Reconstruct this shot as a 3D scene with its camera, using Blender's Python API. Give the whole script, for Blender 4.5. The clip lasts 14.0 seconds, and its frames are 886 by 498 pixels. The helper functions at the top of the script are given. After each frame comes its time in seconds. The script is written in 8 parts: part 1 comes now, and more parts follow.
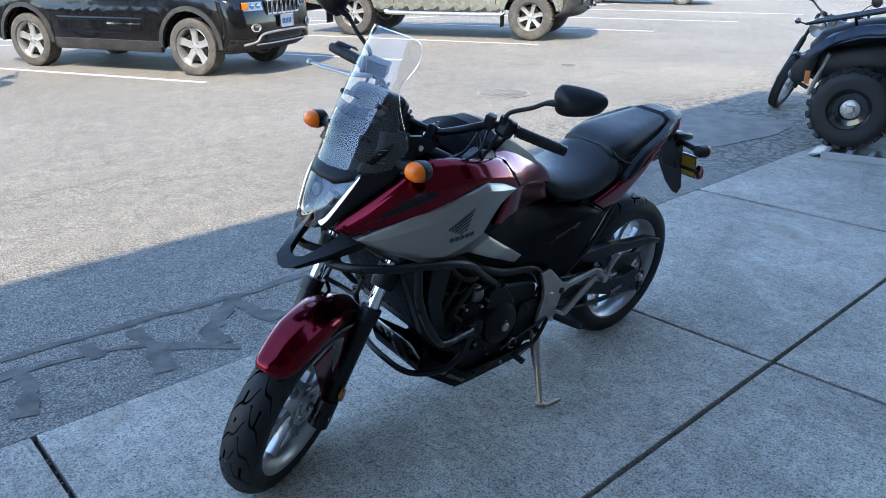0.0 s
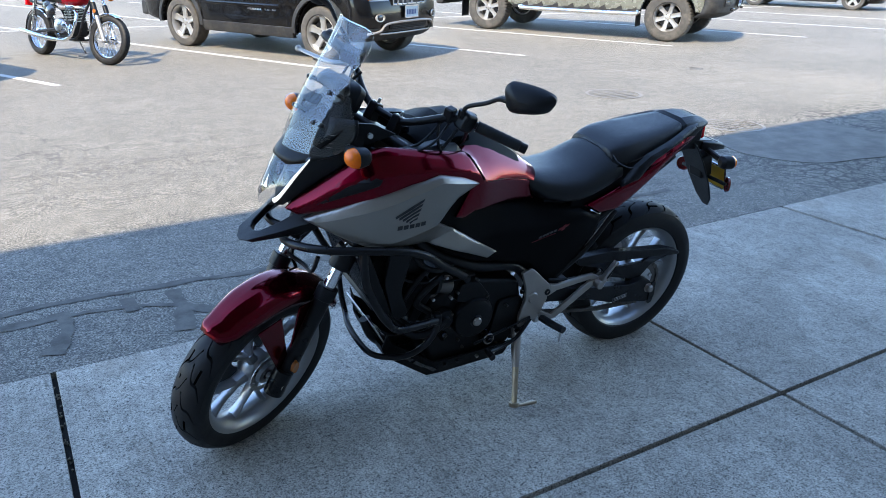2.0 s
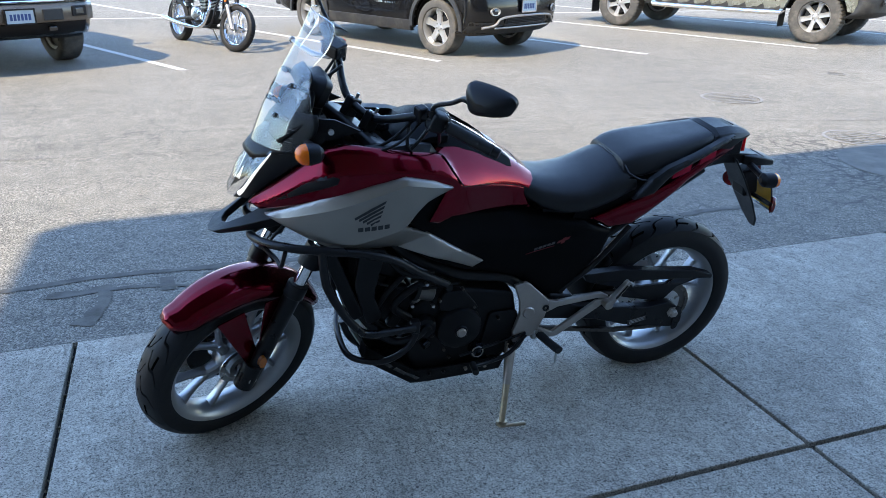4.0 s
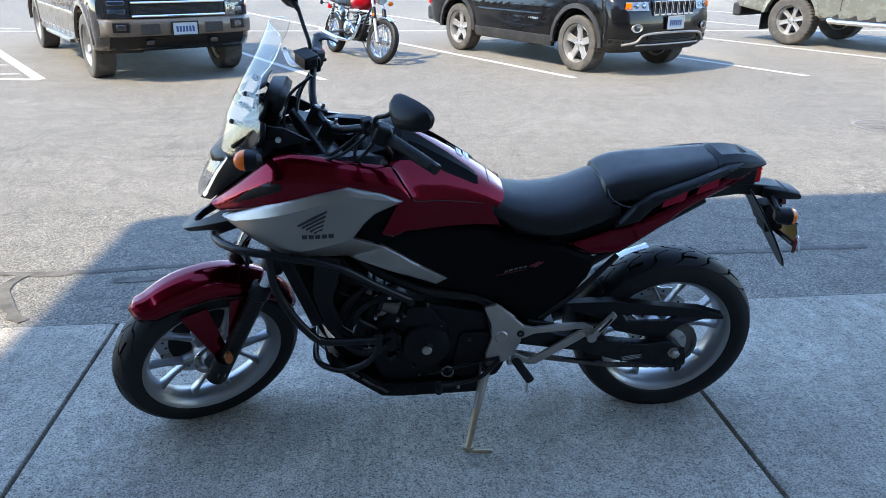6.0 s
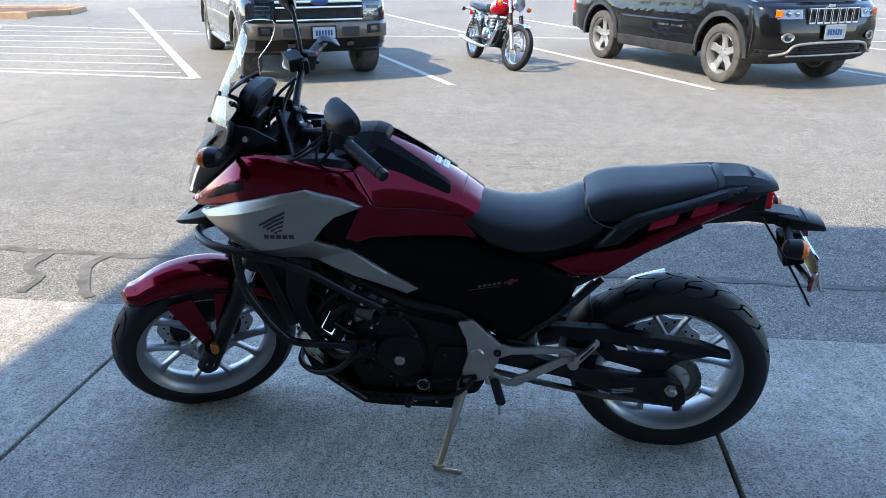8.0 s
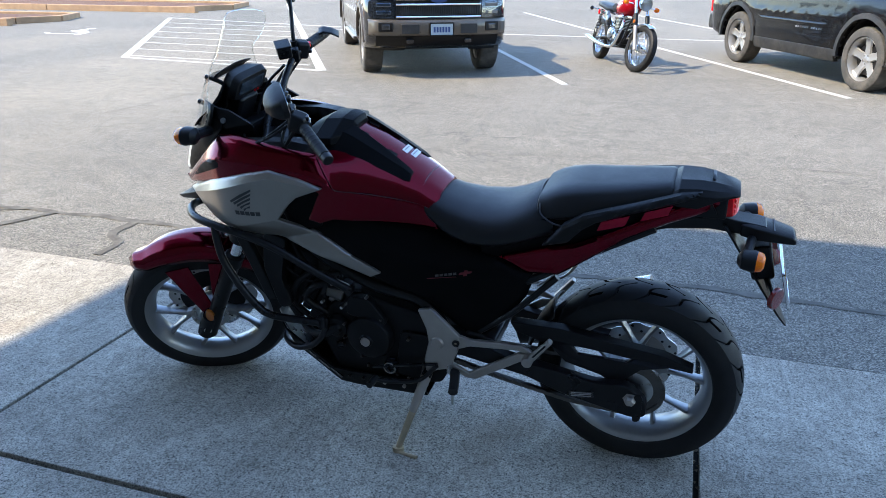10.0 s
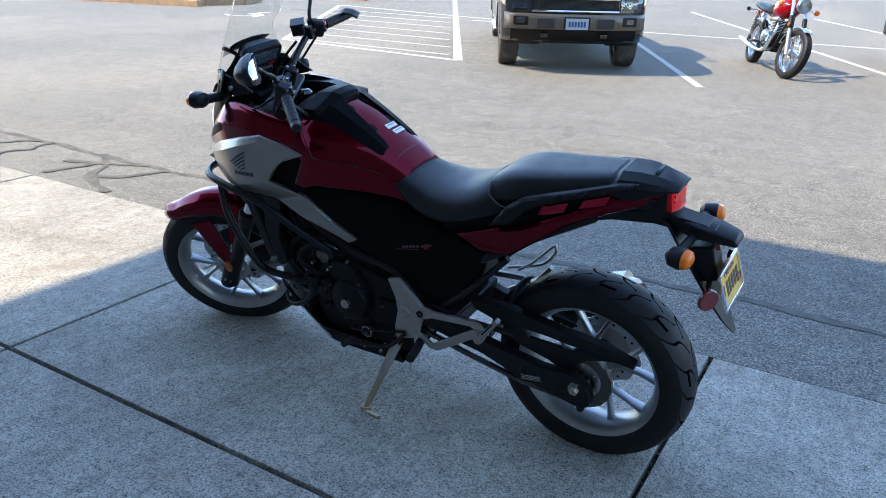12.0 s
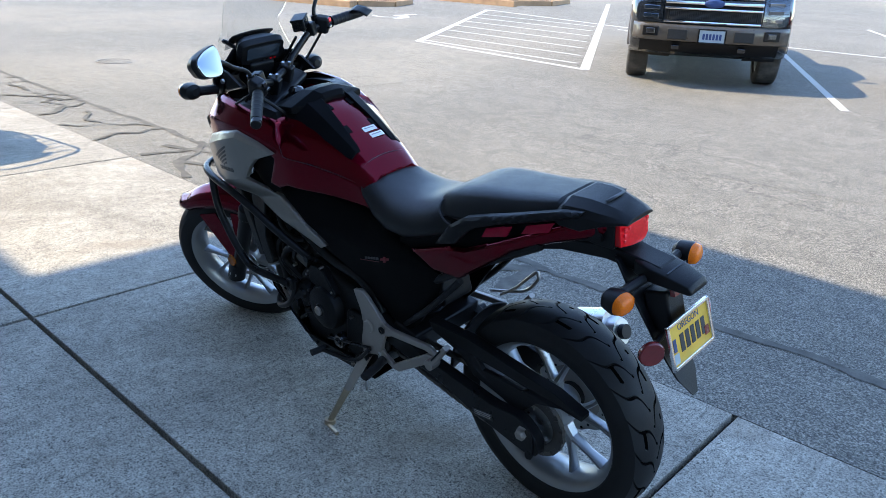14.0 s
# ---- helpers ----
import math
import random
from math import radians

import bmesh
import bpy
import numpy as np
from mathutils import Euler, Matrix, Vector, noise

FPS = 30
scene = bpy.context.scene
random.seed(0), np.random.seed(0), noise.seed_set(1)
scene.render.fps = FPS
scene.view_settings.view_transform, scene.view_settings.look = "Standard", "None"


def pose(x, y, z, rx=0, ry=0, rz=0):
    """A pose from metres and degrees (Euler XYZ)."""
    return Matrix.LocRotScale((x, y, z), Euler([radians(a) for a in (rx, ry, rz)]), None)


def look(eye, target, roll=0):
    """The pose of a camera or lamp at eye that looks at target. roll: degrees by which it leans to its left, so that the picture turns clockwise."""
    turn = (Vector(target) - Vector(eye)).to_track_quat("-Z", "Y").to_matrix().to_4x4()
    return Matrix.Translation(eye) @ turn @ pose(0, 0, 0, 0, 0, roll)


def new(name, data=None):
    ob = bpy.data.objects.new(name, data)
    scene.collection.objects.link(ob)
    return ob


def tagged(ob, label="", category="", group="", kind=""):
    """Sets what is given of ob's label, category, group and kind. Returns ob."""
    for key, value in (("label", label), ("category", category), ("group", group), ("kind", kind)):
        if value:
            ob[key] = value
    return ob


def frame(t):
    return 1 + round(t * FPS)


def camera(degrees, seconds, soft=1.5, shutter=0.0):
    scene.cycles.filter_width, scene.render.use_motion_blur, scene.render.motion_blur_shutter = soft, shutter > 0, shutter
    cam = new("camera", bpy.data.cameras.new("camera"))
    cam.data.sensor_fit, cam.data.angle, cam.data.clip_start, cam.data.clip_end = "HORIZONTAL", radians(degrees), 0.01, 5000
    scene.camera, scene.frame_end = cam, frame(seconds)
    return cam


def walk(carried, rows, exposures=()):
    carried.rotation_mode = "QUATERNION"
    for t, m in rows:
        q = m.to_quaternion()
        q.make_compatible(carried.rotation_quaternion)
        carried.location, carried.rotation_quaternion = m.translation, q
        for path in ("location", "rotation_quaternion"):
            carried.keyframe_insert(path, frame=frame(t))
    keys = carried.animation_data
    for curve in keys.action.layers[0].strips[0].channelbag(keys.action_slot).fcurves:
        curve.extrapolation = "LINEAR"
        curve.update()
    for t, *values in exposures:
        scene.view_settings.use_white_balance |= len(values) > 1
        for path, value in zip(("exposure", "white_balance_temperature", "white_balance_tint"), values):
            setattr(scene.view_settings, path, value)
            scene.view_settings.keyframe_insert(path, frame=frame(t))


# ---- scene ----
cam = camera(61.2, 14.0, soft=0.5)
METRES, EYE, TILT, LEAN, TURN = 4.054, 1.513, 0.0, 0.0, -41.9
ROWS = [
    (0.0, 0.0, 0.0, 0.0, -0.21, -20.91, 0.54),
    (0.5, 0.0414, -0.0035, 0.0001, 2.9, -20.88, 0.55),
    (1.0, 0.0882, -0.0131, 0.0015, 6.04, -20.87, 0.31),
    (1.5, 0.1143, -0.0157, 0.0014, 8.97, -21.0, -0.11),
    (2.0, 0.1348, 0.0038, -0.0009, 11.56, -21.26, -0.59),
    (2.5, 0.1579, 0.0297, 0.0002, 14.03, -21.57, -0.92),
    (3.0, 0.1813, 0.0394, -0.0004, 16.69, -21.84, -1.02),
    (5.5, 0.334, 0.1322, -0.0038, 32.35, -21.03, -0.4),
    (6.0, 0.3678, 0.1501, -0.0034, 35.87, -20.83, -0.4),
    (6.5, 0.4111, 0.1679, -0.0038, 39.38, -20.62, -0.45),
    (7.0, 0.4328, 0.1907, -0.0051, 42.68, -20.48, -0.37),
    (7.5, 0.4453, 0.2273, -0.0066, 45.75, -20.4, -0.21),
    (8.0, 0.4576, 0.2543, -0.0063, 48.52, -20.38, -0.05),
    (8.5, 0.4859, 0.2778, -0.0075, 51.16, -20.39, 0.04),
    (11.0, 0.5937, 0.4183, -0.011, 66.83, -20.69, -0.82),
    (11.5, 0.6252, 0.4518, -0.0121, 70.27, -20.89, -1.18),
    (12.0, 0.6284, 0.4747, -0.014, 73.2, -21.0, -1.46),
    (12.5, 0.6111, 0.5085, -0.0144, 75.93, -20.99, -1.78),
    (13.0, 0.6005, 0.5359, -0.0139, 78.86, -20.95, -2.1),
    (13.5, 0.6047, 0.571, -0.0153, 82.07, -20.96, -2.35),
    (14.0, 0.6126, 0.613, -0.0171, 85.29, -20.97, -2.54),
]
EXPOSURE = 2.3
walk(cam, [(t, pose(0, 0, EYE, TILT, LEAN, TURN) @ pose(METRES * x, METRES * y, METRES * z, 90 + pitch, roll, yaw)) for t, x, y, z, yaw, pitch, roll in ROWS],
     exposures=[(0.0, EXPOSURE), (5.5, EXPOSURE), (8.5, EXPOSURE - 0.08), (11.0, EXPOSURE - 0.13), (14.0, EXPOSURE - 0.15)])

# ---- light: sun and sky ----
SUN_TO = Vector((0.82, 0.46, -1.0)).normalized()          # the way the sunlight travels
sun = new("sun", bpy.data.lights.new("sun", "SUN"))
sun.data.energy, sun.data.angle, sun.data.color = 2.28, radians(0.53), (1.0, 0.86, 0.63)
sun.matrix_basis = look((-30, -18, 40), Vector((-30, -18, 40)) + SUN_TO)
world = bpy.data.worlds.new("sky")
world.use_nodes = True
scene.world = world
sky = world.node_tree.nodes.new("ShaderNodeTexSky")
sky.sky_type, sky.sun_disc = "NISHITA", False
sky.sun_elevation = math.asin(-SUN_TO.z)
sky.sun_rotation = math.atan2(-SUN_TO.x, -SUN_TO.y)
sky.air_density, sky.dust_density, sky.ozone_density = 1.0, 0.1, 3.0
world.node_tree.links.new(sky.outputs[0], world.node_tree.nodes["Background"].inputs[0])
world.node_tree.nodes["Background"].inputs[1].default_value = 0.16

# ---- materials ----
def tree(name):
    m = bpy.data.materials.new(name)
    m.use_nodes = True
    return m, m.node_tree.nodes, m.node_tree.links, m.node_tree.nodes["Principled BSDF"]


def grain(nodes, links, scale, detail=4.0, rough=0.6, stretch=(1, 1, 1)):
    """A noise in metres of the object's own space."""
    tc, mp, nz = nodes.new("ShaderNodeTexCoord"), nodes.new("ShaderNodeMapping"), nodes.new("ShaderNodeTexNoise")
    mp.inputs["Scale"].default_value = stretch
    nz.inputs["Scale"].default_value, nz.inputs["Detail"].default_value, nz.inputs["Roughness"].default_value = scale, detail, rough
    links.new(tc.outputs["Object"], mp.inputs[0])
    links.new(mp.outputs[0], nz.inputs["Vector"])
    return nz.outputs["Fac"]


def ramp(nodes, links, source, *stops):
    r = nodes.new("ShaderNodeValToRGB")
    while len(r.color_ramp.elements) < len(stops):
        r.color_ramp.elements.new(0.5)
    for e, (p, c) in zip(r.color_ramp.elements, stops):
        e.position, e.color = p, (*((c, c, c) if isinstance(c, (int, float)) else c), 1)
    links.new(source, r.inputs[0])
    return r.outputs[0]


def blend(nodes, links, kind, fac, a, b):
    n = nodes.new("ShaderNodeMix")
    n.data_type, n.blend_type = "RGBA", kind
    for socket, v in ((n.inputs[0], fac), (n.inputs[6], a), (n.inputs[7], b)):
        if isinstance(v, (int, float)):
            socket.default_value = v
        elif isinstance(v, tuple):
            socket.default_value = (*v, 1)
        else:
            links.new(v, socket)
    return n.outputs[2]


def bumped(nodes, links, bsdf, height, strength, distance):
    b = nodes.new("ShaderNodeBump")
    b.inputs["Strength"].default_value, b.inputs["Distance"].default_value = strength, distance
    links.new(height, b.inputs["Height"])
    links.new(b.outputs[0], bsdf.inputs["Normal"])


def surface(name, color, rough, metal=0.0, vary=0.12, scale=9.0, fine=180.0, bump=0.0, coat=0.0, dirt=0.0, emit=0.0, ior=1.5, spread=0.12):
    """A plain paint, plastic, rubber or metal with wear at two scales."""
    m, n, l, b = tree(name)
    coarse, small = grain(n, l, scale), grain(n, l, fine, 2.0)
    lo, hi = tuple(c * (1 - vary) for c in color), tuple(min(1, c * (1 + vary)) for c in color)
    c = ramp(n, l, coarse, (0.3, lo), (0.7, hi))
    c = blend(n, l, "MULTIPLY", 0.35 * min(1, vary * 4), c, ramp(n, l, small, (0.3, 0.7), (0.6, 1.0)))
    if dirt:
        c = blend(n, l, "MIX", ramp(n, l, grain(n, l, 4.0, 6.0, 0.7), (0.48, 0.0), (0.75, dirt)), c, (0.24, 0.21, 0.17))
    l.new(c, b.inputs["Base Color"])
    l.new(ramp(n, l, coarse, (0.25, max(0.02, rough - spread)), (0.75, min(1, rough + spread))), b.inputs["Roughness"])
    b.inputs["Metallic"].default_value, b.inputs["IOR"].default_value = metal, ior
    b.inputs["Coat Weight"].default_value, b.inputs["Coat Roughness"].default_value = coat, 0.03
    if bump:
        bumped(n, l, b, small, 0.5, bump)
    if emit:
        b.inputs["Emission Color"].default_value, b.inputs["Emission Strength"].default_value = (*color, 1), emit
    return m


def glassy(name, color, rough=0.02, ior=1.45, alpha=1.0):
    m, n, l, b = tree(name)
    b.inputs["Base Color"].default_value = (*color, 1)
    b.inputs["Roughness"].default_value, b.inputs["IOR"].default_value = rough, ior
    b.inputs["Transmission Weight"].default_value = alpha
    return m


def sheet_glass(name, color, least=0.06):
    """A thin clear sheet: light goes straight through, the gloss rises at grazing angles."""
    m, n, l, b = tree(name)
    clear, gloss, mix, fres, power, scale = (n.new("ShaderNode" + k) for k in ("BsdfTransparent", "BsdfGlossy", "MixShader", "LayerWeight", "Math", "Math"))
    clear.inputs["Color"].default_value = (*color, 1)
    gloss.inputs["Roughness"].default_value = 0.03
    fres.inputs["Blend"].default_value = 0.5
    power.operation, power.inputs[1].default_value = "POWER", 4.0
    scale.operation, scale.inputs[1].default_value, scale.inputs[2].default_value = "MULTIPLY_ADD", 0.38, least
    l.new(fres.outputs["Facing"], power.inputs[0]), l.new(power.outputs[0], scale.inputs[0])
    l.new(scale.outputs[0], mix.inputs[0]), l.new(clear.outputs[0], mix.inputs[1]), l.new(gloss.outputs[0], mix.inputs[2])
    l.new(mix.outputs[0], n["Material Output"].inputs["Surface"])
    n.remove(b)
    return m


def asphalt_material():
    m, n, l, b = tree("aged_asphalt")
    stone = ramp(n, l, grain(n, l, 120.0, 3.0, 0.75), (0.36, (0.052, 0.048, 0.042)), (0.5, (0.160, 0.148, 0.126)), (0.63, (0.36, 0.33, 0.275)))
    chips = ramp(n, l, grain(n, l, 62.0, 2.0, 0.5), (0.62, 0.0), (0.70, 0.6))
    stone = blend(n, l, "MIX", chips, stone, (0.27, 0.25, 0.215))
    holes = ramp(n, l, grain(n, l, 48.0, 3.0, 0.6), (0.30, 0.75), (0.39, 0.0))
    stone = blend(n, l, "MIX", holes, stone, (0.055, 0.052, 0.046))
    c = blend(n, l, "MULTIPLY", 1.0, stone, ramp(n, l, grain(n, l, 0.35, 6.0, 0.65), (0.3, 0.86), (0.7, 1.12)))
    c = blend(n, l, "MULTIPLY", 0.55, c, ramp(n, l, grain(n, l, 34.0, 4.0, 0.85), (0.38, 0.62), (0.52, 1.0), (0.64, 1.22)))
    c = blend(n, l, "MULTIPLY", 0.3, c, ramp(n, l, grain(n, l, 0.9, 5.0, 0.7, (0.25, 2.2, 1)), (0.35, 0.76), (0.62, 1.05)))
    c = blend(n, l, "MULTIPLY", 0.55, c, ramp(n, l, grain(n, l, 6.0, 5.0, 0.7), (0.3, 0.6), (0.6, 1.06)))
    tc, mp, warp, v = (n.new("ShaderNode" + k) for k in ("TexCoord", "Mapping", "TexNoise", "TexVoronoi"))
    warp.inputs["Scale"].default_value, warp.inputs["Detail"].default_value = 1.3, 5.0
    l.new(tc.outputs["Object"], warp.inputs["Vector"])
    add = n.new("ShaderNodeVectorMath")
    add.operation = "MULTIPLY_ADD"
    add.inputs[1].default_value = (0.9, 0.9, 0.9)
    l.new(warp.outputs["Color"], add.inputs[0]), l.new(tc.outputs["Object"], add.inputs[2])
    v.feature, v.inputs["Scale"].default_value = "DISTANCE_TO_EDGE", 0.9
    l.new(add.outputs[0], v.inputs["Vector"])
    crack = ramp(n, l, v.outputs["Distance"], (0.0, 1.0), (0.013, 0.0))
    gate = ramp(n, l, grain(n, l, 0.22, 3.0), (0.38, 0.0), (0.62, 0.6))
    c = blend(n, l, "MIX", blend(n, l, "MULTIPLY", 1.0, crack, gate), c, (0.05, 0.048, 0.045))
    fine = n.new("ShaderNodeTexVoronoi")
    fine.feature, fine.inputs["Scale"].default_value = "DISTANCE_TO_EDGE", 3.4
    l.new(add.outputs[0], fine.inputs["Vector"])
    craze = blend(n, l, "MULTIPLY", 1.0, ramp(n, l, fine.outputs["Distance"], (0.0, 1.0), (0.028, 0.0)), ramp(n, l, grain(n, l, 0.5, 4.0), (0.44, 0.0), (0.66, 0.5)))
    c = blend(n, l, "MIX", craze, c, (0.055, 0.052, 0.046))
    # broken ground east of the apron's shade, crazed into palm-sized pieces
    xyz, broken = n.new("ShaderNodeSeparateXYZ"), n.new("ShaderNodeTexVoronoi")
    l.new(add.outputs[0], xyz.inputs[0])
    broken.feature, broken.inputs["Scale"].default_value = "DISTANCE_TO_EDGE", 7.5
    l.new(add.outputs[0], broken.inputs["Vector"])
    span = lambda socket, lo, hi: ramp(n, l, socket, (lo / 20, 0.0), (hi / 20, 1.0))
    tenth = []
    for socket in (xyz.outputs[0], xyz.outputs[1]):
        d = n.new("ShaderNodeMath")
        d.operation = "DIVIDE"
        d.inputs[1].default_value = 20.0
        l.new(socket, d.inputs[0])
        tenth.append(d.outputs[0])
    near = ramp(n, l, tenth[1], (4.9 / 20, 1.0), (5.4 / 20, 0.0))
    zone = blend(n, l, "MULTIPLY", 1.0, span(tenth[0], 5.0, 6.2), near)
    c = blend(n, l, "MIX", blend(n, l, "MULTIPLY", 1.0, zone, ramp(n, l, broken.outputs["Distance"], (0.0, 0.95), (0.13, 0.0))), c, (0.045, 0.042, 0.037))
    b.inputs["Roughness"].default_value = 0.86
    b.inputs["Specular IOR Level"].default_value = 0.35
    scuff = blend(n, l, "MULTIPLY", 1.0, ramp(n, l, grain(n, l, 0.16, 3.0, 0.55, (1.0, 0.35, 1)), (0.52, 0.0), (0.64, 0.45)), ramp(n, l, grain(n, l, 9.0, 5.0, 0.7), (0.35, 0.2), (0.6, 1.0)))
    l.new(blend(n, l, "MIX", scuff, c, (0.30, 0.262, 0.20)), b.inputs["Base Color"])
    bumped(n, l, b, grain(n, l, 85.0, 3.0, 0.75), 1.0, 0.0045)
    return m


def concrete_material():
    m, n, l, b = tree("broomed_concrete")
    c = ramp(n, l, grain(n, l, 2.2, 7.0, 0.7), (0.3, (0.266, 0.240, 0.199)), (0.5, (0.346, 0.314, 0.262)), (0.7, (0.425, 0.388, 0.326)))
    c = blend(n, l, "MULTIPLY", 1.0, c, ramp(n, l, grain(n, l, 170.0, 2.0, 0.7), (0.34, 0.40), (0.52, 1.0), (0.7, 1.3)))
    c = blend(n, l, "MULTIPLY", 0.7, c, ramp(n, l, grain(n, l, 70.0, 3.0, 0.75), (0.36, 0.5), (0.48, 1.0)))
    c = blend(n, l, "MULTIPLY", 0.6, c, ramp(n, l, grain(n, l, 14.0, 6.0, 0.72), (0.33, 0.62), (0.5, 1.0), (0.68, 1.28)))
    c = blend(n, l, "MULTIPLY", 0.35, c, ramp(n, l, grain(n, l, 55.0, 3.0, 0.65, (1, 0.06, 1)), (0.34, 0.66), (0.52, 1.02), (0.68, 1.2)))
    c = blend(n, l, "MULTIPLY", 0.5, c, ramp(n, l, grain(n, l, 0.8, 4.0, 0.6), (0.33, 0.78), (0.66, 1.2)))
    pits = ramp(n, l, grain(n, l, 110.0, 1.0, 0.4), (0.30, 1.0), (0.335, 0.0))
    c = blend(n, l, "MIX", blend(n, l, "MULTIPLY", 1.0, pits, (0.85, 0.85, 0.85)), c, (0.05, 0.045, 0.04))
    spots = ramp(n, l, grain(n, l, 2.6, 2.0, 0.4), (0.66, 0.0), (0.74, 0.35))
    c = blend(n, l, "MIX", spots, c, (0.2, 0.155, 0.11))
    l.new(c, b.inputs["Base Color"])
    b.inputs["Roughness"].default_value = 0.85
    b.inputs["Specular IOR Level"].default_value = 0.4
    h = blend(n, l, "MIX", 0.5, grain(n, l, 140.0, 2.0, 0.6), grain(n, l, 46.0, 3.0, 0.75))
    bumped(n, l, b, h, 1.0, 0.0045)
    return m


def worn_line_material():
    m, n, l, b = tree("worn_white_line_paint")
    wear = ramp(n, l, grain(n, l, 38.0, 4.0, 0.75), (0.36, 0.0), (0.44, 1.0))
    l.new(blend(n, l, "MIX", wear, (0.22, 0.21, 0.19), (0.46, 0.445, 0.41)), b.inputs["Base Color"])
    b.inputs["Roughness"].default_value = 0.75
    bumped(n, l, b, grain(n, l, 95.0, 3.0, 0.7), 0.6, 0.002)
    return m


def red_paint_material(name, color, metal):
    m, n, l, b = tree(name)
    flake = grain(n, l, 900.0, 1.0)
    c = blend(n, l, "MULTIPLY", 0.4, color, ramp(n, l, flake, (0.35, 0.6), (0.65, 1.3)))
    l.new(c, b.inputs["Base Color"])
    b.inputs["Metallic"].default_value, b.inputs["Roughness"].default_value = metal, 0.19
    b.inputs["Coat Weight"].default_value, b.inputs["Coat Roughness"].default_value, b.inputs["Coat IOR"].default_value = 0.38, 0.015, 1.45
    b.inputs["Specular IOR Level"].default_value = 0.1
    bumped(n, l, b, grain(n, l, 14.0, 2.0), 0.03, 0.002)
    return m


asphalt, concrete, line_paint = asphalt_material(), concrete_material(), worn_line_material()
patch_asphalt = surface("patch_asphalt", (0.155, 0.145, 0.128), 0.9, vary=0.3, scale=5, fine=120, bump=0.004, ior=1.25, dirt=0.2)
sealer = surface("crack_sealer", (0.118, 0.111, 0.098), 0.92, vary=0.35, scale=9, fine=120, bump=0.005, ior=1.2, dirt=0.25)
joint_dirt = surface("joint_filler", (0.018, 0.017, 0.014), 0.95, vary=0.4, scale=14, bump=0.004)
plaster = surface("painted_stucco", (0.11, 0.105, 0.10), 0.85, vary=0.1, scale=2, bump=0.002)
red_paint = red_paint_material("candy_red_paint", (0.145, 0.0003, 0.009), 0.93)
# Lighter than the candy red: the sky's sheen is put into the colour.
sheen_red = red_paint_material("red_with_sky_sheen", (0.40, 0.012, 0.04), 0.55)
silver_paint = surface("satin_silver_paint", (0.30, 0.275, 0.245), 0.34, metal=0.8, vary=0.05, fine=700, coat=0.25, spread=0.05)
black_plastic = surface("black_moulded_plastic", (0.006, 0.006, 0.007), 0.45, vary=0.2, fine=500, bump=0.0006, ior=1.33)
body_black = surface("matt_black_body_plastic", (0.0045, 0.0045, 0.005), 0.42, vary=0.2, fine=500, bump=0.0004, ior=1.12)
black_gloss = surface("gloss_black_paint", (0.008, 0.008, 0.01), 0.12, vary=0.2, coat=0.6, spread=0.05)
black_metal = surface("black_powder_coat", (0.008, 0.008, 0.009), 0.33, vary=0.2, fine=400, bump=0.0003, ior=1.33)
engine_black = surface("dark_engine_casting", (0.006, 0.006, 0.0065), 0.45, vary=0.3, fine=300, bump=0.001, ior=1.28)
vinyl = surface("black_seat_vinyl", (0.006, 0.0063, 0.0075), 0.42, vary=0.2, scale=16, fine=650, bump=0.0008, ior=1.42, spread=0.05)
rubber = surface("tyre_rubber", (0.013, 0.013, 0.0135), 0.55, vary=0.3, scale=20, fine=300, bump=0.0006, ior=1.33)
# Tread rubber darkened so that the grooves' shade lies in the colour.
groove_shade = surface("groove_shade_rubber", (0.003, 0.003, 0.003), 0.9, vary=0.2, ior=1.1)
dusty_rubber = surface("dusty_tyre_rubber", (0.055, 0.052, 0.048), 0.85, vary=0.3, scale=12, bump=0.001, dirt=0.4)
chrome = surface("chrome", (0.82, 0.83, 0.85), 0.08, metal=1.0, vary=0.04, spread=0.04)
wheel_silver = surface("silver_cast_alloy", (0.37, 0.375, 0.38), 0.36, metal=0.85, vary=0.06, fine=500, spread=0.06)
cast_grey = surface("grey_cast_aluminium", (0.38, 0.345, 0.31), 0.4, metal=0.7, vary=0.1, fine=500, bump=0.0003)
steel = surface("brushed_steel", (0.55, 0.55, 0.54), 0.3, metal=1.0, vary=0.12, fine=400)
zinc_steel = surface("yellow_zinc_steel", (0.46, 0.38, 0.27), 0.35, metal=0.9, vary=0.25, fine=300)
chain_steel = surface("oiled_chain_steel", (0.13, 0.12, 0.11), 0.4, metal=0.9, vary=0.3, fine=300)
radiator_black = surface("radiator_core", (0.02, 0.02, 0.02), 0.6, metal=0.4, vary=0.3, fine=900, bump=0.002)
amber_lens = surface("amber_lens", (0.95, 0.165, 0.004), 0.2, vary=0.3, fine=260, bump=0.003, coat=0.25, ior=1.3, spread=0.04)
amber_reflector = surface("amber_reflector", (0.38, 0.11, 0.015), 0.2, vary=0.25, fine=300, bump=0.001, coat=0.6)
red_lens = surface("red_lens", (0.75, 0.006, 0.012), 0.2, vary=0.3, fine=150, bump=0.002, coat=0.2, ior=1.3, spread=0.04)
red_facet = surface("bright_red_lens_facet", (0.95, 0.02, 0.03), 0.1, vary=0.1, coat=0.6, spread=0.03)
red_reflector = surface("red_reflector", (0.17, 0.012, 0.012), 0.2, vary=0.25, fine=300, bump=0.001, coat=0.6)
screen_glass = sheet_glass("clear_screen", (0.92, 0.945, 0.965), 0.09)
# The slot is clear; its darkness seen aslant is put into the tint.
slot_shade = sheet_glass("slot_shade_tint", (0.42, 0.44, 0.47))
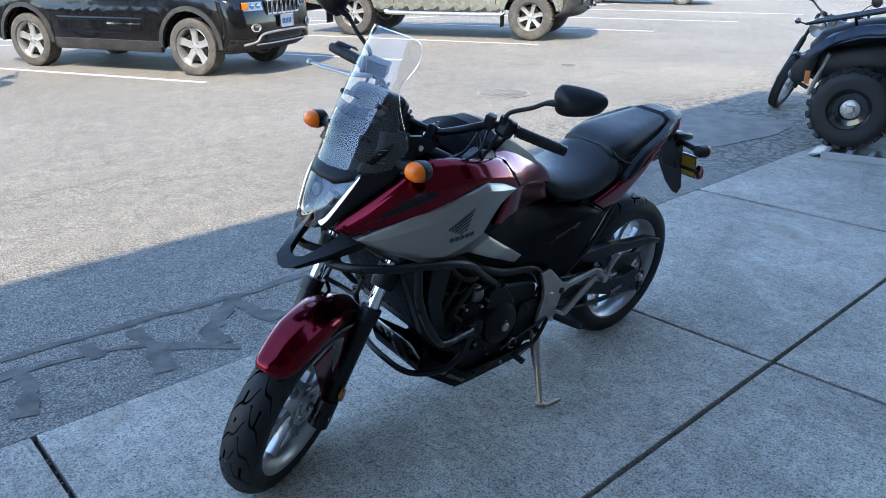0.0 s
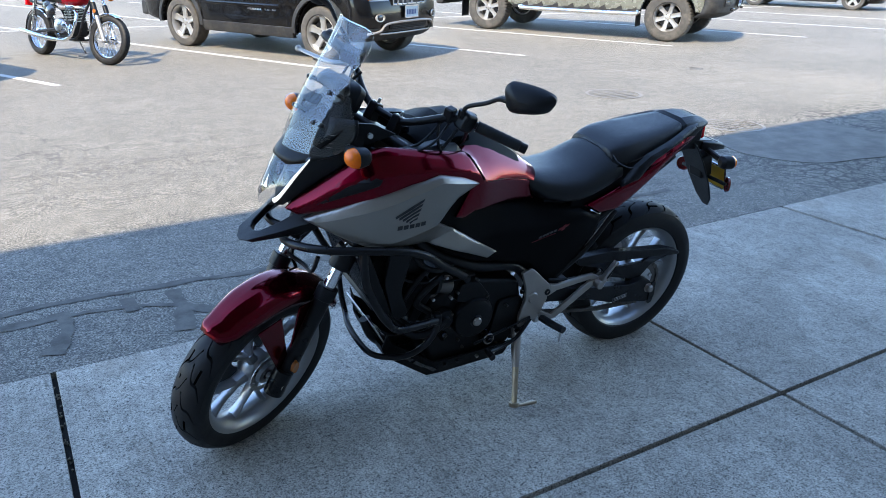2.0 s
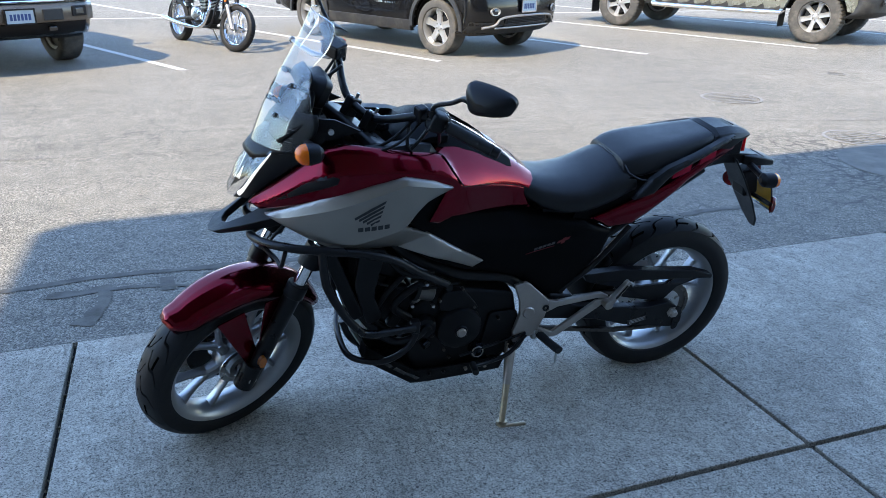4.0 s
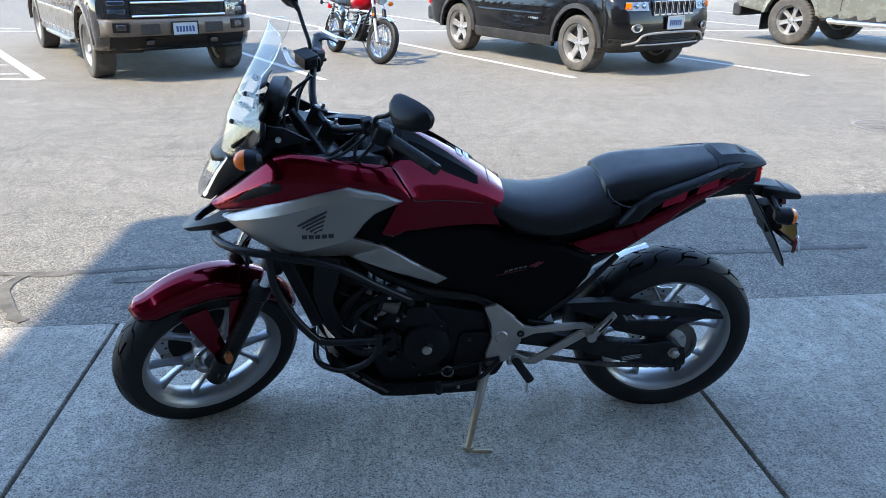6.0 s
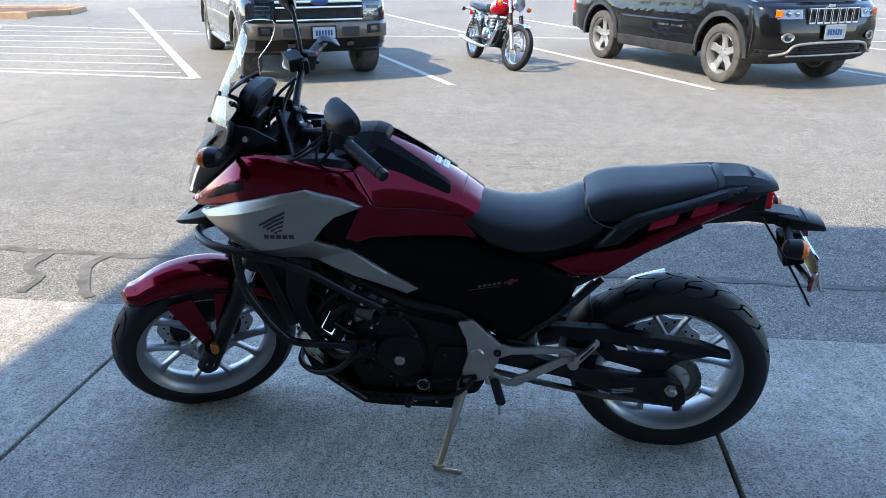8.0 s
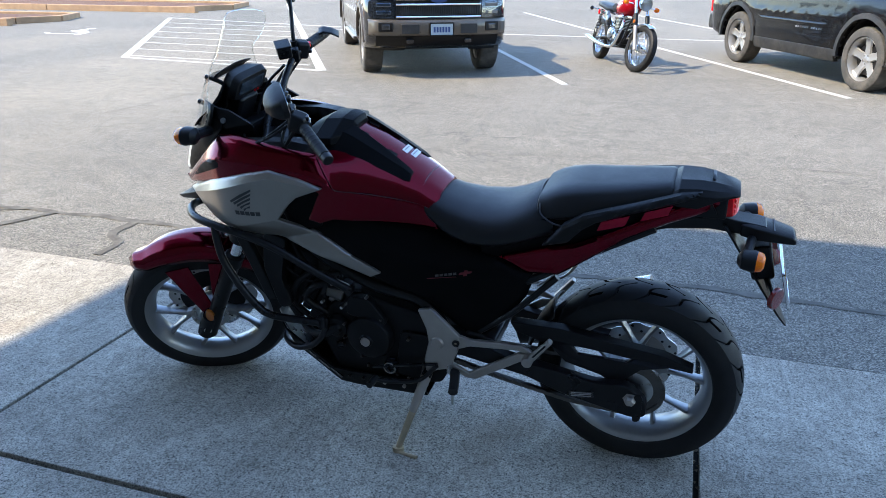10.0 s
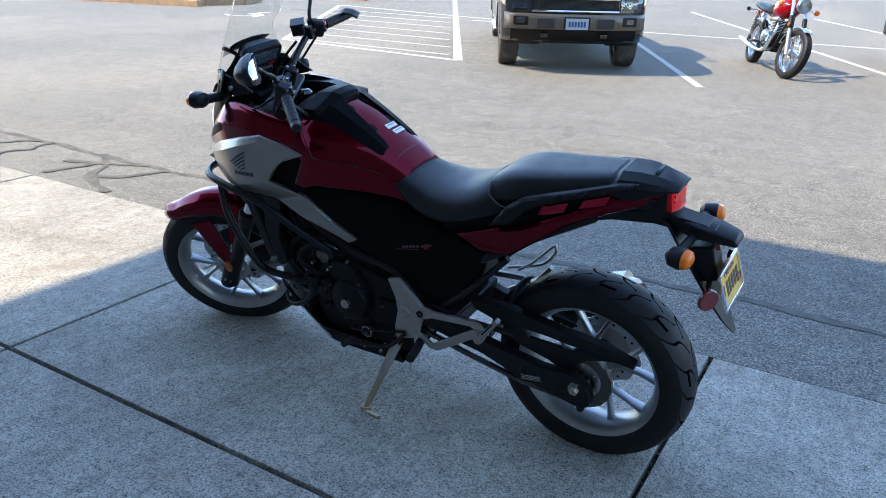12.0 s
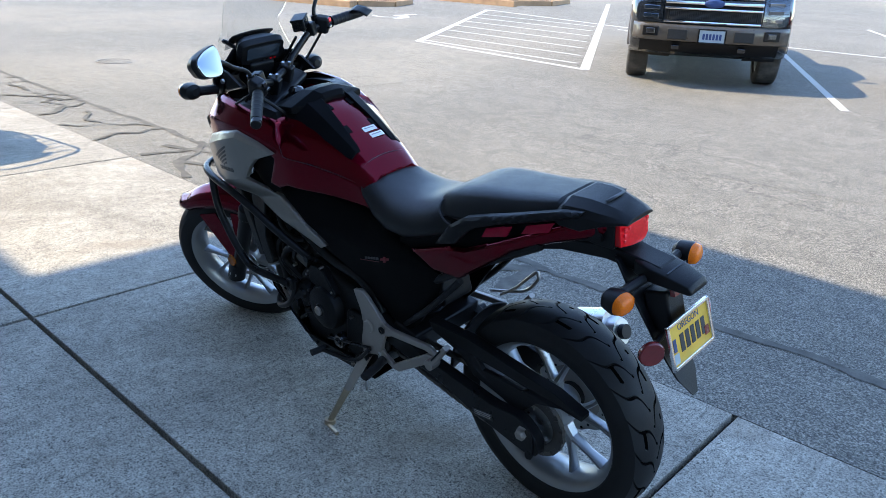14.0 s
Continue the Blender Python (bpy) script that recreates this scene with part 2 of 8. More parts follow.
clear_edge = glassy("polished_acrylic_edge", (0.9, 0.93, 0.95), 0.1, 1.2)
headlamp_bowl = surface("dark_headlamp_reflector", (0.045, 0.050, 0.060), 0.38, metal=0.5, vary=0.35, scale=30, fine=90, bump=0.0005)
lamp_glass = sheet_glass("lamp_lens", (0.75, 0.78, 0.82), 0.09)
window_glass = surface("tinted_window", (0.012, 0.014, 0.015), 0.04, vary=0.1, coat=0.5, spread=0.02)
mirror_glass = surface("mirror_glass", (0.20, 0.235, 0.28), 0.02, metal=1.0, vary=0.01, spread=0.01)
lamp_bowl = surface("lamp_reflector", (0.09, 0.095, 0.105), 0.18, metal=0.9, vary=0.2, fine=120, bump=0.002)
drl_white = surface("white_light_strip", (0.6, 0.61, 0.58), 0.3, vary=0.02, emit=0.3)
lcd = surface("meter_display", (0.035, 0.045, 0.06), 0.12, vary=0.15, coat=0.8)
plate_yellow = surface("yellow_plate", (0.72, 0.42, 0.04), 0.4, vary=0.12, scale=12)
plate_white = surface("white_plate", (0.36, 0.42, 0.46), 0.4, vary=0.1, scale=8)
ink = surface("dark_ink", (0.02, 0.022, 0.03), 0.5, vary=0.1)
plate_blue = surface("plate_blue_ink", (0.02, 0.05, 0.16), 0.5, vary=0.1)
white_label = surface("white_sticker", (0.72, 0.74, 0.76), 0.4, vary=0.05)
faint_ink = surface("faint_grey_decal", (0.075, 0.072, 0.075), 0.4, vary=0.1)
red_ink = surface("red_decal", (0.16, 0.008, 0.014), 0.4, vary=0.1)
grey_ink = surface("grey_decal", (0.34, 0.33, 0.33), 0.4, vary=0.1)
dark_decal = surface("dark_decal", (0.02, 0.02, 0.022), 0.35, vary=0.1)
jeep_black = surface("black_car_paint", (0.004, 0.004, 0.0045), 0.22, vary=0.2, coat=0.35, ior=1.33, spread=0.06)
car_trim = surface("grey_car_plastic", (0.013, 0.013, 0.0135), 0.6, vary=0.15, bump=0.0008, dirt=0.15)
truck_dark = surface("dark_truck_paint", (0.006, 0.007, 0.010), 0.1, vary=0.15, coat=1.0)
truck_bronze = surface("bronze_bumper_paint", (0.088, 0.075, 0.062), 0.35, metal=0.3, vary=0.08, coat=0.4, dirt=0.05)
car_alloy = surface("dusty_car_alloy", (0.36, 0.355, 0.345), 0.42, metal=0.6, vary=0.08)
truck_grey = surface("grey_green_truck_paint", (0.16, 0.165, 0.14), 0.25, metal=0.2, vary=0.06, coat=0.8, dirt=0.04)
atv_blue = surface("blue_fender_plastic", (0.006, 0.013, 0.03), 0.42, vary=0.1, coat=0.12, ior=1.35)
cherry_red = red_paint_material("cherry_red_tank_paint", (0.30, 0.004, 0.011), 0.3)
ramp_white = surface("pale_ramp_metal", (0.27, 0.275, 0.28), 0.4, metal=0.3, vary=0.08)
curb_stone = surface("sandy_curb", (0.36, 0.22, 0.12), 0.85, vary=0.25, scale=3, bump=0.003)
mulch_brown = surface("bark_mulch", (0.12, 0.06, 0.035), 0.95, vary=0.5, scale=30, fine=90, bump=0.02)
cast_iron = surface("cast_iron_cover", (0.2, 0.19, 0.175), 0.7, metal=0.4, vary=0.25, bump=0.002, dirt=0.4)
pebble = surface("pale_grit", (0.22, 0.19, 0.14), 0.9, vary=0.5, scale=40)
gold = surface("gold_anodised", (0.5, 0.36, 0.1), 0.3, metal=1.0)


# ---- mesh helpers ----
def thing(name, label, category, m=None, group="", kind=""):
    ob = tagged(new(name), label, category, group, kind)
    ob.empty_display_size = 0.1
    ob.matrix_basis = m if m else Matrix()
    return ob


def finish(bm, angle=35.0):
    bmesh.ops.remove_doubles(bm, verts=bm.verts, dist=1e-5)
    bmesh.ops.recalc_face_normals(bm, faces=bm.faces)
    for f in bm.faces:
        f.smooth = True
    for e in bm.edges:
        if len(e.link_faces) == 2 and e.calc_face_angle(0.0) > radians(angle):
            e.smooth = False


def part(name, bm, material, parent=None, label="", angle=35.0, bevel=0.0, segments=2, clean=True):
    """Links a bmesh as one mesh object, under a thing or a part."""
    if clean:
        finish(bm, angle)
    me = bpy.data.meshes.new(name)
    bm.to_mesh(me)
    bm.free()
    me.materials.append(material)
    ob = new(name, me)
    ob.parent = parent
    if label:
        tagged(ob, label)
    if bevel:
        b = ob.modifiers.new("edge", "BEVEL")
        b.width, b.segments, b.limit_method, b.angle_limit, b.harden_normals = bevel, segments, "ANGLE", radians(30), True
    return ob


def alone(name, bm, material, label, category="", kind="", group="", **kw):
    return tagged(part(name, bm, material, None, **kw), label, category, group, kind)


def box(sx, sy, sz, m=None, bm=None):
    bm = bm or bmesh.new()
    r = bmesh.ops.create_cube(bm, size=1.0, matrix=(m or Matrix()) @ Matrix.Diagonal((sx, sy, sz, 1)))
    return bm


def lathe(profile, n=48, m=None, bm=None, closed=False, sweep=360.0):
    """Turns (radius, along) round the local y axis."""
    bm, m = bm or bmesh.new(), m or Matrix()
    full = sweep >= 359.9
    rings = []
    for i in range(n if full else n + 1):
        a = radians(sweep) * i / n
        rings.append([bm.verts.new(m @ Vector((r * math.cos(a), y, r * math.sin(a)))) for r, y in profile])
    k = len(profile)
    for i in range(n):
        p, q = rings[i], rings[(i + 1) % len(rings)]
        for j in range(k if closed else k - 1):
            f = [p[j], p[(j + 1) % k], q[(j + 1) % k], q[j]]
            bm.faces.new(f)
    return bm


def rod(a, b, r, n=12, r2=None, bm=None):
    """A capped cylinder or cone from a to b."""
    bm = bm or bmesh.new()
    a, b = Vector(a), Vector(b)
    m = Matrix.Translation((a + b) / 2) @ (b - a).to_track_quat("Z", "Y").to_matrix().to_4x4()
    bmesh.ops.create_cone(bm, cap_ends=True, segments=n, radius1=r, radius2=r if r2 is None else r2, depth=(b - a).length, matrix=m)
    return bm


def smooth_path(points, steps=5):
    """A Catmull-Rom curve through the points."""
    p = [Vector(q) for q in points]
    if len(p) < 3:
        return p
    p = [2 * p[0] - p[1], *p, 2 * p[-1] - p[-2]]
    out = []
    for i in range(1, len(p) - 2):
        for k in range(steps):
            t = k / steps
            a, b, c, d = p[i - 1], p[i], p[i + 1], p[i + 2]
            out.append(0.5 * (2 * b + (c - a) * t + (2 * a - 5 * b + 4 * c - d) * t * t + (3 * b - a - 3 * c + d) * t ** 3))
    return out + [p[-2]]


def tube(points, r, n=10, steps=5, bm=None, flat=1.0, closed=False):
    """A pipe along a smooth path; r may be a function of 0..1."""
    bm = bm or bmesh.new()
    p = smooth_path(points, steps) if steps > 1 else [Vector(q) for q in points]
    up, rings = Vector((0.03, 0.1, 1)), []
    for i, c in enumerate(p):
        d = (p[min(i + 1, len(p) - 1)] - p[max(i - 1, 0)]).normalized()
        side = d.cross(up).normalized()
        up = side.cross(d).normalized()
        rr = r(i / (len(p) - 1)) if callable(r) else r
        rings.append([bm.verts.new(c + side * (rr * math.cos(2 * math.pi * k / n)) + up * (rr * flat * math.sin(2 * math.pi * k / n))) for k in range(n)])
    for a, b in zip(rings, rings[1:]):
        for k in range(n):
            bm.faces.new((a[k], a[(k + 1) % n], b[(k + 1) % n], b[k]))
    bm.faces.new(rings[0]), bm.faces.new(rings[-1])
    return bm


def loft(rings, bm=None, caps=True, closed=True):
    """Skins rings of points; each ring has the same count."""
    bm = bm or bmesh.new()
    v = [[bm.verts.new(p) for p in ring] for ring in rings]
    k = len(v[0])
    for a, b in zip(v, v[1:]):
        for j in range(k if closed else k - 1):
            bm.faces.new((a[j], a[(j + 1) % k], b[(j + 1) % k], b[j]))
    if caps:
        bm.faces.new(v[0]), bm.faces.new(v[-1])
    return bm


def oval(x, y, z, hy, hz, power=2.6, n=24):
    """A rounded-box ring across x."""
    out = []
    for i in range(n):
        a = 2 * math.pi * i / n
        c, s = math.cos(a), math.sin(a)
        out.append((x, y + hy * math.copysign(abs(c) ** (2 / power), c), z + hz * math.copysign(abs(s) ** (2 / power), s)))
    return out


def prism(outline, y0, y1, bm=None, m=None):
    """A plate with an (x, z) outline between two y."""
    bm, m = bm or bmesh.new(), m or Matrix()
    a = [bm.verts.new(m @ Vector((x, y0, z))) for x, z in outline]
    b = [bm.verts.new(m @ Vector((x, y1, z))) for x, z in outline]
    bm.faces.new(a), bm.faces.new(b)
    for i in range(len(a)):
        j = (i + 1) % len(a)
        bm.faces.new((a[i], a[j], b[j], b[i]))
    return bm


def edge_gap(p, outline):
    best = 9.0
    for (ax, az), (bx, bz) in zip(outline, outline[1:] + outline[:1]):
        dx, dz = bx - ax, bz - az
        t = max(0.0, min(1.0, ((p[0] - ax) * dx + (p[1] - az) * dz) / (dx * dx + dz * dz + 1e-12)))
        best = min(best, math.hypot(p[0] - ax - t * dx, p[1] - az - t * dz))
    return best


def rounded(outline, steps=3, sharp=()):
    """Softens the corners of an (x, z) outline."""
    out, n = [], len(outline)
    for i, (x, z) in enumerate(outline):
        if i in sharp:
            out.append((x, z))
            continue
        (ax, az), (bx, bz) = outline[i - 1], outline[(i + 1) % n]
        la, lb = math.hypot(ax - x, az - z), math.hypot(bx - x, bz - z)
        ka, kb = min(0.35, 0.02 / la), min(0.35, 0.02 / lb)
        p, q = (x + (ax - x) * ka, z + (az - z) * ka), (x + (bx - x) * kb, z + (bz - z) * kb)
        for k in range(steps + 1):
            t = k / steps
            out.append(((1 - t) ** 2 * p[0] + 2 * t * (1 - t) * x + t * t * q[0], (1 - t) ** 2 * p[1] + 2 * t * (1 - t) * z + t * t * q[1]))
    return out


def as_mesh(bm):
    me = bpy.data.meshes.new("piece")
    bm.to_mesh(me)
    bm.free()
    return me


def skin(outline, width, side=1, thick=0.008, roll=0.012, drop=0.008, size=0.035, lift=0.0, rim=None, bm=None):
    """A moulded panel: an (x, z) outline laid on the surface y = width(x, z), its rim rolled inwards."""
    whole, bm = bm, bmesh.new()
    bm.faces.new([bm.verts.new((x, 0, z)) for x, z in outline])
    bm.normal_update()
    for _ in range(7):
        bmesh.ops.triangulate(bm, faces=bm.faces)
        long = [e for e in bm.edges if e.calc_length() > size]
        if not long:
            break
        bmesh.ops.subdivide_edges(bm, edges=long, cuts=1)
        bm.normal_update()
    bmesh.ops.triangulate(bm, faces=bm.faces)
    faces = list(bm.faces)
    for v in bm.verts:
        g = edge_gap((v.co.x, v.co.z), rim or outline)
        v.co.y = side * (width(v.co.x, v.co.z) + lift - (drop * max(0.0, 1 - g / roll) ** 2 if roll else 0.0))
    r = bmesh.ops.extrude_face_region(bm, geom=faces, use_keep_orig=True)
    for v in (g for g in r["geom"] if isinstance(g, bmesh.types.BMVert)):
        v.co.y -= side * thick
    if whole:
        whole.from_mesh(as_mesh(bm))
        return whole
    return bm


def between(x, *table):
    """Linear interpolation in a short table of pairs, in rising order."""
    if x <= table[0][0]:
        return table[0][1]
    for (a, p), (b, q) in zip(table, table[1:]):
        if x <= b:
            return p + (q - p) * (x - a) / (b - a)
    return table[-1][1]


def curve(x, *table):
    """Smooth interpolation in a short table of pairs, in rising order."""
    if x <= table[0][0]:
        return table[0][1]
    n = len(table)
    for i in range(n - 1):
        (a, p), (b, q) = table[i], table[i + 1]
        if x <= b:
            slope = lambda k: (table[min(k + 1, n - 1)][1] - table[max(k - 1, 0)][1]) / (table[min(k + 1, n - 1)][0] - table[max(k - 1, 0)][0])
            t, h = (x - a) / (b - a), b - a
            return (2 * t ** 3 - 3 * t * t + 1) * p + (t ** 3 - 2 * t * t + t) * h * slope(i) + (3 * t * t - 2 * t ** 3) * q + (t ** 3 - t * t) * h * slope(i + 1)
    return table[-1][1]


def bars(width, height, count, parent_name, material, m, parent, depth=0.001):
    """Plain bars in place of writing that is not to be read."""
    for i in range(count):
        w = width / count
        part(parent_name, box(w * 0.68, depth, height, m @ Matrix.Translation((-width / 2 + w * (i + 0.5), 0, 0))), material, parent)


# ---- ground ----
def lot_z(y):
    """The car park rises gently away from the apron."""
    return max(0.0, 0.012 * (y - 4.0)) - 0.006


def ground():
    bm = bmesh.new()
    rows = [(-400, -0.15), (2.59, -0.15), (2.592, -0.006), (4.0, -0.006), (60, lot_z(60)), (500, lot_z(60))]
    v = [[bm.verts.new((x, y, z)) for x in (-500, -60, -20, 20, 60, 500)] for y, z in rows]
    for a, b in zip(v, v[1:]):
        for j in range(5):
            bm.faces.new((a[j], a[j + 1], b[j + 1], b[j]))
    alone("ground", bm, asphalt, "sunlit pale grey aged asphalt of a car park", "asphalt", "structure")


ground()


def apron():
    """Concrete slabs before the building, parted by open joints."""
    base = tagged(new("pavement"), "grey broom-finished concrete apron in large slabs with dark open joints", "concrete apron", "", "structure")
    xs = [-20.0, -15.7, -11.2, -6.5, -4.15, -1.84, 0.405, 2.755, 4.745, 7.1, 9.4, 11.7, 16.3, 21.0, 30.0]
    ys = [-3.0, 1.09, 2.59]
    for x0, x1 in zip(xs, xs[1:]):
        for y0, y1 in zip(ys, ys[1:]):
            g = 0.0095 if x0 > -2 else 0.007
            e0, e1 = (0.016 if abs(x - 4.745) < 0.01 else g for x in (x0, x1))
            m = Matrix.Translation(((x0 + e0 + x1 - e1) / 2, (y0 + y1) / 2, -0.075 + random.uniform(-0.001, 0.001)))
            s = part("slab", box(x1 - x0 - e0 - e1, y1 - y0 - 2 * g, 0.15), concrete, base, bevel=0.004)
            s.location = m.translation
    bm = box(50, 5.6, 0.1, Matrix.Translation((5, -0.21, -0.082)))
    part("joint_filler", bm, joint_dirt, base, "dark dirt and grit packed in the slab joints")
    rnd = random.Random(11)
    grit = bmesh.new()
    for i in range(900):
        if i % 2:
            x, y = rnd.choice((-1.84, 0.405, 2.755)) + rnd.uniform(-0.009, 0.009), rnd.uniform(-1.5, 2.58)
        else:
            x, y = rnd.uniform(-2.0, 5.5), 1.09 + rnd.uniform(-0.009, 0.009)
        k = rnd.uniform(0.002, 0.0055)
        m = Matrix.Translation((x, y, -0.029 + k)) @ pose(0, 0, 0, rnd.uniform(0, 90), rnd.uniform(0, 90), rnd.uniform(0, 90))
        p = [grit.verts.new(m @ Vector(v)) for v in ((k, k, k), (-k, -k, k), (-k, k, -k), (k, -k, -k))]
        for t in ((0, 1, 2), (0, 3, 1), (0, 2, 3), (1, 3, 2)):
            grit.faces.new([p[j] for j in t])
    tagged(part("grit", grit, pebble, base, "fine pale grit lying in the slab joints", clean=False), "fine pale grit lying in the slab joints", "", "", "stuff")


def sealer_bands():
    """Smooth dark sealer over the cracked strip of asphalt along the apron."""
    bm = bmesh.new()
    rnd = random.Random(4)

    def band(path, w, z):
        left, right = [], []
        for i, p in enumerate(path):
            d = Vector(path[min(i + 1, len(path) - 1)]) - Vector(path[max(i - 1, 0)])
            n = Vector((-d[1], d[0])).normalized()
            for row, k, seed in ((left, 1, 2.0), (right, -1, 7.0)):
                e = w * k * max(0.12, 0.75 + 0.8 * noise.noise(Vector((p[0] * 3.1, p[1] * 3.1, seed))) + 0.4 * noise.noise(Vector((p[0] * 11, p[1] * 11, seed))) + 0.22 * noise.noise(Vector((p[0] * 34, p[1] * 34, seed))))
                row.append(bm.verts.new((p[0] + n[0] * e, p[1] + n[1] * e, lot_z(p[1]) + z)))
        for i in range(len(path) - 1):
            bm.faces.new((left[i], left[i + 1], right[i + 1], right[i]))

    def wave(x, seed, size):
        return size * noise.noise(Vector((x * 0.9, seed, 0))) + 0.35 * size * noise.noise(Vector((x * 4.1, seed, 3)))

    # the long seam, and the short arms that run from it to the apron
    main = lambda x: 3.215 + wave(x, 1.0, 0.07)
    band([(x, main(x)) for x in (-9 + 0.02 * i for i in range(670))], 0.036, 0.0030)
    arms = (((0.24, 3.09), (0.58, 3.08), (0.80, 3.05), (1.0, 2.93), (1.24, 2.68)), ((0.97, 3.16), (0.97, 2.95), (0.92, 2.70)), ((0.46, 3.14), (0.47, 2.92), (0.40, 2.74)), ((0.76, 3.16), (0.77, 3.0)),
            ((1.50, 3.18), (1.31, 2.98), (1.21, 2.92), (1.19, 2.76)), ((1.47, 3.2), (1.48, 2.97), (1.53, 2.82)), ((-0.58, 3.2), (-0.57, 2.99), (-0.41, 2.85), (-0.40, 2.66)), ((-0.22, 3.21), (-0.27, 3.04), (-0.17, 2.83), (-0.02, 2.64)),
            ((-1.98, 3.24), (-1.67, 3.02), (-1.52, 2.80), (-1.1, 2.62)), ((-2.05, 2.95), (-1.73, 3.06), (-1.42, 3.2)), ((-1.88, 2.66), (-1.81, 2.89), (-1.76, 3.1)), ((-1.54, 2.78), (-1.33, 2.91), (-1.2, 3.2)))
    for k, pts in enumerate(arms):
        width = 0.062 if pts[0][0] > 0.3 else 0.036
        path = smooth_path([(a, b, 0) for a, b in pts], 16)
        band([(p.x, p.y) for p in path], width, 0.0033 + 0.00022 * k)
    x, k = -8.6, 0
    while x < -2.4:
        lean, foot = rnd.uniform(-0.45, 0.45), rnd.choice((2.6, 2.62, 2.85))
        band([(x + lean * i / 28 + 0.16 * noise.noise(Vector((x, i * 0.11, 5))), foot + (main(x) - foot) * i / 28) for i in range(29)], rnd.uniform(0.02, 0.036), 0.0062 + 0.0001 * k)
        if rnd.random() < 0.6:
            y = rnd.uniform(2.85, 3.0)
            band([(x + 0.03 * i, y + 0.2 * noise.noise(Vector((x + i * 0.09, y, 8)))) for i in range(20)], rnd.uniform(0.016, 0.03), 0.0082 + 0.0001 * k)
        x, k = x + rnd.uniform(0.35, 0.75), k + 1
    for pts, w in ((((9, 4.6), (6.2, 5.3), (3.5, 5.9), (0.5, 5.6), (-2.0, 6.0)), 0.005), (((-8, 8.4), (-3, 7.9), (1.5, 7.6), (6, 8.0), (10, 7.7)), 0.005),
                   (((12.0, 6.6), (9.8, 7.2), (8.0, 8.6)), 0.007), (((-6, 4.2), (-3.6, 5.5), (-3.2, 7.6)), 0.007)):
        band([(p.x, p.y) for p in smooth_path([(a, b, 0) for a, b in pts], 14)], w, 0.004)
    alone("crack_sealer", bm, sealer, "smooth dark crack sealer in bands over broken asphalt", "crack sealer", "stuff")


def asphalt_patch():
    """A smoother repair laid over the crazed asphalt."""
    pts = smooth_path([(a, b, 0) for a, b in ((7.57, 4.32), (7.55, 3.9), (7.56, 3.5), (7.5, 3.17), (7.02, 3.04), (6.47, 3.1), (6.0, 3.2), (5.75, 3.6), (5.9, 4.1), (6.6, 4.35), (7.57, 4.32))], 6)[:-1]
    bm = bmesh.new()
    for p in pts:
        p.x += 0.03 * noise.noise(p * 4.0)
        p.y += 0.03 * noise.noise(p * 4.0 + Vector((9, 0, 0)))
    lo, hi = ([bm.verts.new((p.x, p.y, lot_z(p.y) + z)) for p in pts] for z in (-0.004, 0.005))
    bm.faces.new(hi)
    for i in range(len(pts)):
        j = (i + 1) % len(pts)
        bm.faces.new((lo[i], lo[j], hi[j], hi[i]))
    alone("road_patch", bm, patch_asphalt, "smooth grey asphalt repair patch over crazed ground", "asphalt patch", "structure")


def strip(x0, y0, x1, y1, w, z=0.004):
    """One painted line lying on the car park."""
    bm = bmesh.new()
    d = Vector((x1 - x0, y1 - y0))
    n = Vector((-d.y, d.x)).normalized() * w / 2
    k = max(2, int(d.length / 0.8))
    prev = None
    for i in range(k + 1):
        p = Vector((x0, y0)) + d * i / k
        row = [bm.verts.new((q.x, q.y, lot_z(q.y) + z)) for q in (p + n, p - n)]
        if prev:
            bm.faces.new((prev[0], row[0], row[1], prev[1]))
        prev = row
    r = bmesh.ops.extrude_face_region(bm, geom=list(bm.faces), use_keep_orig=True)
    for g in r["geom"]:
        if isinstance(g, bmesh.types.BMVert):
            g.co.z -= 0.003
    return bm


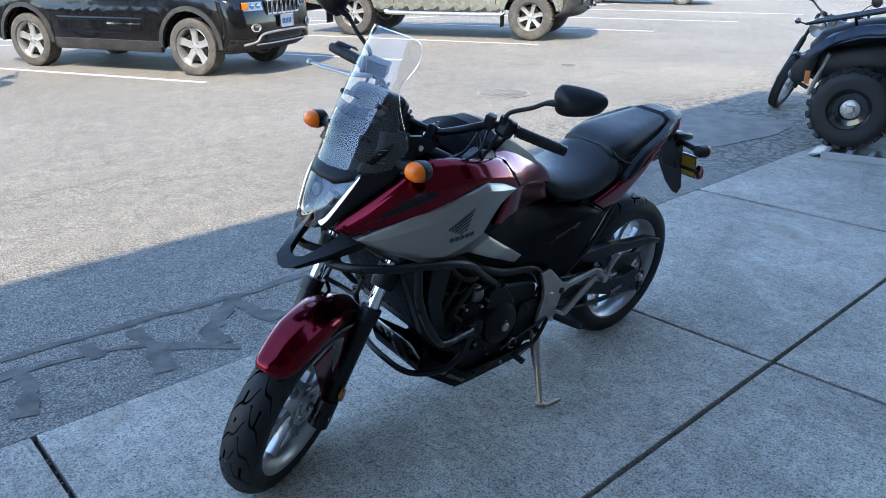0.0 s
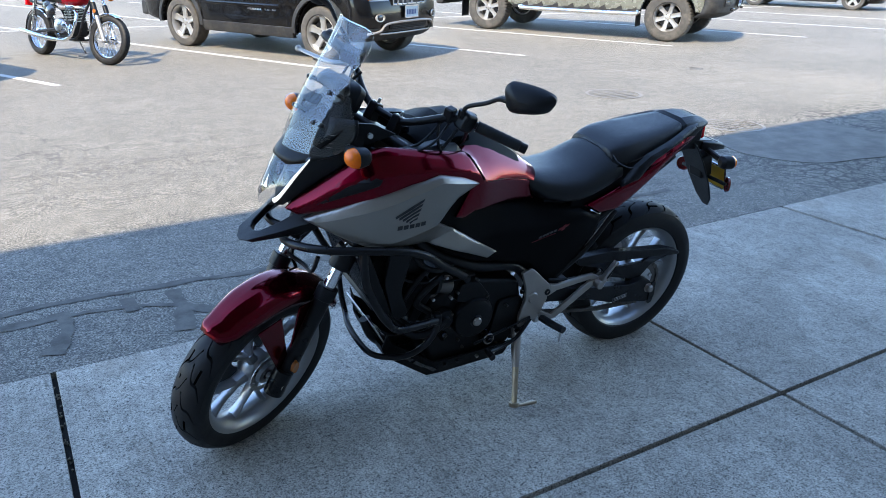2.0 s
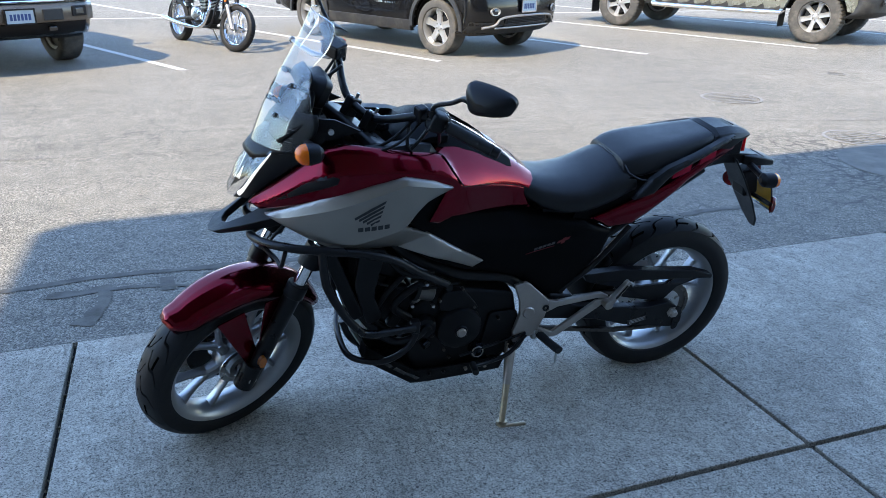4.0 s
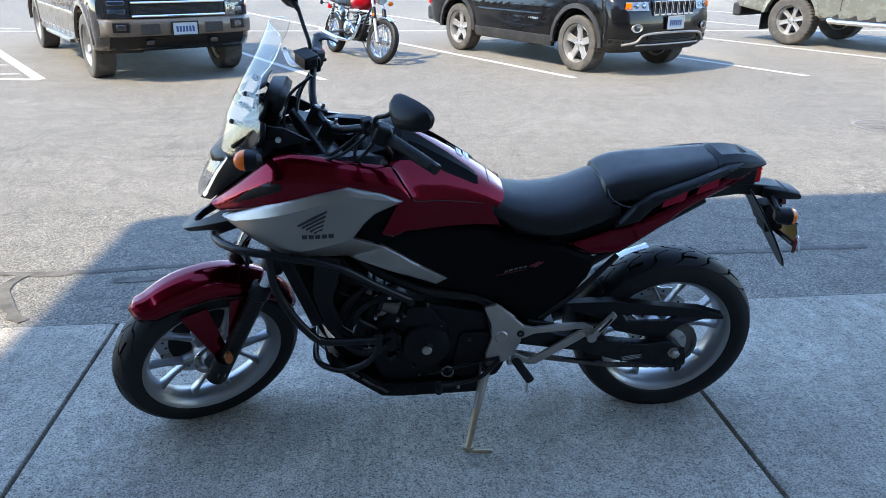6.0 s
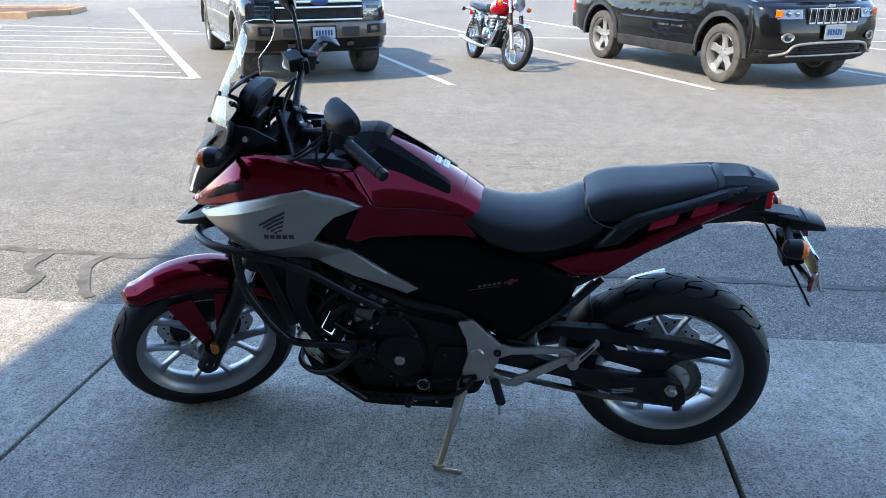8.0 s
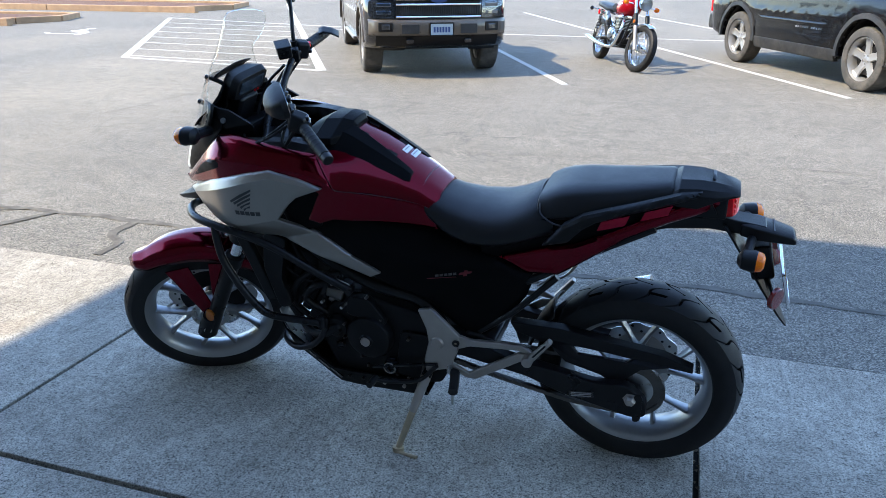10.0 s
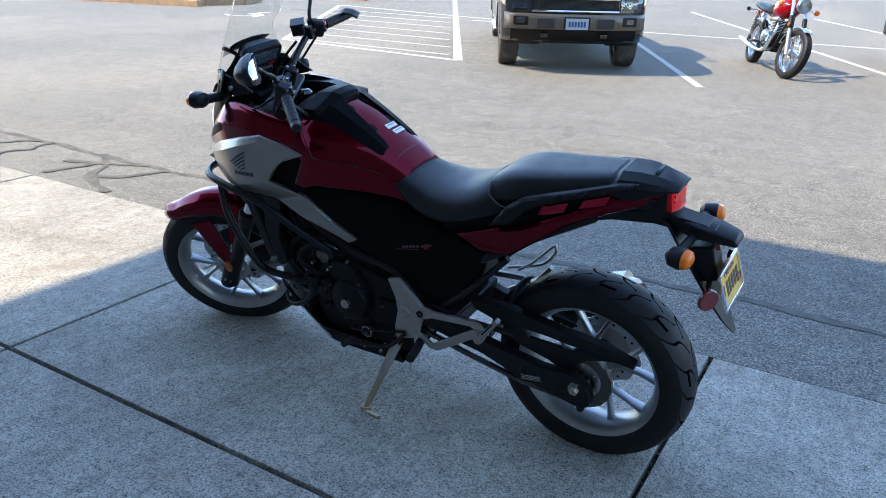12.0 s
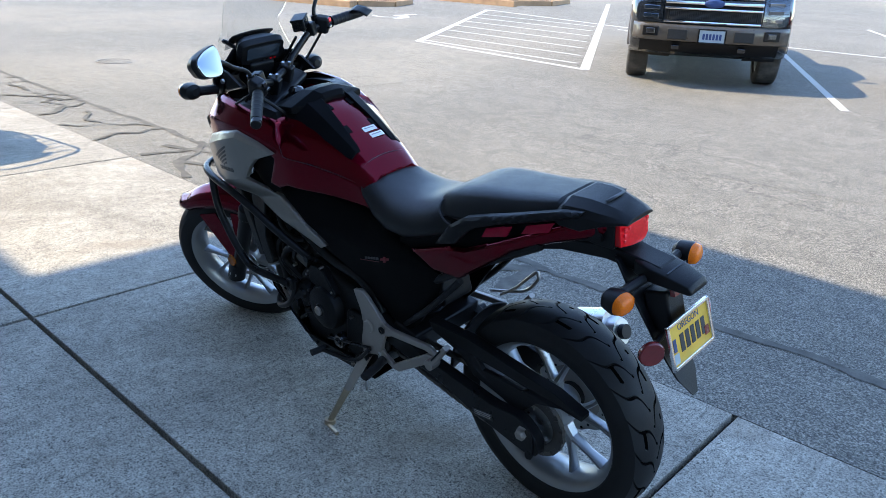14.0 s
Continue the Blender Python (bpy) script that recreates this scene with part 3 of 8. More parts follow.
def parking_lines():
    lines = tagged(new("parking_line"), "worn white painted parking bay lines on the asphalt", "parking lines", "", "structure")
    for x in (1.02, 4.40, 7.76, 11.05, 14.9, 18.6, 22.3):
        part("bay_line", strip(x, 9.58, x - 7.0, 23.6, 0.095), line_paint, lines)
    part("cross_line", strip(-6.0, 16.3, 34, 16.1, 0.1, 0.005), line_paint, lines)
    part("bay_line", strip(-2.62, 9.78, -12.0, 25.6, 0.14), line_paint, lines)
    part("bay_line", strip(-6.5, 10.2, -11.6, 18.2, 0.13), line_paint, lines)
    part("cross_line", strip(-6.5, 10.2, -2.62, 9.78, 0.11, 0.005), line_paint, lines)
    part("cross_line", strip(-11.6, 18.2, -5.7, 16.9, 0.11, 0.005), line_paint, lines)
    for y in (10.4, 11.3, 12.3, 13.3, 14.4, 15.5, 16.6):
        a, b = -6.5 - (y - 10.2) * 0.6375, -2.62 - (y - 9.78) * 0.593
        part("hatch_line", strip(a + 0.05, y + 0.05, b - 0.1, y - 0.12, 0.07, 0.005), line_paint, lines)
    mark = tagged(new("wheelchair_symbol"), "worn white wheelchair bay symbol painted on the asphalt", "painted symbol", "", "structure")
    c = Vector((-11.0, 13.7))
    ring = [(c.x + 0.42 * math.cos(a), c.y + 0.42 * math.sin(a)) for a in (radians(-150 + 27 * i) for i in range(11))]
    for (ax, ay), (bx, by) in zip(ring, ring[1:]):
        part("wheel_arc", strip(ax, ay, bx, by, 0.11), line_paint, mark)
    for a, b, w in (((-0.1, 0.75), (0.0, 0.15), 0.16), ((0.0, 0.2), (0.5, 0.1), 0.12), ((0.5, 0.1), (0.72, -0.5), 0.12), ((-0.16, 0.95), (-0.06, 0.8), 0.2)):
        part("stroke", strip(c.x + a[0], c.y + a[1], c.x + b[0], c.y + b[1], w, 0.005), line_paint, mark)


def manhole(x, y, r):
    ob = thing("manhole_cover", "round grey cast iron manhole cover set flush in asphalt", "manhole cover", Matrix.Translation((x, y, lot_z(y))))
    turn = Matrix.Rotation(radians(90), 4, "X")
    part("ring", lathe([(r * 0.9, 0.0), (r, 0.0), (r, 0.004), (r * 0.9, 0.006)], 40, turn, closed=True), cast_iron, ob)
    part("lid", lathe([(0.0, 0.004), (r * 0.88, 0.004), (r * 0.88, -0.002)], 40, turn.inverted()), cast_iron, ob)
    for i in range(-3, 4):
        w = 2 * math.sqrt(max(0.01, (r * 0.8) ** 2 - (i * r * 0.24) ** 2))
        part("tread_bar", box(w, r * 0.05, 0.0015, Matrix.Translation((0, i * r * 0.24, 0.0041))), cast_iron, ob)


def island(name, corner, angle, length, depth):
    """A raised planting island with a rounded sandy kerb and bark mulch."""
    ob = thing(name, "raised planting bed with a sandy concrete kerb and brown bark mulch", "planting island", Matrix.Translation((*corner, lot_z(corner[1]))) @ pose(0, 0, 0, 0, 0, angle))
    pts = [(x, y, 0.09) for x, y in [(0.6, 0), (length - 0.8, 0), (length - 0.25, 0.25), (length, 0.9), (length, depth), (0, depth), (-0.0, 0.8), (0.2, 0.2), (0.6, 0)]]
    path = smooth_path(pts, 6)
    n = 0
    while n < len(path) - 2:
        a, b = path[n], path[min(n + 4, len(path) - 1)]
        d = (b - a)
        m = Matrix.Translation((a + b) / 2) @ Matrix.Rotation(math.atan2(d.y, d.x), 4, "Z")
        part("kerb_stone", box(max(0.05, d.length - 0.012), 0.16, 0.2, m), curb_stone, ob, bevel=0.02)
        n += 4
    bm = bmesh.new()
    g = 26
    v = [[bm.verts.new((length * (0.02 + 0.96 * i / g), depth * (0.03 + 0.94 * j / g), 0.12 + 0.08 * math.sin(math.pi * i / g) * math.sin(math.pi * j / g) + 0.03 * noise.noise(Vector((i * 0.7, j * 0.7, 1)))))
          for i in range(g + 1)] for j in range(g + 1)]
    for a, b in zip(v, v[1:]):
        for i in range(g):
            bm.faces.new((a[i], a[i + 1], b[i + 1], b[i]))
    part("mulch", bm, mulch_brown, ob, "loose brown bark mulch")


def shade_casters():
    """Unseen wall behind the walk and flat roof, added to shade the apron."""
    h = 7.4
    dx, dy = 0.82 * h, 0.46 * h
    edge = lambda x: 4.26 + 0.024 * x - dy
    # Carried on eastwards so that the bike's paint reflects a dark face.
    alone("shade_wall", box(37, 0.25, 7.1, Matrix.Translation((-6.1, -3.12, 3.55))), plaster, "plain unseen stucco wall added to block light from the south", "wall", "structure")
    bm = bmesh.new()
    x0 = 0.27 - dx
    # Outline set by the shadow edge; east end trimmed for brighter concrete.
    top = [(x0, edge(x0)), (3.1, edge(3.1)), (3.1, -3.3), (-20, -3.3), (-20, 1.25 - dy), (x0 - 0.1, 1.25 - dy)]
    lo = [bm.verts.new((x, y, h - 0.25)) for x, y in top]
    hi = [bm.verts.new((x, y, h)) for x, y in top]
    bm.faces.new(lo), bm.faces.new(hi)
    for i in range(6):
        bm.faces.new((lo[i], lo[(i + 1) % 6], hi[(i + 1) % 6], hi[i]))
    alone("shade_roof", bm, plaster, "flat unseen roof slab added to cast the shade on the apron", "canopy", "structure")


shade_casters()
parking_lines()
sealer_bands()
asphalt_patch()
manhole(6.69, 6.33, 0.33)
manhole(6.58, 4.5, 0.3)
manhole(-6.73, 4.7, 0.25)
manhole(9.23, 7.38, 0.12)
island("planting_island", (-27.0, 13.0), 7, 13.2, 3.0)
island("planting_island", (-30.0, 19.6), 2, 17.3, 4.0)
apron()

# ---- the touring motorcycle on its side stand ----
# Its own space: x ahead from the rear axle, y to its left, z up from the ground line.
AXLE_R, AXLE_F, R_REAR, R_FRONT, RAKE = Vector((0, 0, 0.312)), Vector((1.568, 0, 0.30)), 0.315, 0.308, 27.0
BIKE = Matrix.Translation((2.54, 1.752, 0.298)) @ pose(0, 0, 0, 0, 0, 180 - 1.55) @ pose(0, 0, 0, -8, 0, 0) @ Matrix.Translation(-AXLE_R)
STEER = Matrix.Translation((1.665, 0, 0)) @ Matrix.Rotation(radians(29), 4, Vector((-math.sin(radians(RAKE)), 0, math.cos(radians(RAKE))))) @ Matrix.Translation((-1.665, 0, 0))


def turned(bm, m):
    bmesh.ops.transform(bm, matrix=m, verts=bm.verts)
    return bm


def tyre(radius, half, rim, blocks, m, bm=None):
    """A tyre with slanted grooves from the crown to both shoulders, joined into blocks by short cross cuts."""
    bm = bm or bmesh.new()
    prof = [(rim, half * 0.78), (rim + 0.008, half * 0.9), (rim + 0.03, half), (rim + 0.05, half * 0.985), (radius - 0.021, half * 0.86)]
    crown = [(radius - 0.021 * abs(s) ** 2.2, half * 0.86 * s, s) for s in (1 - i / 15.5 for i in range(1, 31))]
    ring = [(r, y, None) for r, y in prof] + crown + [(r, -y, None) for r, y in reversed(prof)]
    per = 28
    n = blocks * per
    shift = lambda s: 1.15 * abs(s) ** 0.85 + 0.16 * math.sin(abs(s) * 6.3)

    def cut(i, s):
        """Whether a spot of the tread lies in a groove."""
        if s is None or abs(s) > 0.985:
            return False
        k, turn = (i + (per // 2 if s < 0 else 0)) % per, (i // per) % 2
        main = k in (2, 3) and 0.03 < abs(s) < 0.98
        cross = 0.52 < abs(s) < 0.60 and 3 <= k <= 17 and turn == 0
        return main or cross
    rows = []
    for i in range(n):
        row = []
        for r, y, s in ring:
            q = s if s is not None else math.copysign(1.0, y)
            a = 2 * math.pi * (i / n - shift(q) / blocks)
            row.append(bm.verts.new(m @ Vector(((r - 0.008 * cut(i, s)) * math.cos(a), y, (r - 0.008 * cut(i, s)) * math.sin(a)))))
        rows.append(row)
    for i in range(n):
        p, q = rows[i], rows[(i + 1) % n]
        for j in range(len(ring) - 1):
            f = bm.faces.new((p[j], p[j + 1], q[j + 1], q[j]))
            # Groove faces get the darker slot, shade painted into each cut.
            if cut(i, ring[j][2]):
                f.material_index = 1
    return bm


def beam(a, b, w0, w1, d0, d1, bm, axis=Vector((0, 1, 0))):
    """A tapered cast arm from a to b, d deep along the axle."""
    a, b = Vector(a), Vector(b)
    n = (b - a).normalized().cross(axis).normalized()
    rings = []
    for p, w, d in ((a, w0, d0), ((a + b) / 2, (w0 + w1) / 2 * 0.88, (d0 + d1) / 2), (b, w1, d1)):
        rings.append([p + n * w * u + axis * d * v for u, v in ((1, -0.6), (0.55, -1), (-0.55, -1), (-1, -0.6), (-1, 0.6), (-0.55, 1), (0.55, 1), (1, 0.6))])
    return loft(rings, bm)


def cast_wheel(bike, name, m, radius, half, blocks, start, hub_w):
    rim = 0.2285
    hub = part(name, lathe([(0.018, hub_w), (0.036, hub_w), (0.04, hub_w * 0.7), (0.052, hub_w * 0.55), (0.058, 0.012), (0.058, -0.012), (0.052, -hub_w * 0.55), (0.04, -hub_w * 0.8), (0.018, -hub_w * 0.8)], 32, m, closed=True),
               wheel_silver, bike, "silver cast alloy wheel with five forked spokes")
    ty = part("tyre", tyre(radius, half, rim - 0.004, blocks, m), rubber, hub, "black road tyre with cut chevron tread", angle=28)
    ty.data.materials.append(groove_shade)
    h = half * 0.78
    part("rim", lathe([(rim + 0.0095, h), (rim + 0.003, h + 0.006), (rim - 0.008, h), (rim - 0.02, h * 0.72), (rim - 0.029, h * 0.3), (rim - 0.031, 0), (rim - 0.029, -h * 0.3), (rim - 0.02, -h * 0.72),
                       (rim - 0.008, -h), (rim + 0.003, -h - 0.006), (rim + 0.0095, -h), (rim - 0.004, -h * 0.8), (rim - 0.012, 0), (rim - 0.004, h * 0.8)], 96, m, closed=True), wheel_silver, hub)
    for k in range(5):
        a = radians(start + 72 * k)
        at = lambda r, b: Vector((r * math.cos(a + b), 0, r * math.sin(a + b)))
        bm = beam(at(0.045, 0), at(0.098, 0), 0.020, 0.0155, 0.022, 0.018, bmesh.new())
        for s in (1, -1):
            beam(at(0.088, s * 0.05), at(0.155, s * 0.235), 0.0095, 0.0065, 0.017, 0.014, bm)
            beam(at(0.152, s * 0.232), at(rim - 0.022, s * 0.315), 0.0065, 0.010, 0.014, 0.020, bm)
        part("spoke", turned(bm, m), wheel_silver, hub, angle=28)
    return hub


def wave_disc(r, inner, y, m, waves=10, holes=20):
    """A petal brake disc with drilled holes."""
    bm, n = bmesh.new(), 160
    outer = [(r + 0.0045 * math.sin(waves * 2 * math.pi * i / n)) for i in range(n)]
    rings = [[Vector((q * math.cos(2 * math.pi * i / n), yy, q * math.sin(2 * math.pi * i / n))) for i in range(n) for q in [outer[i] if kind else inner]] for yy, kind in ((y, 0), (y, 1), (y - 0.0045, 1), (y - 0.0045, 0))]
    rings.append(rings[0])
    loft(rings, bm, caps=False)
    turned(bm, m)
    return bm


def drilled(r, y, m, holes, parent):
    for i in range(holes):
        a = 2 * math.pi * i / holes
        rr = r + 0.010 * (i % 3 - 1)
        x, z = rr * math.cos(a), rr * math.sin(a)
        part("disc_hole", turned(rod((x, y + 0.001, z), (x, y - 0.0055, z), 0.0045, 8), m), black_metal, parent)


def body_y(x, z):
    """Half width of the red bodywork: upright below a belt line, sloping in above it."""
    belt = curve(x, (0.60, 0.835), (0.66, 0.864), (0.72, 0.884), (0.80, 0.905), (0.87, 0.925), (0.93, 0.96), (1.05, 0.99), (1.19, 0.998), (1.30, 0.975), (1.45, 0.875))
    wide = curve(x, (0.60, 0.106), (0.66, 0.118), (0.72, 0.138), (0.78, 0.163), (0.87, 0.203), (0.93, 0.220), (1.05, 0.243), (1.13, 0.250), (1.25, 0.235), (1.33, 0.197), (1.40, 0.157), (1.47, 0.107))
    return wide - 0.10 * max(0, belt - z) - 0.85 * max(0, z - belt)


def middle_y(x, z):
    """Half width of the dark body under the tank."""
    return curve(x, (0.3, 0.135), (0.40, 0.152), (0.5, 0.158), (0.6, 0.156), (0.8, 0.160), (0.95, 0.188), (1.05, 0.207)) - max(0, 0.70 - z) * 0.12 - max(0, z - 0.69) * between(x, (0.40, 0.35), (0.5, 0.6), (0.62, 0.8), (0.8, 0.45), (0.95, 0.3))


def tail_y(x, z):
    return curve(x, (-0.2, 0.052), (-0.167, 0.066), (-0.1, 0.090), (0.0, 0.117), (0.1, 0.138), (0.3, 0.155), (0.45, 0.16)) - max(0, 0.80 - z) * 0.15


def rail_y(x, z):
    return curve(x, (-0.12, 0.100), (-0.05, 0.126), (0.05, 0.158), (0.18, 0.178), (0.27, 0.178))


def motorcycle():
    bike = thing("motorcycle", "dark red and silver adventure touring motorcycle leaning on its side stand", "motorcycle", BIKE)
    rear = Matrix.Translation(AXLE_R)
    front = STEER @ Matrix.Translation(AXLE_F)

    # wheels, discs, drive
    rw = cast_wheel(bike, "rear_wheel", rear, R_REAR, 0.08, 21, 17, 0.075)
    fw = cast_wheel(bike, "front_wheel", front, R_FRONT, 0.060, 20, -12, 0.055)
    part("brake_disc", wave_disc(0.16, 0.118, -0.062, front), steel, fw, "drilled petal brake disc")
    drilled(0.14, -0.062, front, 30, fw)
    part("disc_carrier", lathe([(0.05, -0.058), (0.122, -0.060), (0.122, -0.066), (0.05, -0.066)], 40, front, closed=True), black_metal, fw)
    part("sensor_ring", lathe([(0.052, 0.046), (0.068, 0.046), (0.068, 0.049), (0.052, 0.049)], 40, front, closed=True), steel, fw)
    part("brake_disc", wave_disc(0.12, 0.085, -0.082, rear), steel, rw, "drilled petal brake disc")
    drilled(0.103, -0.082, rear, 24, rw)
    part("disc_carrier", lathe([(0.04, -0.078), (0.088, -0.080), (0.088, -0.086), (0.04, -0.086)], 36, rear, closed=True), cast_grey, rw)
    bm = bmesh.new()
    n = 42 * 4
    ring = [[], [], [], []]
    for i in range(n):
        a, q = 2 * math.pi * i / n, (0.092, 0.092, 0.085, 0.085)[i % 4]
        for k, (rr, y) in enumerate(((0.062, 0.098), (q, 0.098), (q, 0.091), (0.062, 0.091))):
            ring[k].append((rr * math.cos(a), y, 0.312 + rr * math.sin(a)))
    sprocket = part("sprocket", loft([*ring, ring[0]], bm, caps=False), chain_steel, rw, "dark steel chain sprocket")
    bm = bmesh.new()
    for k in range(5):
        a = radians(72 * k + 10)
        rod((0.052 * math.cos(a), 0.088, 0.312 + 0.052 * math.sin(a)), (0.052 * math.cos(a), 0.104, 0.312 + 0.052 * math.sin(a)), 0.009, 6, bm=bm)
    lathe([(0.03, 0.09), (0.066, 0.093), (0.066, 0.096), (0.03, 0.1)], 30, rear, bm, closed=True)
    part("sprocket_carrier", bm, steel, rw)
    bm = bmesh.new()
    path = [(0.585, 0.395), (0.3, 0.398), (0.0, 0.402)]
    path += [(0.09 * math.cos(radians(a)), 0.312 + 0.09 * math.sin(radians(a))) for a in range(100, 270, 14)]
    path += [(0.0, 0.218), (0.2, 0.228), (0.42, 0.268), (0.585, 0.305)]
    run, dense = 0.0, []
    for (ax, az), (bx, bz) in zip(path, path[1:]):
        d = math.hypot(bx - ax, bz - az)
        while run < d:
            dense.append((ax + (bx - ax) * run / d, az + (bz - az) * run / d, math.atan2(bz - az, bx - ax)))
            run += 0.0159
        run -= d
    for i, (x, z, a) in enumerate(dense):
        m = Matrix.Translation((x, 0.0945, z)) @ Matrix.Rotation(-a, 4, "Y")
        w = 0.016 if i % 2 else 0.011
        box(0.021, w, 0.0125 if i % 2 else 0.015, m, bm)
    part("chain", bm, chain_steel, bike, "oiled steel drive chain", clean=True, angle=20)
    arm = rounded([(0.62, 0.43), (0.56, 0.46), (0.40, 0.395), (0.323, 0.380), (0.108, 0.347), (0.014, 0.357), (-0.045, 0.31), (-0.05, 0.255), (-0.007, 0.243), (0.195, 0.285), (0.317, 0.328), (0.56, 0.37)])
    sa = part("swingarm", prism(arm, 0.112, 0.148), black_metal, bike, "black box-section swingarm", bevel=0.007)
    part("swingarm_side", prism([(x, z) for x, z in arm], -0.155, -0.12), black_metal, sa, bevel=0.007)
    part("swingarm_brace", box(0.1, 0.28, 0.075, Matrix.Translation((0.47, 0, 0.41)) @ pose(0, 0, 0, 0, -12, 0)), black_metal, sa, bevel=0.01)
    part("axle_nut", lathe([(0, 0.168), (0.011, 0.168), (0.017, 0.162), (0.017, 0.15), (0.022, 0.149), (0.022, 0.146)], 6, rear), cast_grey, sa, "grey steel axle nut")
    part("adjuster_plate", prism(rounded([(-0.035, 0.335), (-0.01, 0.335), (-0.01, 0.232), (-0.035, 0.24)]), 0.148, 0.153), black_metal, sa)
    part("caution_label", box(0.075, 0.001, 0.022, Matrix.Translation((0.145, 0.1493, 0.298)) @ pose(0, 0, 0, 0, 9, 0)), dark_decal, sa)
    for i in range(3):
        part("label_line", box(0.062, 0.001, 0.0025, Matrix.Translation((0.145, 0.1501, 0.305 - 0.006 * i)) @ pose(0, 0, 0, 0, 9, 0)), grey_ink, sa)
    bm = bmesh.new()
    outer_top = [(0.377, 0.50), (0.217, 0.502), (0.082, 0.482), (-0.08, 0.463), (-0.165, 0.433), (-0.165, 0.418)]
    prism([*outer_top, (-0.10, 0.424), (0.005, 0.436), (0.10, 0.444), (0.19, 0.452), (0.247, 0.436), (0.36, 0.47)], 0.083, 0.118, bm)
    prism([(0.247, 0.436), (0.19, 0.452), (0.165, 0.422), (0.03, 0.420), (0.005, 0.436), (-0.10, 0.424), (-0.02, 0.400), (0.043, 0.335), (0.10, 0.36), (0.204, 0.386)], 0.104, 0.118, bm)
    part("chain_guard", bm, black_plastic, bike, "black plastic chain guard", bevel=0.004)
    hug = [[((0.335 + 0.012 * (1 - (j / 5) ** 2)) * math.cos(radians(a)), 0.082 * j / 5, 0.312 + (0.335 - 0.03 * abs(j / 5) ** 2.5) * math.sin(radians(a))) for j in range(-5, 6)] for a in range(2, 46, 4)]
    part("mud_guard", loft(hug, None, False, False), black_plastic, bike).modifiers.new("thick", "SOLIDIFY").thickness = 0.004

    # fork and front mudguard, built straight and then steered
    rk = radians(RAKE)
    up_dir = Vector((-math.sin(rk), 0, math.cos(rk)))
    ahead = Vector((math.cos(rk), 0, math.sin(rk)))
    for s in (1, -1):
        base = Vector((AXLE_F.x, 0.1 * s, AXLE_F.z))
        leg = rod(base - up_dir * 0.035 - ahead * 0.012, base + up_dir * 0.33 - ahead * 0.012, 0.0275, 20)
        rod(base + up_dir * 0.315 - ahead * 0.012, base + up_dir * 0.36 - ahead * 0.012, 0.033, 20, bm=leg)
        rod(base - up_dir * 0.04, base + up_dir * 0.05, 0.032, 16, bm=leg)
        lg = part("fork_leg", turned(leg, STEER), black_metal, bike, "black telescopic fork leg", bevel=0.003)
        part("fork_tube", turned(rod(base + up_dir * 0.35 - ahead * 0.012, base + up_dir * 0.80 - ahead * 0.012, 0.0205, 20), STEER), chrome, lg, "bright chromed fork tube")
        part("fork_reflector", turned(lathe([(0, 0.012), (0.024, 0.010), (0.026, 0.0), (0.0, 0.0)], 20, Matrix.Translation(base + up_dir * 0.085 + ahead * 0.01 + Vector((0, s * 0.03, 0))) @ Matrix.Diagonal((0.55, s, 1.0, 1))), STEER), amber_reflector, lg, "amber side reflector")
        part("fork_cover", turned(rod(base + up_dir * 0.43 - ahead * 0.012, base + up_dir * 0.5 - ahead * 0.012, 0.036, 16), STEER), black_plastic, lg)
        # mudguard stay, a V of two red struts
        o = AXLE_F
        stay = turned(loft([[(o.x + x, s * (y + t), o.z + z) for x, y, z in ((0.085, 0.072, 0.255), (0.0, 0.078, 0.27), (-0.045, 0.088, 0.05), (0.0, 0.09, 0.05))] for t in (0.0, 0.006)]), STEER)
        loft([[STEER @ Vector((o.x + x, s * (y + t), o.z + z)) for x, y, z in ((-0.07, 0.080, 0.275), (-0.15, 0.076, 0.26), (-0.06, 0.090, 0.045), (-0.035, 0.09, 0.05))] for t in (0.0, 0.006)], stay)
        part("mudguard_stay", stay, red_paint, bike, bevel=0.002)
    axle = rod((AXLE_F.x, -0.13, AXLE_F.z), (AXLE_F.x, 0.13, AXLE_F.z), 0.014, 14)
    part("front_axle", turned(axle, STEER), steel, bike)
    rings = []
    for i in range(25):
        a = radians(53 + (153 - 53) * i / 24)
        u = i / 24
        w = between(u, (0, 0.040), (0.06, 0.062), (0.25, 0.076), (0.6, 0.078), (1, 0.066))
        r = 0.335 + 0.012 * math.sin(u * math.pi) + (0.012 if u < 0.05 else 0)
        ring = []
        for j in range(-8, 9):
            v = j / 8
            rr = r - 0.062 * abs(v) ** 2.6 * between(u, (0, 0.6), (0.3, 1.0), (0.7, 1.15), (1, 0.6)) + 0.006 * max(0, 1 - abs(v) * 4)
            ring.append(STEER @ (AXLE_F + Vector((rr * math.cos(a), w * (1 - 0.12 * abs(v) ** 6) * math.sin(v * math.pi / 2), rr * math.sin(a)))))
        rings.append(ring)
    fender = part("front_mudguard", loft(rings, None, False, False), red_paint, bike, "glossy candy red front mudguard", angle=60)
    sol = fender.modifiers.new("thick", "SOLIDIFY")
    sol.thickness, sol.offset = 0.004, 0
    cal = box(0.075, 0.05, 0.11, Matrix.Translation((AXLE_F.x - 0.125, -0.085, AXLE_F.z + 0.1)) @ pose(0, 0, 0, 0, 35, 0))
    part("brake_caliper", turned(cal, STEER), black_metal, bike, bevel=0.012)
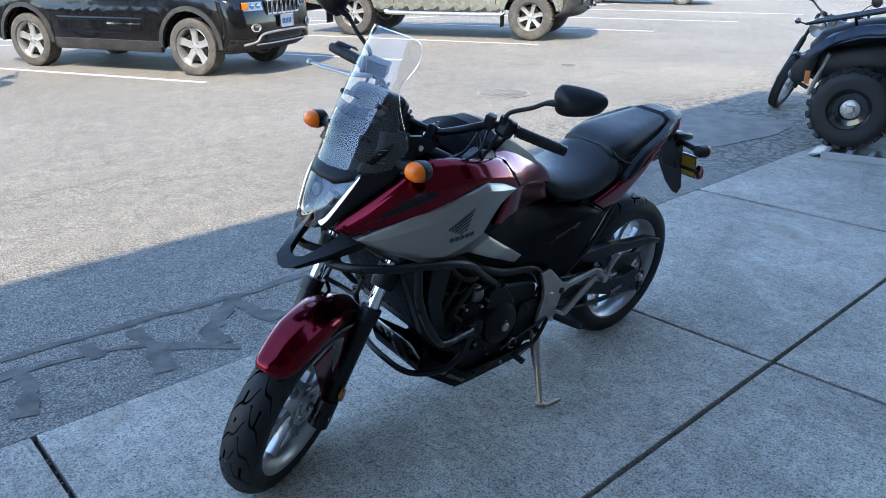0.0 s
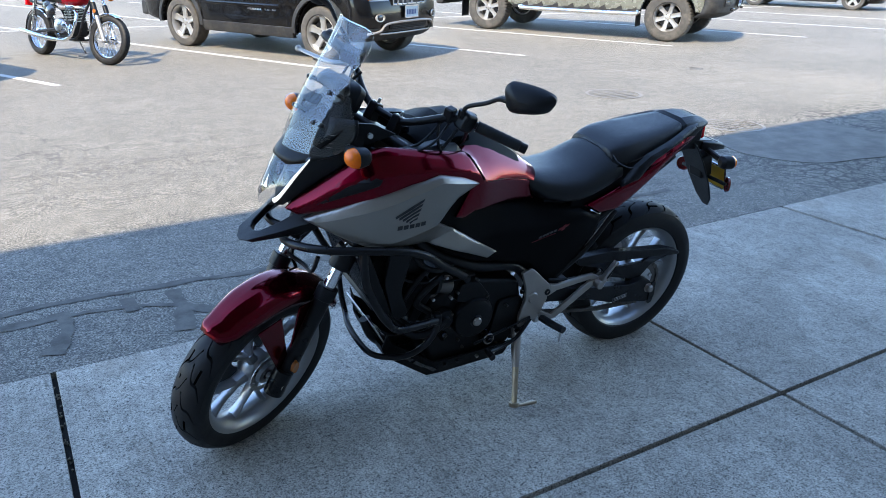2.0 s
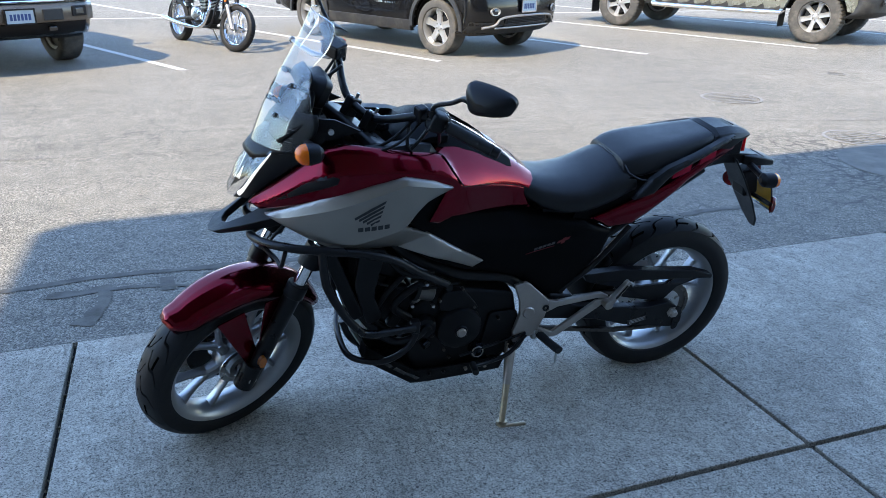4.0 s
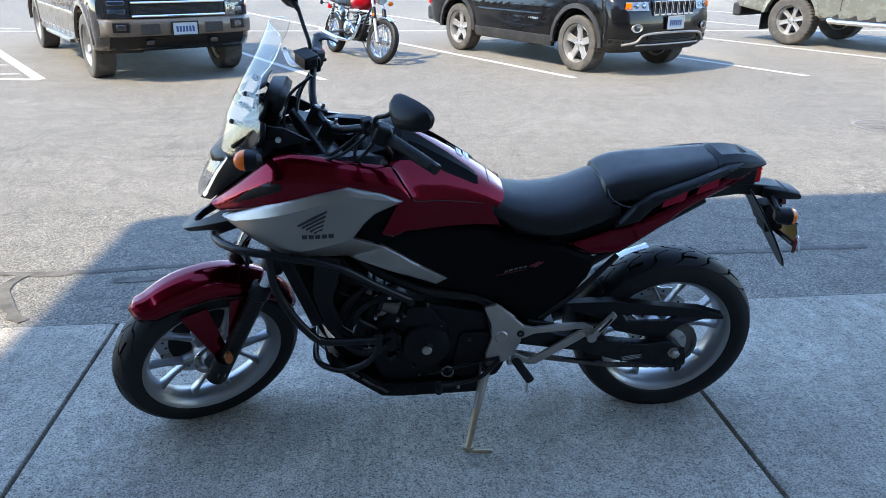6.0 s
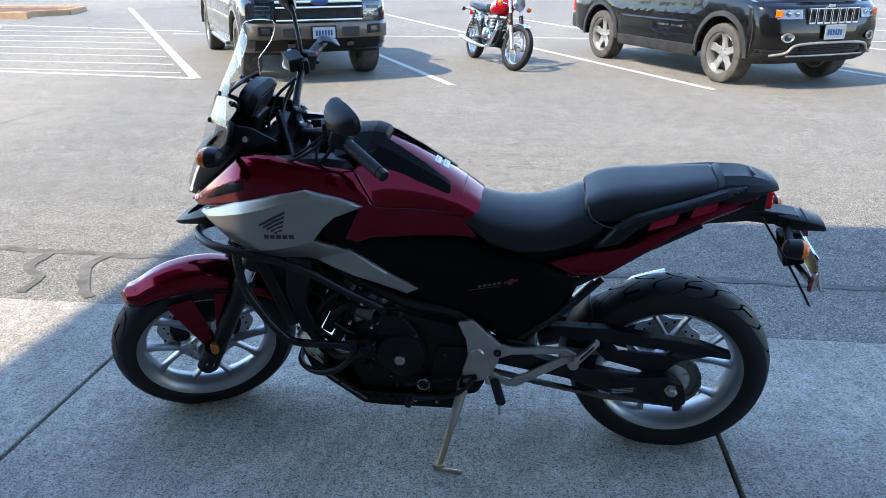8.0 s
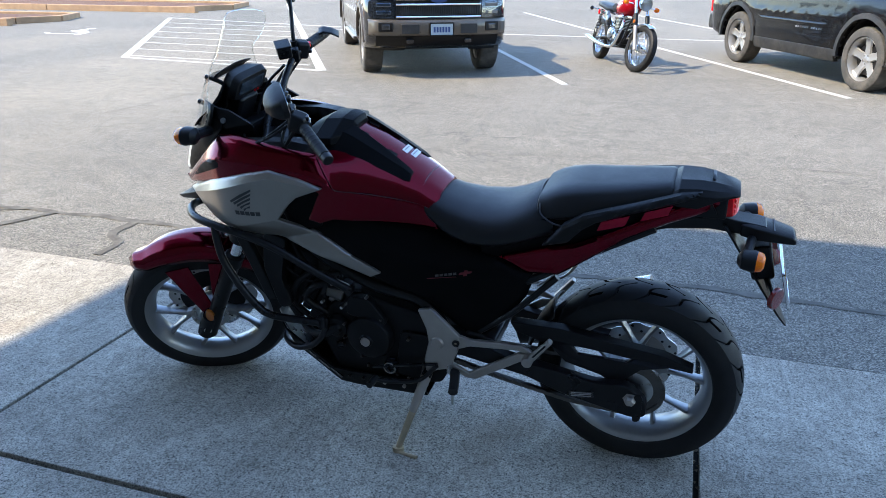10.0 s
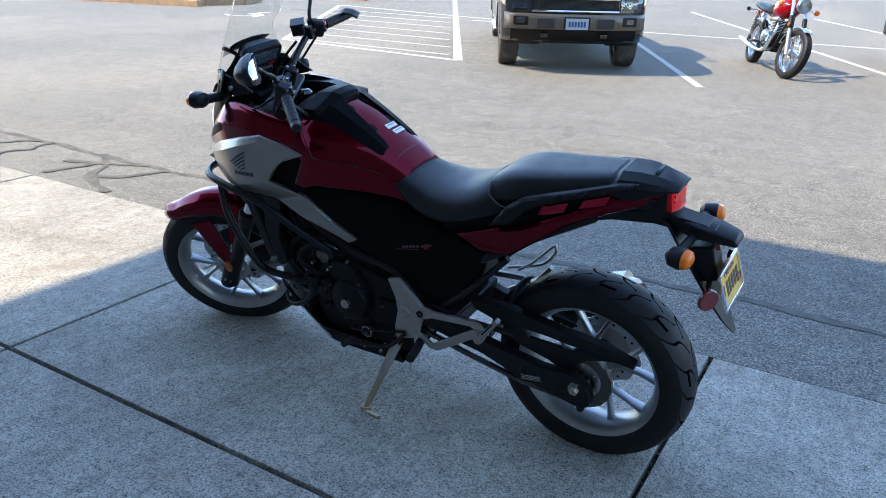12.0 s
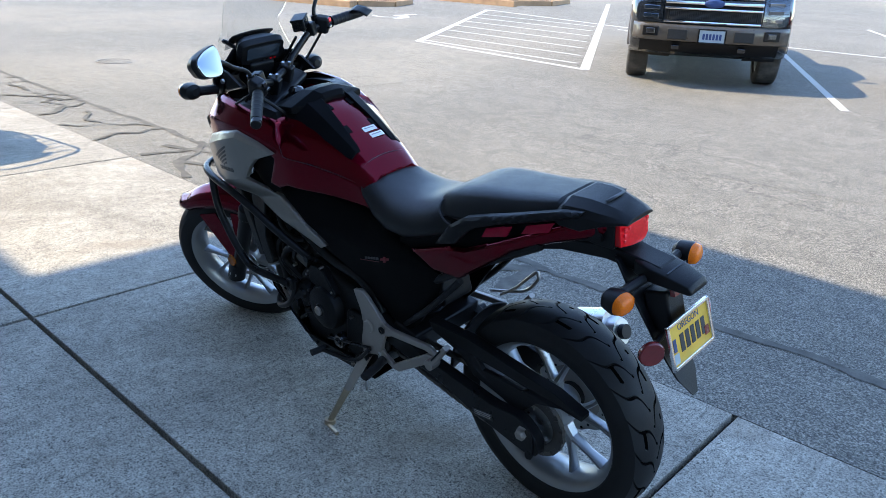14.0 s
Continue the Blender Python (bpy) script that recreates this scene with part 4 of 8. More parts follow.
    part("brake_hose", turned(tube([(1.44, -0.09, 0.40), (1.38, -0.05, 0.55), (1.40, -0.06, 0.66), (1.30, -0.03, 0.78), (1.2, 0, 0.95)], 0.006, 8), STEER), black_metal, bike)
    part("hose_bracket", turned(tube([(1.42, 0.06, 0.72), (1.425, 0.05, 0.66), (1.41, 0.0, 0.645), (1.42, -0.06, 0.655)], 0.007, 8), STEER), black_metal, bike)
    for z in (0.76, 1.045):
        c = Vector((1.665 - z * math.tan(rk) + 0.028, 0, z))
        yoke = turned(box(0.085, 0.27, 0.036, Matrix.Translation(c) @ pose(0, 0, 0, 0, -RAKE, 0)), STEER)
        part("fork_yoke", yoke, black_metal, bike, bevel=0.014)

    # engine and its surroundings
    core = part("crankcase", prism(rounded([(0.60, 0.30), (0.64, 0.48), (0.90, 0.54), (1.0, 0.46), (1.03, 0.33), (0.98, 0.20), (0.68, 0.19)]), -0.14, 0.14), engine_black, bike, "black engine crankcase", bevel=0.02)
    for i in range(7):
        t = i / 6
        fin = box(0.035, 0.26 - 0.03 * (i % 2), 0.16 - 0.012 * (i % 2), Matrix.Translation((0.955 + 0.205 * t, 0, 0.43 + 0.115 * t)) @ pose(0, 0, 0, 0, -29, 0))
        part("cylinder_fin", fin, engine_black, core, bevel=0.006)
    side_m = lambda x, z, y: Matrix.Translation((x, y, z))
    part("generator_cover", lathe([(0, 0.032), (0.020, 0.032), (0.023, 0.026), (0.06, 0.022), (0.074, 0.014), (0.08, 0.0), (0.08, -0.03)], 40, side_m(0.839, 0.385, 0.158)), engine_black, core, "round black generator cover", bevel=0.0)
    part("cover_cap", lathe([(0, 0.040), (0.012, 0.040), (0.0165, 0.036), (0.0165, 0.028)], 20, side_m(0.839, 0.385, 0.158)), cast_grey, core, "grey centre cap")
    part("upper_cover", prism(rounded([(0.915, 0.46), (0.90, 0.53), (0.83, 0.53), (0.77, 0.45), (0.80, 0.42), (0.86, 0.455)]), 0.13, 0.162), engine_black, core, bevel=0.01)
    part("oil_plug", lathe([(0, 0.018), (0.01, 0.018), (0.012, 0.008), (0.024, 0.008), (0.027, 0.0), (0.027, -0.02)], 24, side_m(0.769, 0.283, 0.166)), black_gloss, core, "round black oil plug")
    part("clutch_case", prism(rounded([(0.73, 0.42), (0.63, 0.42), (0.60, 0.31), (0.68, 0.235), (0.76, 0.25)]), 0.12, 0.152), engine_black, core, bevel=0.012)
    part("plug_ring", lathe([(0.017, 0.009), (0.0205, 0.0105), (0.022, 0.007)], 24, side_m(0.769, 0.283, 0.166)), cast_grey, core, "bright ring of the oil plug")
    bolts = ((0.91, 0.50), (0.835, 0.535), (0.925, 0.42), (0.93, 0.365), (0.88, 0.29), (0.79, 0.46), (0.70, 0.40), (0.755, 0.24), (0.715, 0.235), (0.86, 0.255))
    for x, z in bolts:
        part("bolt", lathe([(0, 0.007), (0.0035, 0.007), (0.0052, 0.004), (0.0052, -0.01)], 8, side_m(x, z, 0.160 if z > 0.33 else 0.145)), chain_steel, core)
    part("starter", rod((1.00, 0.09, 0.50), (0.93, 0.09, 0.46), 0.034, 18), cast_grey, core, bevel=0.006)
    part("hose", tube([(1.02, 0.13, 0.60), (1.09, 0.15, 0.54), (1.12, 0.12, 0.44), (1.05, 0.1, 0.36)], 0.011, 10), black_plastic, core)
    part("hose", tube([(0.95, 0.13, 0.56), (1.02, 0.155, 0.545), (1.06, 0.15, 0.49), (1.0, 0.13, 0.43)], 0.013, 10), black_plastic, core)
    part("cable", tube([(1.22, 0.10, 0.78), (1.13, 0.14, 0.60), (0.98, 0.15, 0.55), (0.85, 0.16, 0.56)], 0.005, 8), black_plastic, core)
    part("silver_pipe", tube([(1.20, 0.05, 0.40), (1.17, 0.06, 0.33), (1.10, 0.03, 0.27), (0.95, -0.02, 0.22), (0.6, -0.1, 0.2)], 0.02, 14), black_metal, core, "blackened exhaust header")
    part("sensor", rod((0.94, 0.15, 0.335), (0.96, 0.16, 0.33), 0.013, 12), black_metal, core)
    # head cover, throttle body, coil leads and lower hoses
    part("head_cover", loft([oval(1.02, 0, 0.60, 0.115, 0.050, 4, 20), oval(1.06, 0, 0.62, 0.125, 0.058, 4, 20), oval(1.12, 0, 0.64, 0.120, 0.055, 4, 20), oval(1.15, 0, 0.65, 0.105, 0.042, 4, 20)]), engine_black, core, "black cylinder head cover", bevel=0.003)
    for y in (-0.06, 0.06):
        part("coil_cap", rod((1.06, y, 0.655), (1.035, y, 0.71), 0.015, 12), black_plastic, core, bevel=0.003)
    part("throttle_body", rod((0.985, 0.125, 0.535), (0.925, 0.125, 0.515), 0.032, 20), chain_steel, core, "dark grey cast throttle body", bevel=0.006)
    part("throttle_flange", rod((0.99, 0.125, 0.537), (0.978, 0.125, 0.533), 0.040, 20), black_metal, core)
    for x, z in ((0.955, 0.565), (0.93, 0.48), (1.0, 0.49)):
        part("clamp_screw", rod((x, 0.145, z), (x, 0.160, z), 0.0055, 8), steel, core)
    part("water_pump", lathe([(0, 0.03), (0.018, 0.03), (0.022, 0.02), (0.036, 0.016), (0.042, 0.0), (0.042, -0.02)], 28, side_m(0.955, 0.40, 0.148)), engine_black, core)
    part("hose", tube([(0.955, 0.165, 0.40), (1.0, 0.172, 0.375), (1.06, 0.15, 0.36), (1.12, 0.12, 0.40), (1.17, 0.11, 0.47)], 0.0135, 12), black_plastic, core)
    part("hose", tube([(1.10, 0.13, 0.70), (1.05, 0.15, 0.63), (0.99, 0.155, 0.60), (0.93, 0.14, 0.60)], 0.0095, 10), black_plastic, core)
    part("shift_rod", rod((0.83, 0.172, 0.275), (0.60, 0.175, 0.335), 0.005, 8), black_metal, core, "thin black gear shift rod")
    part("shift_lever", tube([(0.60, 0.178, 0.33), (0.66, 0.19, 0.27), (0.74, 0.205, 0.258), (0.80, 0.225, 0.268)], 0.0075, 10), black_metal, core, "black gear shift pedal")
    part("shift_peg", rod((0.80, 0.215, 0.268), (0.805, 0.262, 0.27), 0.0115, 12), rubber, core)
    rad = box(0.028, 0.30, 0.25, Matrix.Translation((1.225, 0, 0.60)) @ pose(0, 0, 0, 0, 20, 0))
    rd = part("radiator", rad, radiator_black, bike, "black radiator core", bevel=0.004)
    for i in range(34):
        fin = box(0.003, 0.27, 0.0022, Matrix.Translation((1.225, 0, 0.60)) @ pose(0, 0, 0, 0, 20, 0) @ Matrix.Translation((0.0155, 0, -0.112 + 0.0068 * i)))
        part("radiator_fin", fin, black_metal, rd)
    for s in (1, -1):
        part("radiator_tank", box(0.04, 0.03, 0.26, Matrix.Translation((1.222, 0.158 * s, 0.60)) @ pose(0, 0, 0, 0, 20, 0)), black_plastic, rd, bevel=0.006)
    part("fan_shroud", lathe([(0.02, 0), (0.10, 0.0), (0.11, 0.03), (0.02, 0.03)], 24, Matrix.Translation((1.19, 0, 0.58)) @ pose(0, 0, 0, 0, 20, 90), closed=True), black_plastic, rd)
    part("air_duct", prism(rounded([(1.17, 0.73), (1.09, 0.72), (1.13, 0.56), (1.10, 0.47), (1.15, 0.45), (1.19, 0.60)]), 0.15, 0.175), black_plastic, bike, bevel=0.008)
    part("air_duct", prism(rounded([(1.17, 0.73), (1.09, 0.72), (1.13, 0.56), (1.10, 0.47), (1.15, 0.45), (1.19, 0.60)]), -0.175, -0.15), black_plastic, bike, bevel=0.008)
    prof = [(1.165, 0.315), (1.15, 0.275), (0.985, 0.150), (0.92, 0.146), (0.66, 0.155)]
    rings = [[(x, y, z + dz) for y, dz in ((-0.165, 0.085), (-0.125, 0.0), (0.125, 0.0), (0.165, 0.085), (0.158, 0.087), (0.12, 0.006), (-0.12, 0.006), (-0.158, 0.087))] for x, z in prof]
    skid = part("skid_plate", loft(rings), body_black, bike, "black metal engine skid plate", bevel=0.002)
    for s in (1, -1):
        for x, z, w in ((1.03, 0.215, 0.05), (1.075, 0.25, 0.04), (0.985, 0.185, 0.05)):
            part("skid_slot", box(w, 0.003, 0.018, Matrix.Translation((x, s * 0.1475, z + 0.015)) @ pose(0, 0, 0, s * -25, -38, 0)), black_gloss, skid)
    guard = loft([[(x, y, z) for y in (-w, -w * 0.96, w * 0.96, w)] for x, w, z in ((1.196, 0.118, 0.405), (1.186, 0.125, 0.385), (1.158, 0.130, 0.335), (1.118, 0.130, 0.268), (1.07, 0.126, 0.222))], None, False, False)
    fp = part("front_plate", guard, steel, skid, "bright bent steel front guard")
    fp.modifiers.new("thick", "SOLIDIFY").thickness = 0.004
    for y in (-0.075, -0.035, 0.005, 0.045, 0.085):
        part("front_plate_slot", loft([[(x + 0.004, y + dy - 0.010 + 0.020 * e, z) for e in (0, 1)] for x, z, dy in ((1.181, 0.372, 0.012), (1.166, 0.345, 0.0), (1.148, 0.315, -0.012))], None, False, False), black_gloss, skid).modifiers.new("thick", "SOLIDIFY").thickness = 0.002
    for x in (0.93, 0.88, 0.80, 0.73):
        part("bolt", rod((x, 0.152, 0.205), (x, 0.161, 0.203), 0.006, 10), cast_grey if x < 0.85 else black_metal, skid)

    # crash bars
    for s in (1, -1):
        bar = part("crash_bar", tube([(1.43, 0.0, 0.752), (1.475, 0.07 * s, 0.762), (1.45, 0.15 * s, 0.772), (1.38, 0.215 * s, 0.778), (1.29, 0.243 * s, 0.773), (1.17, 0.248 * s, 0.752), (1.08, 0.236 * s, 0.712), (0.99, 0.205 * s, 0.638), (0.89, 0.166 * s, 0.560)], 0.0127, 14, 7),
                   black_metal, bike, "black tubular steel crash bar")
        part("down_tube", tube([(1.295, 0.243 * s, 0.772), (1.292, 0.247 * s, 0.71), (1.28, 0.247 * s, 0.645), (1.235, 0.242 * s, 0.55), (1.19, 0.236 * s, 0.485), (1.165, 0.230 * s, 0.462), (1.12, 0.222 * s, 0.450), (1.0, 0.188 * s, 0.428)], 0.0127, 14, 6), black_metal, bar)
        part("clamp", box(0.03, 0.03, 0.045, Matrix.Translation((0.995, 0.178 * s, 0.428))), black_metal, bar, bevel=0.006)
        part("end_bolt", rod((0.888, 0.15 * s, 0.557), (0.888, 0.180 * s, 0.557), 0.012, 12), black_metal, bar)
    part("lower_crash_bar", tube([(0.985, 0.172, 0.44), (0.995, 0.180, 0.385), (1.035, 0.184, 0.335), (1.10, 0.178, 0.305), (1.165, 0.140, 0.293), (1.20, 0.09, 0.291), (1.207, 0.0, 0.291), (1.20, -0.09, 0.291), (1.185, -0.15, 0.30), (1.19, -0.18, 0.36), (1.20, -0.19, 0.47)], 0.0105, 14, 6), black_metal, bike, "black lower crash bar loop")

    # frame, brackets, stand
    part("frame_core", prism(rounded([(0.36, 0.52), (0.42, 0.80), (0.64, 0.86), (1.0, 0.92), (1.24, 0.96), (1.27, 0.74), (1.08, 0.64), (0.9, 0.56), (0.62, 0.48)]), -0.058, 0.058), black_plastic, bike, bevel=0.01)
    for s in (1, -1):
        part("frame_tube", tube([(1.20, 0.06 * s, 0.95), (1.05, 0.12 * s, 0.70), (0.85, 0.125 * s, 0.575), (0.66, 0.12 * s, 0.53), (0.58, 0.12 * s, 0.42), (0.60, 0.115 * s, 0.30)], 0.019, 12), black_metal, bike)
        part("subframe_tube", tube([(0.50, 0.13 * s, 0.62), (0.34, 0.125 * s, 0.65), (0.16, 0.115 * s, 0.76), (-0.02, 0.10 * s, 0.86)], 0.013, 10), black_metal, bike)
        part("subframe_stay", tube([(0.47, 0.125 * s, 0.455), (0.36, 0.135 * s, 0.55), (0.235, 0.12 * s, 0.68)], 0.010, 10), black_metal, bike)
    part("shock", rod((0.50, 0, 0.42), (0.42, 0, 0.68), 0.032, 16), black_metal, bike)
    spring = bmesh.new()
    tube([(0.495 - 0.07 * i / 60 + 0.042 * math.cos(i * 0.75), 0.042 * math.sin(i * 0.75), 0.44 + 0.21 * i / 60) for i in range(61)], 0.006, 6, 1, spring)
    part("shock_spring", spring, black_metal, bike)
    outer = [(0.657, 0.526), (0.617, 0.536), (0.60, 0.525), (0.523, 0.450), (0.48, 0.446), (0.33, 0.459), (0.285, 0.492), (0.235, 0.53), (0.226, 0.515), (0.262, 0.435), (0.295, 0.405), (0.315, 0.406), (0.475, 0.295), (0.506, 0.297), (0.553, 0.324), (0.642, 0.293), (0.645, 0.342), (0.627, 0.411), (0.632, 0.46)]
    for s in (1, -1):
        y0, y1 = (0.155, 0.171) if s > 0 else (-0.171, -0.155)
        bm = bmesh.new()
        prism([(0.657, 0.526), (0.617, 0.536), (0.60, 0.525), (0.523, 0.450), (0.532, 0.39), (0.545, 0.36), (0.553, 0.324), (0.642, 0.293), (0.645, 0.342), (0.627, 0.411), (0.632, 0.46)], y0, y1, bm)
        prism([(0.525, 0.452), (0.49, 0.444), (0.33, 0.456), (0.295, 0.437), (0.295, 0.426), (0.345, 0.434), (0.49, 0.420), (0.530, 0.402)], y0 + 0.0007, y1 - 0.0007, bm)
        prism([(0.295, 0.428), (0.293, 0.408), (0.313, 0.406), (0.475, 0.297), (0.506, 0.297), (0.556, 0.322), (0.550, 0.345), (0.497, 0.317), (0.340, 0.424)], y0 + 0.0014, y1 - 0.0014, bm)
        br = part("foot_bracket", bm, cast_grey, bike, "satin grey cast footrest bracket", bevel=0.004)
        part("bracket_bolt", lathe([(0, 0.006), (0.018, 0.006), (0.022, 0.001), (0.022, -0.004)], 24, Matrix.Translation((0.597, y1 if s > 0 else y0, 0.415)) @ Matrix.Diagonal((1, s, 1, 1))), cast_grey, br)
        part("bracket_bolt", lathe([(0.004, 0.003), (0.007, 0.006), (0.012, 0.004), (0.012, -0.004)], 20, Matrix.Translation((0.535, y1 if s > 0 else y0, 0.425)) @ Matrix.Diagonal((1, s, 1, 1))), black_metal, br)
        peg = loft([oval(0, 0, 0, 0.014, 0.010, 4, 12), oval(0.095, 0, 0, 0.011, 0.008, 4, 12)])
        part("passenger_peg", turned(peg, Matrix.Translation((0.295, s * 0.185, 0.425)) @ pose(0, 0, 0, 0, -58 - 90 + 20, 0)), cast_grey, br, "folded cast passenger footpeg", bevel=0.002)
        slot = box(0.06, 0.003, 0.005, Matrix.Translation((0.267, s * 0.2005, 0.467)) @ pose(0, 0, 0, 0, 52, 0))
        part("peg_groove", slot, black_plastic, br)
        part("peg_knuckle", rod((0.305, s * 0.165, 0.415), (0.305, s * 0.198, 0.415), 0.017, 12), cast_grey, br, bevel=0.003)
        rp = tube([(0.545, 0.16 * s, 0.315), (0.53, 0.21 * s, 0.312), (0.515, 0.27 * s, 0.315)], 0.0155, 10, 3, flat=0.8)
        pg = part("footpeg", rp, rubber, br, "black rubber-topped footpeg")
        part("peg_feeler", rod((0.52, 0.262 * s, 0.305), (0.52, 0.262 * s, 0.262), 0.005, 8), steel, pg)
        part("peg_hinge", rod((0.56, 0.16 * s, 0.30), (0.56, 0.16 * s, 0.335), 0.013, 10), steel, pg)
    pv, ft = Vector((0.64, 0.16, 0.285)), Vector((0.705, 0.292, 0.062))
    mid = pv.lerp(ft, 0.52)
    stand = part("side_stand", rod(pv, mid, 0.018, 12, 0.0145), cast_grey, bike, "extended steel side stand")
    part("stand_leg", rod(mid, ft, 0.0125, 12, 0.0105), zinc_steel, stand, "yellow zinc-plated lower leg")
    part("stand_pivot", rod((0.64, 0.14, 0.29), (0.64, 0.178, 0.28), 0.017, 14), black_metal, stand, bevel=0.003)
    part("stand_foot", rod(ft + Vector((0.0, 0.012, -0.008)), ft + Vector((-0.075, 0.03, 0.004)), 0.0065, 10), zinc_steel, stand)
    part("stand_foot_pad", rod(ft + Vector((0.0, 0.004, -0.0125)), ft + Vector((0.0, 0.0, 0.004)), 0.019, 16), zinc_steel, stand)
    part("stand_spring", tube([(0.655, 0.15, 0.30), (0.665, 0.185, 0.22), (0.672, 0.215, 0.16)], 0.006, 8), chain_steel, stand)
    part("center_block", prism(rounded([(0.57, 0.30), (0.66, 0.30), (0.66, 0.225), (0.60, 0.235)]), -0.13, 0.14), engine_black, bike, bevel=0.01)

    # exhaust on the far side
    muf = part("muffler", tube([(0.42, -0.15, 0.27), (0.30, -0.19, 0.31), (0.14, -0.225, 0.375), (-0.02, -0.235, 0.435)], lambda t: between(t, (0, 0.03), (0.3, 0.055), (0.9, 0.062), (1, 0.055)), 20, 6, flat=1.25), black_metal, bike, "black exhaust silencer")
    part("muffler_shield", tube([(0.13, -0.226, 0.428), (0.06, -0.232, 0.452), (-0.015, -0.236, 0.477)], lambda t: between(t, (0, 0.03), (0.3, 0.05), (1, 0.05)), 16, 5, flat=0.9), steel, muf, "bright brushed silencer shield")
    part("muffler_end", tube([(-0.005, -0.235, 0.445), (-0.05, -0.236, 0.463)], lambda t: between(t, (0, 0.056), (1, 0.04)), 18, 1), steel, muf)
    part("muffler_outlet", rod((-0.04, -0.236, 0.46), (-0.066, -0.236, 0.47), 0.022, 16), black_metal, muf)

    part("silencer_hanger", tube([(0.36, -0.18, 0.46), (0.31, -0.20, 0.495), (0.248, -0.215, 0.560), (0.236, -0.215, 0.556), (0.240, -0.214, 0.535), (0.285, -0.205, 0.488), (0.40, -0.18, 0.46)], 0.0055, 8, 5), cast_grey, bike, "cast loop bracket above the silencer")

    # dark middle body and red panels
    dark = [(1.045, 0.80), (0.98, 0.828), (0.945, 0.803), (0.898, 0.814), (0.78, 0.80), (0.604, 0.771), (0.402, 0.722), (0.30, 0.675), (0.325, 0.602), (0.416, 0.475), (0.459, 0.432), (0.507, 0.425), (0.634, 0.534), (0.78, 0.586), (0.815, 0.61), (0.915, 0.70)]
    silver = [(1.435, 0.849), (1.285, 0.921), (1.15, 0.964), (1.063, 0.982), (0.975, 0.956), (0.912, 0.926), (0.992, 0.897), (1.023, 0.868), (1.056, 0.824), (0.92, 0.732), (0.776, 0.635), (0.811, 0.617), (0.904, 0.665), (1.085, 0.752), (1.18, 0.762), (1.267, 0.768), (1.366, 0.814)]
    upper = [*silver[:6], (0.975, 0.940), (1.06, 0.962), (1.15, 0.938), (1.30, 0.885), (1.398, 0.848)]
    flank = [(1.435, 0.849), (1.398, 0.848), (1.30, 0.885), (1.15, 0.938), (1.06, 0.962), (0.975, 0.940), (0.912, 0.926), (0.992, 0.897), (1.023, 0.868), (1.056, 0.824), (1.203, 0.786), (1.32, 0.793), (1.366, 0.814)]
    lower = [*silver[8:16], (1.32, 0.793), (1.203, 0.786)]
    redside = [(1.475, 0.872), (1.445, 0.858), (1.265, 0.915), (1.058, 0.955), (0.955, 0.925), (0.93, 0.905), (0.952, 0.86), (0.975, 0.815), (0.94, 0.803), (0.898, 0.818), (0.78, 0.804), (0.604, 0.775), (0.632, 0.848), (0.648, 0.860),
               (0.72, 0.884), (0.80, 0.906), (0.88, 0.926), (0.932, 1.006), (0.96, 1.016), (1.04, 1.033), (1.11, 1.046), (1.18, 1.055), (1.22, 1.057), (1.268, 1.048), (1.329, 0.997), (1.435, 0.908)]
    wedge = [(1.07, 0.87), (0.94, 0.935), (0.90, 0.90), (0.945, 0.79), (1.0, 0.77)]
    vent = [(1.412, 0.893), (1.246, 0.968), (1.24, 0.985), (1.272, 0.995), (1.334, 0.957)]
    tailred = [(0.404, 0.735), (0.259, 0.787), (0.19, 0.802), (0.107, 0.84), (-0.094, 0.935), (-0.150, 0.957), (-0.172, 0.960), (-0.186, 0.925), (-0.15, 0.905), (-0.05, 0.873), (0.052, 0.828), (0.20, 0.715), (0.235, 0.69), (0.325, 0.688)]
    rail = [(0.272, 0.802), (0.215, 0.872), (0.165, 0.905), (0.10, 0.924), (0.0, 0.948), (-0.08, 0.966), (-0.128, 0.970), (-0.118, 0.955), (-0.05, 0.937), (0.06, 0.911), (0.13, 0.886), (0.165, 0.863), (0.202, 0.822)]
    fold = lambda x: between(x, (0.912, 0.926), (0.975, 0.940), (1.06, 0.962), (1.15, 0.938), (1.30, 0.885), (1.398, 0.848), (1.44, 0.845))
    crest = lambda x: curve(x, (0.90, 0.224), (0.95, 0.236), (1.05, 0.262), (1.15, 0.268), (1.25, 0.250), (1.33, 0.212), (1.40, 0.166), (1.44, 0.136))
    silver_y = lambda x, z: crest(x) - 0.10 * max(0, fold(x) - z)
    upper_y = lambda x, z: crest(x) - 0.65 * max(0, z - fold(x))
    lower_y = lambda x, z: max(silver_y(x, z) - 0.45 * max(0, between(x, (1.0, 0.84), (1.056, 0.824), (1.203, 0.786), (1.32, 0.793)) - z), middle_y(x, z) + 0.016)
    for s in (1, -1):
        bm = bmesh.new()
        for outline, face, lift in ((upper, upper_y, 0.0), (flank, silver_y, 0.0004), (lower, lower_y, 0.0008)):
            skin(outline, face, s, 0.014, 0.004, 0.003, 0.011, lift, silver, bm)
        sp = part("side_panel", bm, silver_paint, bike, "satin silver fairing side panel", angle=40)
        part("side_fairing", skin(redside, body_y, s, 0.012, 0.008, 0.006, 0.012), red_paint, bike, "candy red front side fairing", angle=40)
        vp = part("vent", skin(vent, body_y, s, 0.012, 0.006, 0.004, 0.02, 0.004), black_plastic, bike)
        part("body_cover", skin(dark, middle_y, s, 0.012, 0.02, 0.012, 0.02, 0.004), body_black, bike, "matt black lower body cover", angle=40)
